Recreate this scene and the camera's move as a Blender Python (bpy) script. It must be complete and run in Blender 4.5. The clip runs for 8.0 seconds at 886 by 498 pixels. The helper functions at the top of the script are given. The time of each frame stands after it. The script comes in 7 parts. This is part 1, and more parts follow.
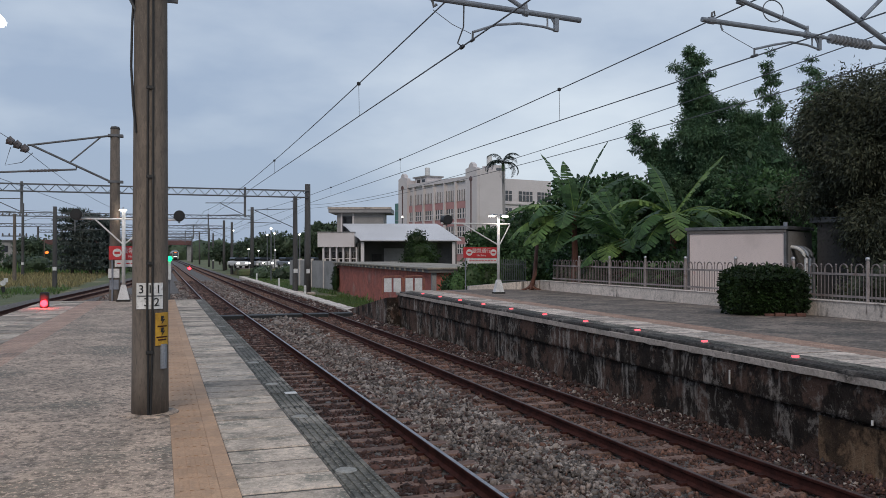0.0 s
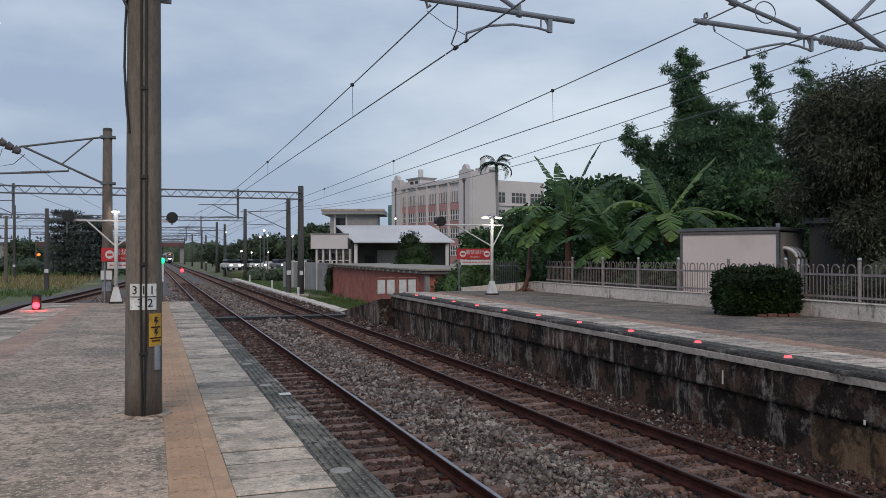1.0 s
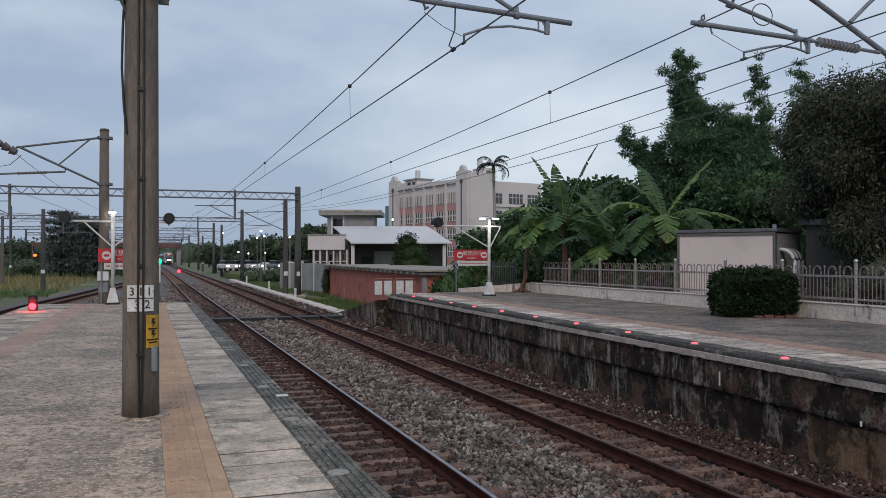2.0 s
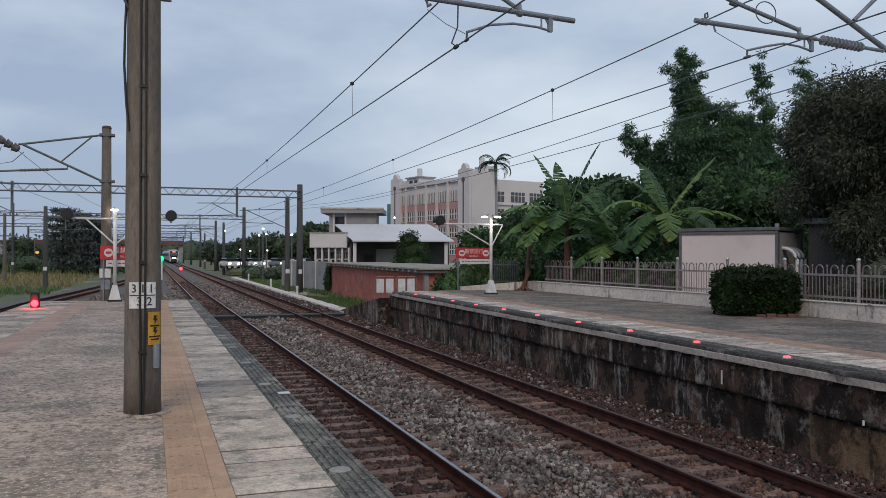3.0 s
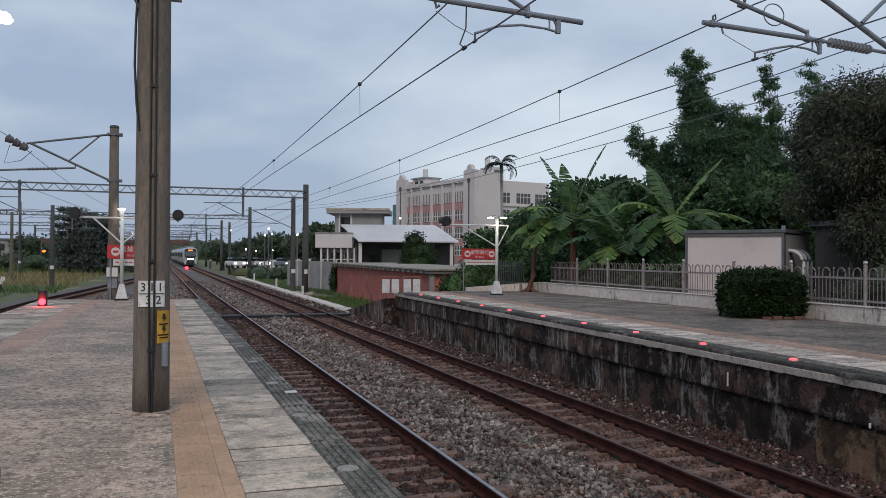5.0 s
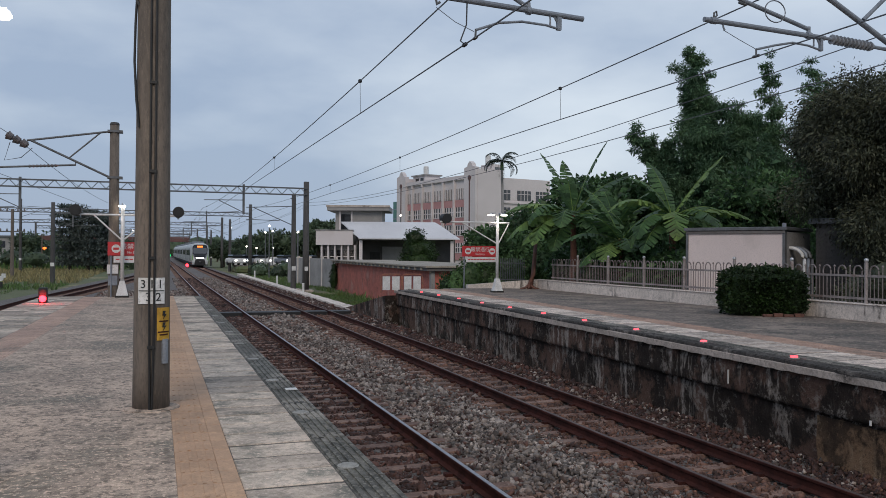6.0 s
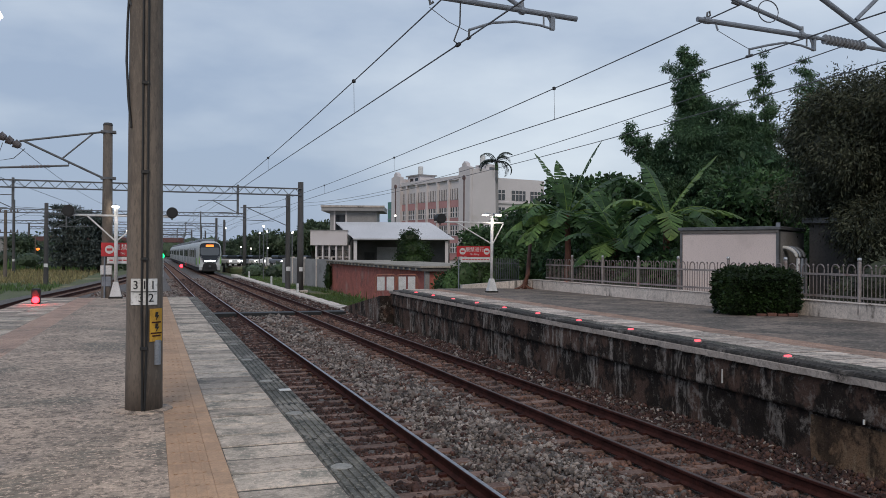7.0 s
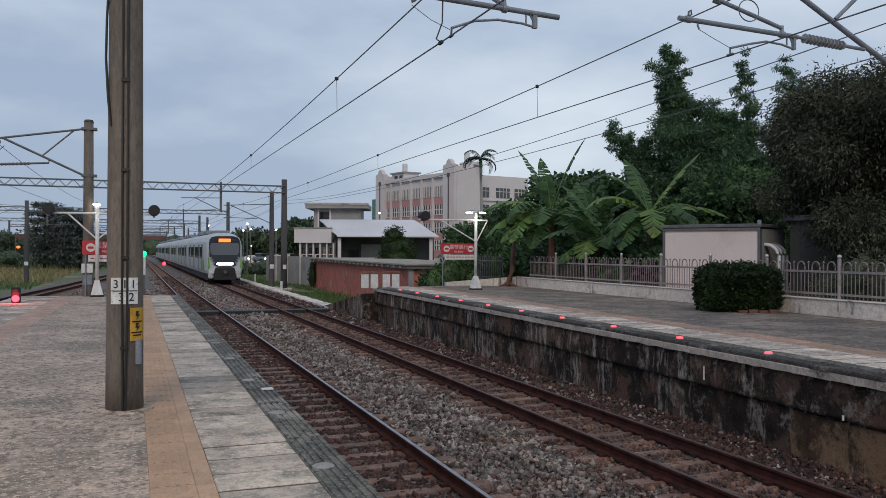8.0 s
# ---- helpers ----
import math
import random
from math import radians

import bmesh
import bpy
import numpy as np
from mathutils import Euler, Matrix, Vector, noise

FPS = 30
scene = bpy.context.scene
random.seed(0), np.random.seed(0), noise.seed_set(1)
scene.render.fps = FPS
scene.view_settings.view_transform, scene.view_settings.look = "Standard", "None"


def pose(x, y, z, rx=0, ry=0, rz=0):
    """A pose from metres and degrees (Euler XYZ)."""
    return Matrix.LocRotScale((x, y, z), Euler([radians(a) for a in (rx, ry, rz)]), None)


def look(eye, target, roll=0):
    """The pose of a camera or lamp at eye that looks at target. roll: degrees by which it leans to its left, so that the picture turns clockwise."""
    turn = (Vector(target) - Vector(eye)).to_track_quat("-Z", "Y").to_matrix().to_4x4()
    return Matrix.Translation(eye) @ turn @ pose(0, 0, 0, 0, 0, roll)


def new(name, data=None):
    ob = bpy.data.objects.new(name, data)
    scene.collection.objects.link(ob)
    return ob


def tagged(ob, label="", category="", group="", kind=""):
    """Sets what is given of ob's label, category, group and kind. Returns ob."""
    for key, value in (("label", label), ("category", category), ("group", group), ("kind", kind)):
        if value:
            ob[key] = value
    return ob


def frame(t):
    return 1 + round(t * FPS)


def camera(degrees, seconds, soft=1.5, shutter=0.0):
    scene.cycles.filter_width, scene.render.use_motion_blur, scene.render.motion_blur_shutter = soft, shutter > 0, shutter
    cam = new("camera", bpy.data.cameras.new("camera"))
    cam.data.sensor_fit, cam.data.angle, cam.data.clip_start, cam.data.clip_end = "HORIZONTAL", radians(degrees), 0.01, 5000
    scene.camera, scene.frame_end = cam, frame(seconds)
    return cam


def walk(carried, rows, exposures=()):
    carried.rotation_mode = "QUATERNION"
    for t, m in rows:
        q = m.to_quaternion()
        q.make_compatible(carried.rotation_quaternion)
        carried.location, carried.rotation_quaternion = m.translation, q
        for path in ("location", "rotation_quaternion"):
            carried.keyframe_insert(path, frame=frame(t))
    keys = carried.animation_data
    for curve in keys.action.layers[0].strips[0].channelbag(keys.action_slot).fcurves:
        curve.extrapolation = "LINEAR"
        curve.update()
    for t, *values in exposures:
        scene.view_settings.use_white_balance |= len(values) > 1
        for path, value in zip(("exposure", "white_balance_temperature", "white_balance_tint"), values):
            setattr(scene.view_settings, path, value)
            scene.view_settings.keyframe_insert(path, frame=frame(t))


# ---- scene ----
# ---------------- camera and its way: a phone held by hand ----------------
cam = camera(56.8, 8.0, soft=0.8)
HELD = [
    (0.0, 0.000, 0.000, 2.555, 90.344, 0.000, -19.107),
    (0.5, -0.002, -0.003, 2.550, 90.393, 0.108, -19.322),
    (1.0, -0.009, -0.002, 2.543, 90.465, 0.078, -19.576),
    (1.5, -0.013, -0.007, 2.551, 90.576, 0.061, -19.799),
    (3.0, -0.014, 0.008, 2.545, 90.400, -0.107, -19.657),
    (3.5, -0.012, -0.000, 2.549, 90.455, -0.197, -19.537),
    (4.0, -0.033, -0.009, 2.548, 90.523, -0.325, -19.414),
    (4.5, -0.045, -0.011, 2.543, 90.525, -0.376, -19.344),
    (6.0, -0.038, -0.000, 2.539, 90.264, -0.428, -19.258),
    (6.5, -0.037, 0.009, 2.542, 90.239, -0.374, -19.392),
    (7.0, -0.025, 0.008, 2.540, 90.276, -0.314, -19.624),
    (7.5, -0.025, 0.014, 2.547, 90.207, -0.277, -20.098),
    (8.0, -0.007, 0.002, 2.550, 90.089, -0.229, -20.706),
]
walk(cam, [(t, pose(*p)) for t, *p in HELD])

# ---------------- world: overcast dusk ----------------
world = bpy.data.worlds.new("world")
scene.world = world
world.use_nodes = True
wn, wl = world.node_tree.nodes, world.node_tree.links
wn.clear()
w_out = wn.new("ShaderNodeOutputWorld")
w_bg = wn.new("ShaderNodeBackground")
w_sky = wn.new("ShaderNodeTexSky")
w_sky.sky_type, w_sky.sun_disc = "NISHITA", False
w_sky.sun_elevation, w_sky.sun_rotation = radians(37), radians(206)
w_sky.air_density, w_sky.dust_density = 1.2, 2.0
w_co = wn.new("ShaderNodeTexCoord")
w_map = wn.new("ShaderNodeMapping")
w_map.inputs["Scale"].default_value = (1.0, 1.0, 2.6)
w_n = wn.new("ShaderNodeTexNoise")
w_n.inputs["Scale"].default_value, w_n.inputs["Detail"].default_value, w_n.inputs["Roughness"].default_value = 2.0, 6, 0.5
w_r = wn.new("ShaderNodeValToRGB")
w_r.color_ramp.elements[0].position, w_r.color_ramp.elements[1].position = 0.37, 0.67
w_r.color_ramp.elements[0].color = (2.95, 3.7, 5.0, 1)
w_r.color_ramp.elements[1].color = (5.9, 6.55, 7.3, 1)
# thinner, brighter cloud towards the east, thicker in the west
w_dot = wn.new("ShaderNodeVectorMath")
w_dot.operation = "DOT_PRODUCT"
w_dot.inputs[1].default_value = (1.0, 0.2, 0.25)
w_add = wn.new("ShaderNodeMath")
w_add.operation = "MULTIPLY_ADD"
w_add.inputs[1].default_value = 0.36
w_sum = wn.new("ShaderNodeMath")
w_sum.operation = "ADD"
w_sum.inputs[1].default_value = -0.20
w_mix = wn.new("ShaderNodeMix")
w_mix.data_type = "RGBA"
w_mix.inputs[0].default_value = 0.9
wl.new(w_co.outputs["Generated"], w_map.inputs[0])
wl.new(w_co.outputs["Generated"], w_dot.inputs[0])
wl.new(w_map.outputs[0], w_n.inputs["Vector"])
wl.new(w_dot.outputs["Value"], w_add.inputs[0])
wl.new(w_n.outputs["Fac"], w_add.inputs[2])
wl.new(w_add.outputs[0], w_sum.inputs[0])
wl.new(w_sum.outputs[0], w_r.inputs[0])
wl.new(w_sky.outputs[0], w_mix.inputs[6])
wl.new(w_r.outputs[0], w_mix.inputs[7])
wl.new(w_mix.outputs[2], w_bg.inputs[0])
w_bg.inputs[1].default_value = 0.12
wl.new(w_bg.outputs[0], w_out.inputs[0])

sun = new("sun", bpy.data.lights.new("sun", "SUN"))
sun.data.energy, sun.data.angle, sun.data.color = 1.05, radians(25), (1.0, 0.86, 0.72)
sun.matrix_basis = look((0, 0, 23), (13, 27, 0))
scene.view_settings.exposure = 0.0


def bulb(x, y, z, watts):
    """The light of a platform lamp."""
    b = new("bulb_light", bpy.data.lights.new("bulb_light", "POINT"))
    b.data.energy, b.data.shadow_soft_size, b.data.color = watts, 0.12, (1.0, 0.86, 0.72)
    b.location = (x, y, z)


bulb(-1.03, 26.95, 3.74, 7)
bulb(11.62, 27.2, 3.74, 7)
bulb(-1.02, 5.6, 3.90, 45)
red_glow = new("signal_light", bpy.data.lights.new("signal_light", "POINT"))
red_glow.data.energy, red_glow.data.shadow_soft_size, red_glow.data.color = 14.0, 0.08, (1.0, 0.05, 0.06)
red_glow.location = (-2.93, 24.2, 1.25)

# the train's front along the far track, by the second
TRAIN_Y = [(0.0, 363.0), (1.0, 326.0), (2.0, 288.5), (3.0, 251.0), (4.0, 210.5), (4.5, 190.5), (5.0, 172.0), (5.5, 154.0), (6.0, 135.8), (6.5, 117.5), (7.0, 99.3), (7.5, 81.4), (8.0, 63.7)]
# ---------------- materials ----------------
def mat(name, col, col2=None, rough=0.8, metal=0.0, scale=4.0, fine=60.0, bump=0.15, dist=0.01, stain=None, stain_scale=0.7,
        stain_amt=0.5, rand=0.0, streak=1.0, spec=0.5, isl=0.0, grit=0.0, grit_scale=11.0, runs=None, runs_amt=0.5, own=False):
    """Two scales of noise between col and col2, a third for stains, fine relief."""
    m = bpy.data.materials.new(name)
    m.use_nodes = True
    n, l = m.node_tree.nodes, m.node_tree.links
    b = n["Principled BSDF"]
    b.inputs["Roughness"].default_value, b.inputs["Metallic"].default_value = rough, metal
    b.inputs["Specular IOR Level"].default_value = spec
    col2 = col2 or tuple(c * 0.72 for c in col)
    co = n.new("ShaderNodeTexCoord")
    mp = n.new("ShaderNodeMapping")
    mp.inputs["Scale"].default_value = (1, 1, streak)
    l.new(co.outputs["Object"] if own else n.new("ShaderNodeNewGeometry").outputs["Position"], mp.inputs[0])

    def noise_tex(sc, det, rg=0.6):
        t = n.new("ShaderNodeTexNoise")
        t.inputs["Scale"].default_value, t.inputs["Detail"].default_value, t.inputs["Roughness"].default_value = sc, det, rg
        l.new(mp.outputs[0], t.inputs["Vector"])
        return t.outputs["Fac"]

    def mixed(fac, a, bcol):
        x = n.new("ShaderNodeMix")
        x.data_type = "RGBA"
        if isinstance(fac, float):
            x.inputs[0].default_value = fac
        else:
            l.new(fac, x.inputs[0])
        for sock, v in ((x.inputs[6], a), (x.inputs[7], bcol)):
            if isinstance(v, tuple):
                sock.default_value = (*v, 1)
            else:
                l.new(v, sock)
        return x.outputs[2]

    def ramp(fac, lo, hi):
        r = n.new("ShaderNodeMapRange")
        r.inputs[1].default_value, r.inputs[2].default_value = lo, hi
        l.new(fac, r.inputs[0])
        return r.outputs[0]

    big = ramp(noise_tex(scale, 6), 0.40, 0.60)
    small = noise_tex(fine, 4, 0.7)
    c = mixed(big, col, col2)
    dark = tuple(x * 0.6 for x in col2)
    c = mixed(ramp(small, 0.50, 0.74), c, dark)
    if stain:
        st = ramp(noise_tex(stain_scale, 6, 0.65), 0.64 - 0.26 * stain_amt, 0.75 - 0.26 * stain_amt)
        c = mixed(st, c, stain)
    if grit:
        g1 = noise_tex(grit_scale, 6, 0.75)
        c = mixed(ramp(g1, 0.485, 0.485 + 0.11 / (0.25 + grit)), c, tuple(x * (1 - 0.55 * grit) for x in col2))
        g2 = noise_tex(grit_scale * 2.7, 5, 0.75)
        c = mixed(ramp(g2, 0.53, 0.53 + 0.11 / (0.25 + grit)), c, tuple(min(0.9, x * (1 + 0.22 * grit)) for x in col))
    if runs:
        # vertical run-off streaks
        mr2 = n.new("ShaderNodeMapping")
        mr2.inputs["Scale"].default_value = (1, 1, 0.13)
        l.new(n.new("ShaderNodeNewGeometry").outputs["Position"], mr2.inputs[0])
        t = n.new("ShaderNodeTexNoise")
        t.inputs["Scale"].default_value, t.inputs["Detail"].default_value, t.inputs["Roughness"].default_value = 5.5, 6, 0.7
        l.new(mr2.outputs[0], t.inputs["Vector"])
        zone = ramp(noise_tex(0.9, 5, 0.7), 0.52, 0.60)
        mm = n.new("ShaderNodeMath")
        mm.operation = "MULTIPLY"
        l.new(ramp(t.outputs["Fac"], 0.56 - 0.08 * runs_amt, 0.60), mm.inputs[0])
        l.new(zone, mm.inputs[1])
        c = mixed(mm.outputs[0], c, runs)
    if rand or isl:
        if rand:
            src = n.new("ShaderNodeObjectInfo").outputs["Random"]
        else:
            src = n.new("ShaderNodeNewGeometry").outputs["Random Per Island"]
        amt = rand or isl
        hs = n.new("ShaderNodeHueSaturation")
        mr = n.new("ShaderNodeMapRange")
        mr.inputs[3].default_value, mr.inputs[4].default_value = 1 - amt, 1 + amt
        l.new(src, mr.inputs[0])
        l.new(mr.outputs[0], hs.inputs["Value"])
        l.new(c, hs.inputs["Color"])
        c = hs.outputs[0]
    l.new(c, b.inputs["Base Color"])
    if bump:
        bp = n.new("ShaderNodeBump")
        bp.inputs["Strength"].default_value, bp.inputs["Distance"].default_value = bump, dist
        l.new(small, bp.inputs["Height"])
        l.new(bp.outputs[0], b.inputs["Normal"])
    return m


def glow(name, col, strength):
    m = bpy.data.materials.new(name)
    m.use_nodes = True
    b = m.node_tree.nodes["Principled BSDF"]
    b.inputs["Base Color"].default_value = (*[min(1, c) for c in col], 1)
    b.inputs["Emission Color"].default_value = (*col, 1)
    b.inputs["Emission Strength"].default_value = strength
    return m


def glassy(name, col=(0.02, 0.025, 0.03), rough=0.08):
    m = bpy.data.materials.new(name)
    m.use_nodes = True
    b = m.node_tree.nodes["Principled BSDF"]
    b.inputs["Base Color"].default_value = (*col, 1)
    b.inputs["Roughness"].default_value = rough
    b.inputs["Specular IOR Level"].default_value = 0.6
    return m


def leaf(name, col, col2, isl=0.45, trans=0.25, rough=0.5):
    m = mat(name, col, col2, rough=rough, scale=0.8, fine=14, bump=0.1, isl=isl, spec=0.3)
    n, l = m.node_tree.nodes, m.node_tree.links
    b = n["Principled BSDF"]
    t = n.new("ShaderNodeBsdfTranslucent")
    mx = n.new("ShaderNodeMixShader")
    mx.inputs[0].default_value = trans
    l.new(b.inputs["Base Color"].links[0].from_socket, t.inputs[0])
    l.new(b.outputs[0], mx.inputs[1])
    l.new(t.outputs[0], mx.inputs[2])
    l.new(mx.outputs[0], n["Material Output"].inputs[0])
    return m


CONC = mat("platform_concrete", (0.525, 0.406, 0.316), (0.299, 0.236, 0.186), scale=1.6, fine=38, bump=0.7, dist=0.014, stain=(0.165, 0.15, 0.12), stain_scale=0.75, stain_amt=0.5, grit=0.95, grit_scale=10)
CONCDARK = mat("dark_platform_concrete", (0.284, 0.225, 0.182), (0.147, 0.120, 0.100), scale=0.9, fine=45, bump=0.6, dist=0.014, stain=(0.072, 0.066, 0.056), stain_scale=0.8, stain_amt=0.55, grit=0.75, grit_scale=4)
SLAB = mat("edge_slab_concrete", (0.525, 0.438, 0.358), (0.347, 0.292, 0.238), scale=2.4, fine=45, bump=0.3, stain=(0.14, 0.135, 0.11), stain_scale=2.6, stain_amt=0.5, rand=0.42, grit=0.5, grit_scale=11)
PALESLAB = mat("pale_edge_slab", (0.630, 0.532, 0.456), (0.452, 0.379, 0.326), scale=2.4, fine=45, bump=0.3, stain=(0.17, 0.155, 0.13), stain_scale=1.3, stain_amt=0.5, rand=0.28, grit=0.7, grit_scale=7)
GROOVE = mat("grooved_edge_block", (0.175, 0.165, 0.140), (0.085, 0.082, 0.070), scale=2, fine=40, bump=0.5, stain=(0.30, 0.275, 0.24), stain_scale=1.1, stain_amt=0.42, rand=0.15, grit=0.9, grit_scale=8)
DARKBLOCK = mat("blackened_edge_block", (0.085, 0.075, 0.066), (0.035, 0.032, 0.028), scale=2, fine=40, bump=0.6, stain=(0.30, 0.27, 0.24), stain_scale=1.2, stain_amt=0.34, rand=0.15, grit=0.8, grit_scale=7)
BEDDING = mat("grey_bedding_mortar", (0.13, 0.115, 0.10), (0.06, 0.055, 0.048), scale=3, fine=40, grit=0.6)
TACT = mat("tactile_tile", (0.485, 0.312, 0.196), (0.405, 0.262, 0.168), scale=1.5, fine=50, bump=0.15, stain=(0.28, 0.195, 0.135), stain_scale=0.9, stain_amt=0.3, rand=0.07, grit=0.25, grit_scale=6)
TACTPALE = mat("faded_tactile_tile", (0.50, 0.345, 0.265), (0.41, 0.285, 0.225), scale=1.5, fine=50, bump=0.15, stain=(0.26, 0.20, 0.16), stain_scale=1.1, stain_amt=0.4, rand=0.08, grit=0.4, grit_scale=6)
JOINT = mat("dark_joint", (0.035, 0.033, 0.03), (0.02, 0.02, 0.018), fine=30)
COPING = mat("coping_concrete", (0.567, 0.488, 0.423), (0.420, 0.360, 0.312), scale=2.5, fine=30, bump=0.5, stain=(0.085, 0.075, 0.063), stain_scale=1.7, stain_amt=0.3, grit=0.5)
def soiled(name, base, brown, pale, brown_at, pale_at, drip_at, drip_scale=3.2):
    """Old masonry: blackened face, brown worn areas, pale lime blotches and drips below them."""
    m = bpy.data.materials.new(name)
    m.use_nodes = True
    n, l = m.node_tree.nodes, m.node_tree.links
    b = n["Principled BSDF"]
    b.inputs["Roughness"].default_value = 0.9
    b.inputs["Specular IOR Level"].default_value = 0.25
    pos = n.new("ShaderNodeNewGeometry").outputs["Position"]

    def tex(sc, det, rg, stretch):
        mp = n.new("ShaderNodeMapping")
        mp.inputs["Scale"].default_value = (1, 1, stretch)
        l.new(pos, mp.inputs[0])
        t = n.new("ShaderNodeTexNoise")
        t.inputs["Scale"].default_value, t.inputs["Detail"].default_value, t.inputs["Roughness"].default_value = sc, det, rg
        l.new(mp.outputs[0], t.inputs["Vector"])
        return t.outputs["Fac"]

    def step(fac, lo, hi):
        r = n.new("ShaderNodeMapRange")
        r.inputs[1].default_value, r.inputs[2].default_value = lo, hi
        l.new(fac, r.inputs[0])
        return r.outputs[0]

    def times(a, c):
        x = n.new("ShaderNodeMath")
        x.operation = "MULTIPLY"
        l.new(a, x.inputs[0])
        if isinstance(c, float):
            x.inputs[1].default_value = c
        else:
            l.new(c, x.inputs[1])
        return x.outputs[0]

    def over(fac, a, c):
        x = n.new("ShaderNodeMix")
        x.data_type = "RGBA"
        l.new(fac, x.inputs[0])
        for sock, v in ((x.inputs[6], a), (x.inputs[7], c)):
            if isinstance(v, tuple):
                sock.default_value = (*v, 1)
            else:
                l.new(v, sock)
        return x.outputs[2]

    fine = tex(26, 6, 0.75, 1.0)
    c = over(step(tex(5, 6, 0.7, 0.8), 0.40, 0.62), tuple(x * 0.45 for x in base), base)
    c = over(times(step(tex(1.5, 7, 0.7, 0.8), brown_at, brown_at + 0.07), 0.85), c, brown)
    c = over(times(step(tex(2.3, 8, 0.78, 0.9), pale_at, pale_at + 0.06), 0.7), c, tuple(x * 0.75 for x in pale))
    drip = times(step(tex(drip_scale * 2.4, 5, 0.65, 0.10), 0.50, 0.60), step(tex(drip_scale * 0.26, 4, 0.6, 0.35), drip_at, drip_at + 0.05))
    drip = times(drip, step(tex(11, 6, 0.7, 0.6), 0.36, 0.52))
    c = over(times(drip, 0.9), c, pale)
    c = over(times(step(fine, 0.54, 0.68), 0.8), c, tuple(x * 0.35 for x in base))
    c = over(times(step(tex(17, 6, 0.8, 1.0), 0.60, 0.68), 0.45), c, pale)
    l.new(c, b.inputs["Base Color"])
    bp = n.new("ShaderNodeBump")
    bp.inputs["Strength"].default_value, bp.inputs["Distance"].default_value = 1.0, 0.05
    l.new(fine, bp.inputs["Height"])
    l.new(bp.outputs[0], b.inputs["Normal"])
    return m


OLDWALL = soiled("stained_platform_wall", (0.041, 0.030, 0.024), (0.140, 0.084, 0.064), (0.42, 0.375, 0.335), 0.475, 0.545, 0.50)
PATCH = soiled("brown_stone_patch", (0.10, 0.066, 0.044), (0.30, 0.19, 0.115), (0.36, 0.26, 0.17), 0.44, 0.60, 0.52)
RAILTOP = mat("polished_rail_head", (0.36, 0.36, 0.38), (0.27, 0.27, 0.285), rough=0.38, metal=1.0, fine=20, bump=0.03)
RAILDULL = mat("dull_rail_head", (0.11, 0.075, 0.065), (0.075, 0.05, 0.045), rough=0.6, metal=0.3, fine=20, bump=0.1)
RUST = mat("rail_rust", (0.065, 0.021, 0.016), (0.032, 0.011, 0.009), rough=0.9, fine=40, bump=0.2, spec=0.2)
SLEEPER = mat("dusty_concrete_sleeper", (0.247, 0.153, 0.115), (0.131, 0.075, 0.056), scale=3, fine=35, bump=0.3, stain=(0.10, 0.055, 0.04), stain_scale=2.0, stain_amt=0.36, rand=0.25, grit=0.5)
STONE = mat("ballast_stone", (0.289, 0.248, 0.219), (0.103, 0.082, 0.071), scale=2.5, fine=60, bump=0.25, isl=0.72, stain=(0.15, 0.085, 0.06), stain_scale=0.9, stain_amt=0.35)
STONERUST = mat("rusty_ballast_stone", (0.088, 0.042, 0.032), (0.033, 0.016, 0.013), scale=3, fine=60, bump=0.25, isl=0.6)
STONEORANGE = mat("orange_rusty_stone", (0.150, 0.078, 0.054), (0.066, 0.033, 0.025), scale=3, fine=60, bump=0.25, isl=0.65)
BED = mat("ballast_bed", (0.17, 0.148, 0.135), (0.075, 0.062, 0.056), scale=14, fine=26, bump=1.0, dist=0.05, stain=(0.2, 0.19, 0.18), stain_scale=20, stain_amt=0.5)
GRASS = mat("grass_ground", (0.085, 0.12, 0.045), (0.135, 0.135, 0.06), scale=0.25, fine=9, bump=0.8, dist=0.08, stain=(0.27, 0.225, 0.115), stain_scale=0.10, stain_amt=0.45, grit=0.5, grit_scale=3)
POLE = mat("weathered_concrete_pole", (0.176, 0.144, 0.117), (0.117, 0.098, 0.082), scale=2.0, fine=45, bump=0.25, stain=(0.085, 0.072, 0.06), stain_scale=1.4, stain_amt=0.35, streak=0.25, grit=0.35)
POLEDARK = mat("dark_concrete_mast", (0.088, 0.085, 0.083), (0.06, 0.058, 0.057), scale=1.5, fine=20, streak=0.3)
STEEL = mat("galvanised_steel", (0.26, 0.285, 0.32), (0.20, 0.22, 0.25), rough=0.5, metal=0.25, scale=5, fine=50, bump=0.08)
DARKSTEEL = mat("dark_steel", (0.15, 0.155, 0.165), (0.105, 0.11, 0.115), rough=0.6, metal=0.2, scale=4, fine=40, bump=0.1)
BLACK = mat("black_rubber", (0.018, 0.018, 0.018), (0.012, 0.012, 0.012), rough=0.6, fine=40, bump=0.1)
WIRE = mat("wire_copper_dark", (0.145, 0.155, 0.175), (0.115, 0.123, 0.138), rough=0.6, metal=0.2, bump=0)
PALECERAMIC = mat("pale_insulator", (0.29, 0.30, 0.32), (0.22, 0.23, 0.245), rough=0.4, fine=30, bump=0.05)
DULLDOME = mat("dull_lamp_cover", (0.33, 0.325, 0.30), (0.25, 0.245, 0.225), fine=40, grit=0.4)
CERAMIC = mat("insulator", (0.16, 0.14, 0.14), (0.11, 0.095, 0.095), rough=0.45, fine=30, bump=0.05)
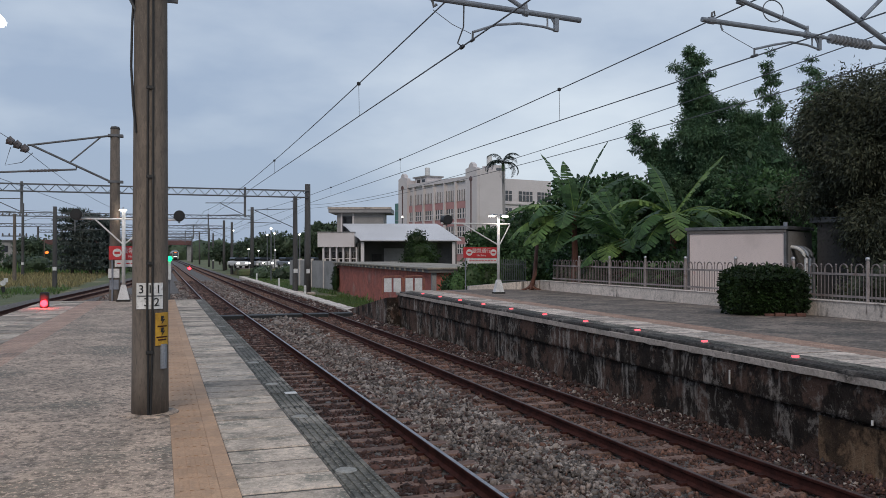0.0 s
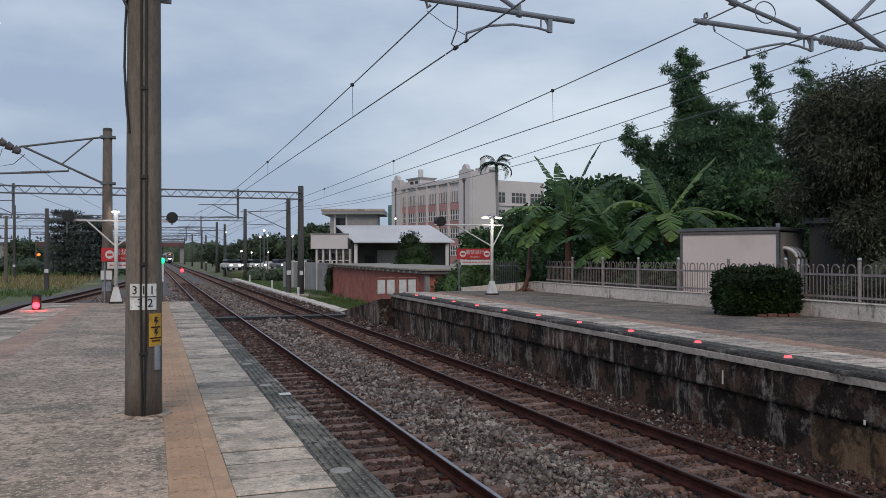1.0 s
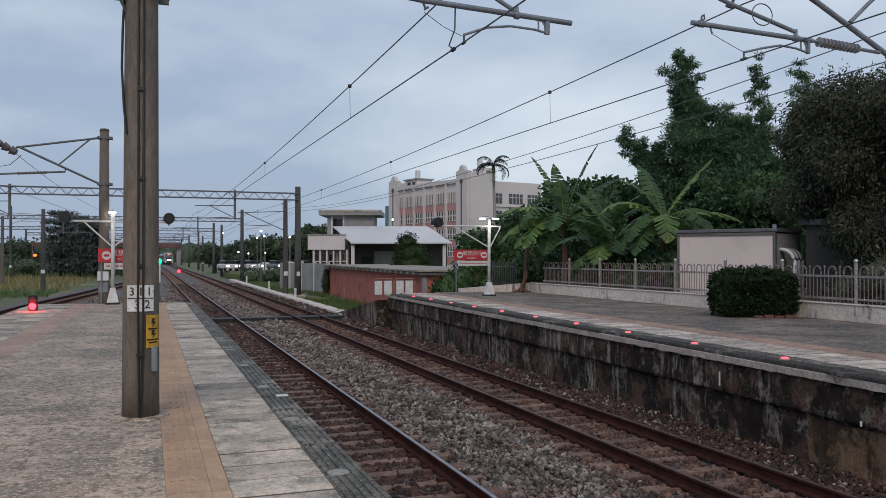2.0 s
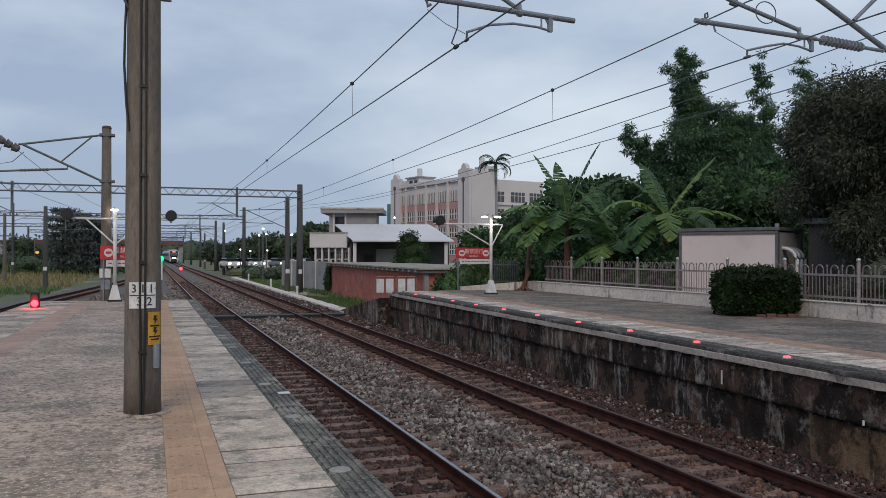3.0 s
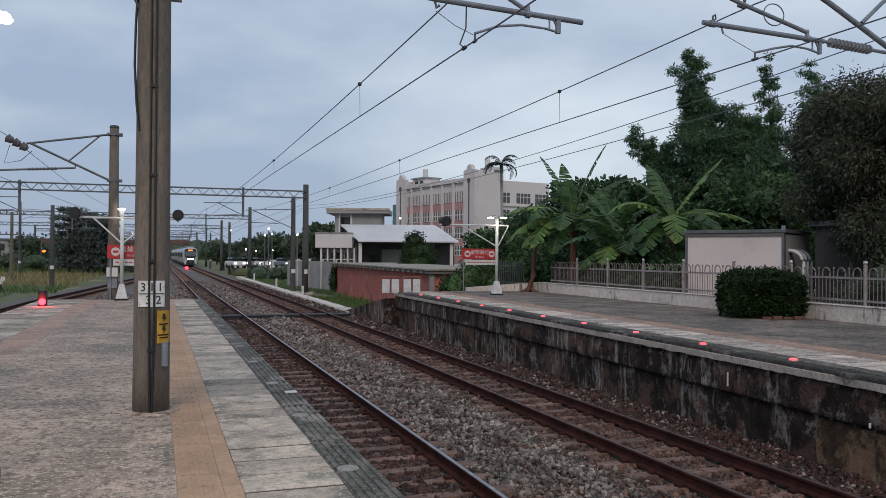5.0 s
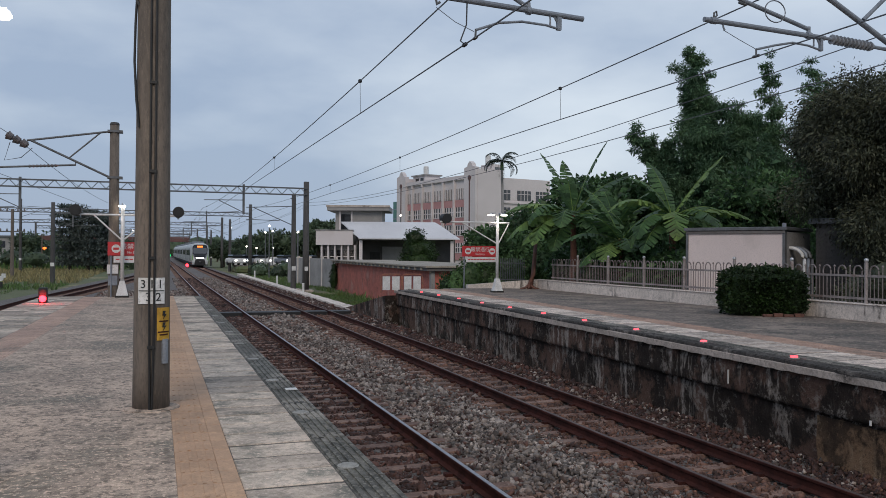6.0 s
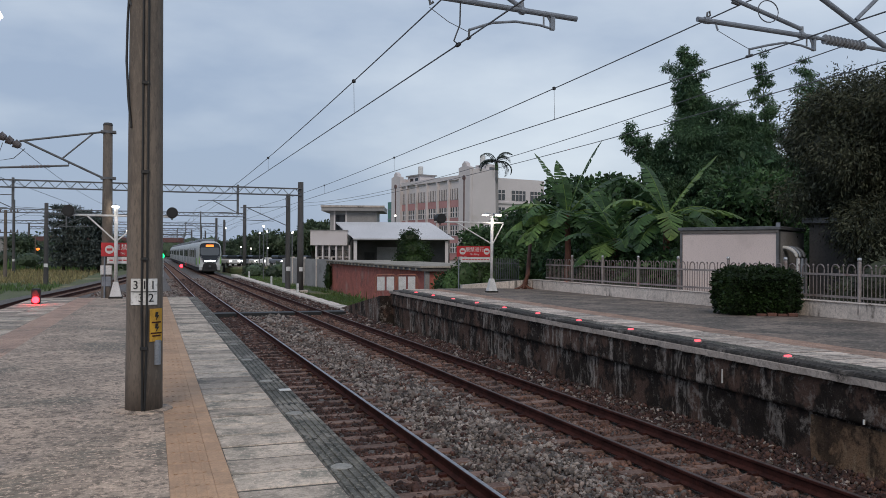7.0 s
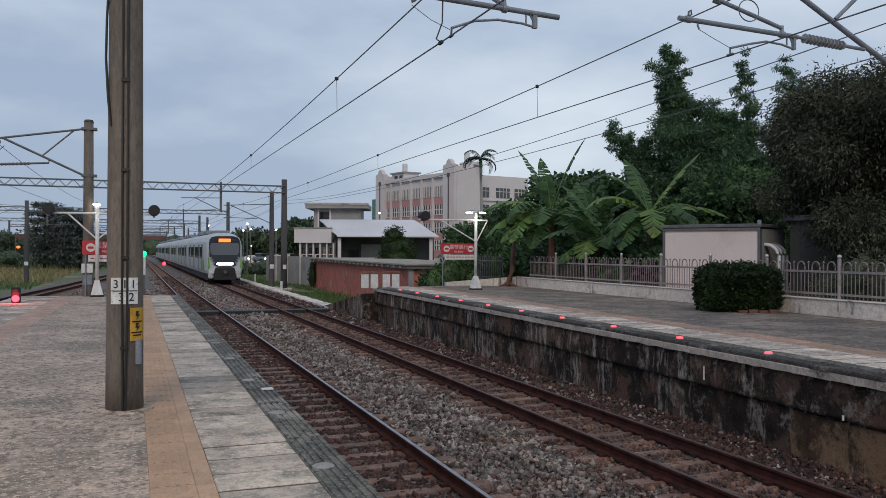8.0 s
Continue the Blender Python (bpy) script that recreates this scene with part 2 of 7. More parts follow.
WHITE = mat("white_paint", (0.72, 0.72, 0.71), (0.6, 0.6, 0.58), rough=0.6, fine=40, bump=0.05, stain=(0.42, 0.41, 0.38), stain_scale=1.3, stain_amt=0.25)
WHITEWALL = mat("white_low_wall", (0.777, 0.690, 0.614), (0.630, 0.557, 0.493), scale=1.0, fine=25, bump=0.2, stain=(0.24, 0.215, 0.19), stain_scale=1.1, stain_amt=0.33, runs=(0.16, 0.135, 0.115), runs_amt=0.9, grit=0.5)
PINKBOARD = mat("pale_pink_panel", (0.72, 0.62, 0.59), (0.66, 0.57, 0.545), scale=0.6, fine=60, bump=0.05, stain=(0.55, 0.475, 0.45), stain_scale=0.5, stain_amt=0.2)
RED = mat("red_sign_enamel", (0.55, 0.035, 0.04), (0.46, 0.03, 0.035), rough=0.45, fine=25, bump=0.03)
YELLOW = mat("yellow_plate", (0.56, 0.32, 0.03), (0.47, 0.26, 0.03), rough=0.5, fine=25, bump=0.04)
BRICK = mat("red_brick_face", (0.50, 0.15, 0.11), (0.35, 0.108, 0.084), scale=1.0, fine=30, bump=0.35, stain=(0.46, 0.30, 0.25), stain_scale=0.5, stain_amt=0.3, rand=0.06, grit=0.5, grit_scale=4, runs=(0.13, 0.06, 0.05), runs_amt=0.6)
ROOFC = mat("weathered_slab_roof", (0.40, 0.355, 0.29), (0.27, 0.24, 0.20), scale=0.8, fine=18, bump=0.25, stain=(0.10, 0.092, 0.075), stain_scale=0.5, stain_amt=0.35, grit=0.4)
ROOFW = mat("white_metal_roof", (0.636, 0.636, 0.654), (0.585, 0.585, 0.602), rough=0.5, scale=0.4, fine=14, bump=0.05)
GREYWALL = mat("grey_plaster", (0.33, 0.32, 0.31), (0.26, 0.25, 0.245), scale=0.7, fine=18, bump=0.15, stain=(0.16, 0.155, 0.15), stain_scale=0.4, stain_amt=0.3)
DARKWALL = mat("dark_grey_wall", (0.155, 0.145, 0.14), (0.11, 0.105, 0.10), scale=0.7, fine=18, bump=0.15)
CREAM = mat("cream_plaster", (0.70, 0.648, 0.640), (0.625, 0.578, 0.57), scale=0.12, fine=90, bump=0.0, stain=(0.52, 0.475, 0.45), stain_scale=0.15, stain_amt=0.25)
# grey plaster coloured darker to carry the shade of porch and trees
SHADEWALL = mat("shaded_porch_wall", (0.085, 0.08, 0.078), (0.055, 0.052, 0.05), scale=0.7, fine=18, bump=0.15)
PINK = mat("pink_tile", (0.50, 0.265, 0.255), (0.43, 0.225, 0.22), scale=0.2, fine=70, bump=0.1)
GLASS = glassy("window_glass", (0.09, 0.10, 0.11), 0.15)
DARKGLASS = glassy("dark_glass", (0.008, 0.009, 0.011), 0.06)
BARK = mat("bark", (0.075, 0.06, 0.045), (0.04, 0.032, 0.026), scale=3, fine=25, bump=0.6, dist=0.03, streak=0.4)
REDBARK = mat("reddish_bark", (0.17, 0.075, 0.05), (0.10, 0.045, 0.035), scale=3, fine=25, bump=0.5, streak=0.4)
LEAFDARK = leaf("dark_tree_leaf", (0.096, 0.104, 0.064), (0.046, 0.054, 0.034), isl=0.7)
# pale greyish green: distance haze mixed into the needle colour
LEAFHAZE = leaf("conifer_needle", (0.115, 0.138, 0.122), (0.075, 0.094, 0.085))
LEAFMID = leaf("green_leaf", (0.085, 0.160, 0.060), (0.042, 0.086, 0.038), isl=0.6)
LEAFFRESH = leaf("fresh_creeper_leaf", (0.085, 0.155, 0.050), (0.046, 0.086, 0.034), isl=0.6)
LEAFHEDGE = leaf("hedge_leaf", (0.034, 0.066, 0.017), (0.019, 0.036, 0.012))
LEAFBAMBOO = leaf("bamboo_leaf", (0.112, 0.200, 0.098), (0.062, 0.124, 0.070), isl=0.55)
# far foliage, its green lifted and greyed to stand for haze
LEAFFAR = leaf("far_tree_leaf", (0.095, 0.135, 0.075), (0.062, 0.09, 0.056))
# one leaf in two copies: lamplit yellow-green, then shaded green
BANANALIT = leaf("banana_leaf", (0.215, 0.315, 0.085), (0.110, 0.195, 0.060), isl=0.35, trans=0.35)
BANANASHADE = leaf("deep_banana_leaf", (0.078, 0.150, 0.050), (0.044, 0.092, 0.038), isl=0.35, trans=0.3)
TRAINBODY = mat("train_brushed_steel", (0.58, 0.59, 0.58), (0.50, 0.51, 0.505), rough=0.42, metal=0.35, scale=0.5, fine=20, bump=0.02, own=True)
TRAINGREEN = mat("train_green_panel", (0.18, 0.42, 0.05), (0.14, 0.34, 0.045), rough=0.4, fine=20, bump=0.02, own=True)
TRAINDARK = mat("train_underframe", (0.03, 0.03, 0.032), (0.02, 0.02, 0.02), fine=20, own=True)
LAMPWHITE = glow("lamp_white", (1.0, 0.93, 0.82), 6.0)
HEADLIGHT = glow("headlight_white", (1.0, 0.97, 0.92), 6.0)
SIGRED = glow("signal_red", (1.0, 0.012, 0.02), 16.0)
LEDRED = glow("led_red", (1.0, 0.06, 0.08), 3.2)
SIGGREEN = glow("signal_green", (0.004, 1.0, 0.22), 3.0)
AMBER = glow("amber_display", (1.0, 0.22, 0.03), 1.6)
# ---------------- mesh helpers ----------------
def mesh_from(name, bm, material, smooth=False):
    me = bpy.data.meshes.new(name)
    bm.normal_update()
    bm.to_mesh(me)
    bm.free()
    for mm in (material if isinstance(material, (list, tuple)) else [material]):
        me.materials.append(mm)
    if smooth:
        me.polygons.foreach_set("use_smooth", [True] * len(me.polygons))
    return me


def part(name, bm, material, parent, label="", smooth=False, at=None):
    ob = new(name, mesh_from(name, bm, material, smooth))
    ob.parent = parent
    if at is not None:
        ob.matrix_basis = at
    return tagged(ob, label) if label else ob


def solo(name, bm, material, label, category, kind="", group="", smooth=False, at=None):
    ob = new(name, mesh_from(name, bm, material, smooth))
    if at is not None:
        ob.matrix_basis = at
    return tagged(ob, label, category, group, kind)


def thing(name, label, category, at=None, group="", kind=""):
    ob = new(name)
    ob.empty_display_size = 0.2
    if at is not None:
        ob.matrix_basis = at
    return tagged(ob, label, category, group, kind)


def box(bm, x0, x1, y0, y1, z0, z1, shear=0.0):
    v = [bm.verts.new((x + shear * y, y, z)) for x in (x0, x1) for y in (y0, y1) for z in (z0, z1)]
    fs = []
    for q in ((0, 1, 3, 2), (4, 6, 7, 5), (0, 4, 5, 1), (2, 3, 7, 6), (0, 2, 6, 4), (1, 5, 7, 3)):
        fs.append(bm.faces.new([v[i] for i in q]))
    return fs


def bbox_bm(*args, bevel=0.0, shear=0.0):
    bm = bmesh.new()
    box(bm, *args, shear=shear)
    bmesh.ops.recalc_face_normals(bm, faces=bm.faces)
    if bevel:
        bmesh.ops.bevel(bm, geom=bm.edges[:], offset=bevel, segments=1, affect="EDGES")
    return bm


def ring(bm, c, u, v, r, n):
    return [bm.verts.new(c + r * (math.cos(2 * math.pi * i / n) * u + math.sin(2 * math.pi * i / n) * v)) for i in range(n)]


def tube(bm, pts, r, n=8, cap=True, r_end=None):
    """A round bar through the points, with a radius that may taper to r_end."""
    pts = [Vector(p) for p in pts]
    rings, up = [], Vector((0, 0, 1))
    for i, p in enumerate(pts):
        d = (pts[min(i + 1, len(pts) - 1)] - pts[max(i - 1, 0)]).normalized()
        ref = up if abs(d.z) < 0.95 else Vector((0, 1, 0))
        u = d.cross(ref).normalized()
        v = d.cross(u).normalized()
        rr = r if r_end is None else r + (r_end - r) * i / (len(pts) - 1)
        rings.append(ring(bm, p, u, v, rr, n))
    for a, b in zip(rings, rings[1:]):
        for i in range(n):
            bm.faces.new((a[i], a[(i + 1) % n], b[(i + 1) % n], b[i]))
    if cap:
        bm.faces.new(rings[0][::-1])
        bm.faces.new(rings[-1])


def tube_bm(pts, r, n=8, r_end=None):
    bm = bmesh.new()
    tube(bm, pts, r, n, True, r_end)
    bmesh.ops.recalc_face_normals(bm, faces=bm.faces)
    return bm


def lathe(bm, prof, n=12, at=Vector((0, 0, 0))):
    """Turned shape about z from (radius, height) pairs."""
    rings = [[bm.verts.new(at + Vector((max(r, 1e-4) * math.cos(2 * math.pi * i / n), max(r, 1e-4) * math.sin(2 * math.pi * i / n), z))) for i in range(n)] for r, z in prof]
    for a, b in zip(rings, rings[1:]):
        for i in range(n):
            bm.faces.new((a[i], a[(i + 1) % n], b[(i + 1) % n], b[i]))
    bm.faces.new(rings[0][::-1])
    bm.faces.new(rings[-1])


def lathe_bm(prof, n=12):
    bm = bmesh.new()
    lathe(bm, prof, n)
    return bm


def extrude_y(bm, prof, y0, y1, xs=lambda y: 0.0, step=None):
    """A closed profile of (x, z) swept along y, moved sideways by xs(y)."""
    ys = [y0, y1] if not step else list(np.arange(y0, y1, step)) + [y1]
    rows = [[bm.verts.new((x + xs(y), y, z)) for x, z in prof] for y in ys]
    k = len(prof)
    for a, b in zip(rows, rows[1:]):
        for i in range(k):
            bm.faces.new((a[i], b[i], b[(i + 1) % k], a[(i + 1) % k]))
    bm.faces.new(rows[0])
    bm.faces.new(rows[-1][::-1])
    bmesh.ops.recalc_face_normals(bm, faces=bm.faces)


def raw_mesh(name, verts, faces, materials, mat_index=None, smooth=False):
    me = bpy.data.meshes.new(name)
    verts, faces = np.asarray(verts, np.float32), np.asarray(faces, np.int32)
    k = faces.shape[1]
    me.vertices.add(len(verts))
    me.vertices.foreach_set("co", verts.ravel())
    me.loops.add(faces.size)
    me.loops.foreach_set("vertex_index", faces.ravel())
    me.polygons.add(len(faces))
    me.polygons.foreach_set("loop_start", np.arange(0, faces.size, k, dtype=np.int32))
    for mm in (materials if isinstance(materials, (list, tuple)) else [materials]):
        me.materials.append(mm)
    if mat_index is not None:
        me.polygons.foreach_set("material_index", np.asarray(mat_index, np.int32))
    if smooth:
        me.polygons.foreach_set("use_smooth", np.ones(len(faces), bool))
    me.update(calc_edges=True)
    return me


rng = np.random.default_rng(7)
PZ = 1.10          # near platform top
QZ = 1.12          # far platform top
T1, T2 = 2.88, 6.47   # track centre lines


def r_edge(y):
    """Edge of the far platform."""
    return 7.78 + 0.030 * y


# ---------------- ground ----------------
bm = bmesh.new()
xs_g = np.concatenate([np.linspace(-1500, -60, 8), np.linspace(-50, 60, 45), np.linspace(80, 1500, 8)])
ys_g = np.concatenate([np.linspace(-300, -10, 5), np.linspace(0, 140, 57), np.linspace(160, 2500, 12)])
grid_v = [[bm.verts.new((x, y, -0.32 + 0.05 * noise.noise(Vector((x * 0.3, y * 0.3, 0))) * (1 if abs(x) < 60 and y < 150 else 0))) for x in xs_g] for y in ys_g]
for a, b in zip(grid_v, grid_v[1:]):
    for i in range(len(xs_g) - 1):
        bm.faces.new((a[i], a[i + 1], b[i + 1], b[i]))
solo("ground", bm, GRASS, "flat open ground with grass and dry patches", "ground", "structure", smooth=True)

# ballast bed under the two main tracks
bm = bmesh.new()
extrude_y(bm, [(1.2, -0.45), (1.25, -0.21), (4.2, -0.20), (4.7, -0.16), (5.1, -0.20), (8.35, -0.21), (8.9, -0.45)], -25, 700, step=25)
solo("ballast_bed", bm, BED, "grey crushed stone bed under two railway tracks", "ballast", "structure")

bm = bmesh.new()
prism_pts = [(1.3, 27.0), (1.3, 140.0), (-1.5, 100.0), (-3.2, 70.0), (-4.4, 50.0), (-5.0, 27.0)]
lo = [bm.verts.new((x, y, -0.5)) for x, y in prism_pts]
hi = [bm.verts.new((x, y, -0.23)) for x, y in prism_pts]
bm.faces.new(hi)
for i in range(6):
    bm.faces.new((lo[i], lo[(i + 1) % 6], hi[(i + 1) % 6], hi[i]))
bmesh.ops.recalc_face_normals(bm, faces=bm.faces)
solo("yard_gravel", bm, BED, "grey brown gravel between the tracks past the platform", "gravel", "structure")


# ---------------- rails and sleepers ----------------
RAILP = [(-0.063, -0.153), (0.063, -0.153), (0.063, -0.140), (0.012, -0.115), (0.010, -0.045), (0.034, -0.030), (0.034, -0.006), (0.026, -0.0005), (-0.026, -0.0005), (-0.034, -0.006), (-0.034, -0.030), (-0.010, -0.045), (-0.012, -0.115), (-0.063, -0.140)]


def make_rail(x, y0, y1, head, label, xs=lambda y: 0.0, step=None):
    r = thing("rail", label, "rail", pose(x, 0, 0), "railway rails")
    b = bmesh.new()
    extrude_y(b, RAILP, y0, y1, xs, step)
    part("web", b, RUST, r)
    b = bmesh.new()
    extrude_y(b, [(-0.026, -0.0005), (0.026, -0.0005), (0.022, 0.003), (-0.022, 0.003)], y0, y1, xs, step)
    part("running_surface", b, head, r)


for side in (-1, 1):
    make_rail(T1 + side * 0.566, -20, 600, RAILTOP, "steel rail with a shiny worn head and rusty sides")
    make_rail(T2 + side * 0.566, -20, 600, RAILDULL, "rust-brown steel rail on concrete sleepers")


def sleeper_bm(y=0.0):
    b = bmesh.new()
    prof = [(-1.05, -0.32), (1.05, -0.32), (1.05, -0.165), (0.45, -0.165), (0.35, -0.185), (-0.35, -0.185), (-0.45, -0.165), (-1.05, -0.165)]
    lo = [b.verts.new((x, y - (0.13 if z < -0.3 else 0.10), z)) for x, z in prof]
    hi = [b.verts.new((x, y + (0.13 if z < -0.3 else 0.10), z)) for x, z in prof]
    k = len(prof)
    for i in range(k):
        b.faces.new((lo[i], hi[i], hi[(i + 1) % k], lo[(i + 1) % k]))
    b.faces.new(lo)
    b.faces.new(hi[::-1])
    bmesh.ops.recalc_face_normals(b, faces=b.faces)
    return b


sleeper_me = mesh_from("sleeper", sleeper_bm(), SLEEPER)
clip_me = mesh_from("rail_clip", bbox_bm(-0.045, 0.045, -0.05, 0.05, -0.166, -0.13), RUST)
for tc, label in ((T1, "dusty concrete sleeper half sunk in ballast"), (T2, "rust-stained concrete sleeper half sunk in ballast")):
    for i in range(-16, 72):
        y = 4.6 + i * 0.6
        s = tagged(new("sleeper", sleeper_me), label, "sleeper", "railway sleepers")
        s.matrix_basis = pose(tc + rng.normal(0, 0.015), y + rng.normal(0, 0.012), rng.normal(0, 0.006), 0, 0, rng.normal(0, 0.5))
        for sx in (-0.66, -0.47, 0.47, 0.66) if y < 24 else ():
            c = new("rail_clip", clip_me)
            c.parent, c.matrix_basis = s, pose(sx, 0, 0)
bm = bmesh.new()
for tc in (T1, T2):
    for i in range(260):
        y = 47.8 + i * 0.6
        box(bm, tc - 1.05, tc + 1.05, y - 0.1, y + 0.1, -0.3, -0.168)
solo("far_sleepers", bm, SLEEPER, "rows of distant concrete sleepers under the rails", "sleepers", "stuff")

# ---------------- loose ballast ----------------
ico = bmesh.new()
bmesh.ops.create_icosphere(ico, subdivisions=1, radius=1)
ICO_V = np.array([v.co[:] for v in ico.verts])
ICO_F = np.array([[v.index for v in f.verts] for f in ico.faces])
ico.free()


def rand_rot(count):
    q = rng.normal(size=(count, 4))
    q /= np.linalg.norm(q, axis=1)[:, None]
    w, x, y, z = q.T
    return np.stack([np.stack([1 - 2 * (y * y + z * z), 2 * (x * y - z * w), 2 * (x * z + y * w)], -1),
                     np.stack([2 * (x * y + z * w), 1 - 2 * (x * x + z * z), 2 * (y * z - x * w)], -1),
                     np.stack([2 * (x * z - y * w), 2 * (y * z + x * w), 1 - 2 * (x * x + y * y)], -1)], 1)


def bed_height(x):
    return np.interp(x, [1.3, 1.8, 4.2, 4.75, 5.2, 7.9, 8.3], [-0.16, -0.20, -0.19, -0.13, -0.19, -0.20, -0.15])


def stones(name, label, zones, materials):
    vs, fs, mi, off = [], [], [], 0
    for x0, x1, y0, y1, dens, rad in zones:
        count = int((x1 - x0) * (y1 - y0) * dens)
        x, y = rng.uniform(x0, x1, count), rng.uniform(y0, y1, count)
        ph = np.abs(((y - 4.6 + 0.3) % 0.6) - 0.3)
        in_track = (np.abs(x - T1) < 1.05) | (np.abs(x - T2) < 1.05)
        rail_hit = np.minimum.reduce([np.abs(np.abs(x - t) - 0.566) for t in (T1, T2)]) < 0.07
        drop = (in_track & (ph < 0.10) & (rng.random(count) < np.where(np.abs(x - T1) < 1.5, 0.85, 0.6))) | rail_hit
        x, y = x[~drop], y[~drop]
        in_t = ((np.abs(x - T1) < 0.95) | (np.abs(x - T2) < 0.95))[:]
        count = len(x)
        r = rad * rng.lognormal(0, 0.3, count)
        z = bed_height(x) + rng.normal(0, 0.012, count) - 0.012 * in_t
        shape = ICO_V[None] * (1 + rng.normal(0, 0.28, (count, len(ICO_V), 1))) * rng.uniform(0.5, 1.3, (count, 1, 3))
        v = np.einsum("nij,nkj->nki", rand_rot(count), shape) * r[:, None, None]
        v += np.stack([x, y, z], -1)[:, None]
        vs.append(v.reshape(-1, 3))
        fs.append((ICO_F[None] + (np.arange(count) * len(ICO_V))[:, None, None] + off).reshape(-1, 3))
        off += count * len(ICO_V)
        near_rail = np.minimum(np.abs(x - T1), np.abs(x - T2)) + rng.normal(0, 0.16, count)
        kind = ((near_rail < np.where(x > 4.7, 1.0, 0.86)) | (rng.random(count) < 0.14)).astype(int) * np.where(np.abs(x - T1) < np.abs(x - T2), 1, 2)
        kind = np.where((x > T2 + 0.65) & (rng.random(count) < 0.78), 1, kind)
        mi.append(np.repeat(kind, len(ICO_F)))
    me = raw_mesh(name, np.concatenate(vs), np.concatenate(fs), materials, np.concatenate(mi))
    tagged(new(name, me), label, "ballast", kind="stuff")


stones("loose_ballast", "grey crushed stones, rusty brown between the rails",
       [(1.4, 8.3, -5, 5.5, 110, 0.042), (1.4, 8.3, 5.5, 14, 560, 0.026), (1.4, 8.3, 14, 26, 300, 0.033), (1.4, 8.3, 26, 46, 110, 0.048), (1.4, 8.3, 46, 85, 70, 0.05), (-3.4, 1.3, 28, 58, 90, 0.04)], [STONE, STONERUST, STONEORANGE])


# ---------------- near platform ----------------
def l_edge(y):
    """Edge of the near platform along the loop track."""
    return -4.6 + 0.065 * y


def t_in(y):
    """Inner edge of the tactile strip along the loop track."""
    return -2.19 + 0.022 * y


P_END = 27.5


def prism(bm, poly, z0, z1):
    lo = [bm.verts.new((x, y, z0)) for x, y in poly]
    hi = [bm.verts.new((x, y, z1)) for x, y in poly]
    k = len(poly)
    for i in range(k):
        bm.faces.new((lo[i], lo[(i + 1) % k], hi[(i + 1) % k], hi[i]))
    bm.faces.new(lo[::-1])
    bm.faces.new(hi)
    bmesh.ops.recalc_face_normals(bm, faces=bm.faces)


bm = bmesh.new()
prism(bm, [(1.34, -25), (1.34, P_END - 0.02), (l_edge(P_END) + 0.05, P_END - 0.02), (l_edge(-25) + 0.05, -25)], -0.4, PZ - 0.04)
near_platform = solo("platform_near", bm, OLDWALL, "island railway platform of worn concrete with pale edge slabs", "platform", "structure")
bm = bmesh.new()
prism(bm, [(0.09, -25), (0.09, P_END), (t_in(P_END), P_END), (t_in(-25), -25)], PZ - 0.03, PZ)
part("paving", bm, CONC, near_platform, "worn grey concrete surface")
bm = bmesh.new()
prism(bm, [(1.37, -25), (1.37, P_END - 0.01), (0.09, P_END - 0.01), (0.09, -25)], PZ - 0.04, PZ - 0.007)
part("bedding", bm, BEDDING, near_platform)
bm = bmesh.new()
prism(bm, [(t_in(-25), -25), (t_in(P_END), P_END - 0.01), (l_edge(P_END), P_END - 0.01), (l_edge(-25), -25)], PZ - 0.04, PZ - 0.007)
part("bedding", bm, BEDDING, near_platform)

# ---------------- far platform ----------------
Q_END = 30.8
SH = 0.030


def rough_face(prof, y0, y1, dy, amp, seed):
    """An uneven masonry face swept along the platform edge; prof of (x, z) from the top down."""
    ys = np.arange(y0, y1 + dy * 0.5, dy)
    vs = []
    for y in ys:
        for x, z in prof:
            k = noise.fractal(Vector((y * 1.1, z * 2.2, seed)), 1.0, 2.0, 4) * amp
            k += noise.noise(Vector((y * 7.0, z * 7.0, seed + 5))) * amp * 0.45
            vs.append((x + SH * y - k, y, z + 0.4 * amp * noise.noise(Vector((y * 2.3, z * 3.0, seed + 9)))))
    p = len(prof)
    idx = np.arange(len(ys) * p).reshape(len(ys), p)
    fs = np.stack([idx[:-1, :-1], idx[:-1, 1:], idx[1:, 1:], idx[1:, :-1]], -1).reshape(-1, 4)
    return np.array(vs), fs


bm = bmesh.new()
extrude_y(bm, [(8.08, -0.45), (8.08, 0.93), (16.2, 0.93), (16.2, -0.45)], -20, Q_END, lambda y: SH * y, 6)
far_platform = solo("platform_far", bm, OLDWALL, "side platform with black-stained masonry wall and pale coping", "platform", "structure")
beam_prof = [(7.97, 0.975), (7.90, 0.955), (7.885, 0.91), (7.865, 0.87)] + [(7.87, z) for z in np.linspace(0.83, 0.53, 7)] + [(7.885, 0.495), (7.95, 0.475), (8.02, 0.47)]
foot_prof = [(8.04, 0.50)] + [(7.965 + 0.03 * (0.46 - z), z) for z in np.linspace(0.46, -0.42, 15)]
for nm, prof, amp, seed, lab in (("wall_beam", beam_prof, 0.03, 1.0, "blackened upper course with pale lime drips"), ("wall_foot", foot_prof, 0.035, 4.0, "recessed lower wall with brown and pale stains")):
    vs_w, fs_w = rough_face(prof, -2.0, Q_END, 0.07, amp, seed)
    w_ob = new(nm, raw_mesh(nm, vs_w, fs_w, OLDWALL))
    w_ob.parent = far_platform
    tagged(w_ob, lab)
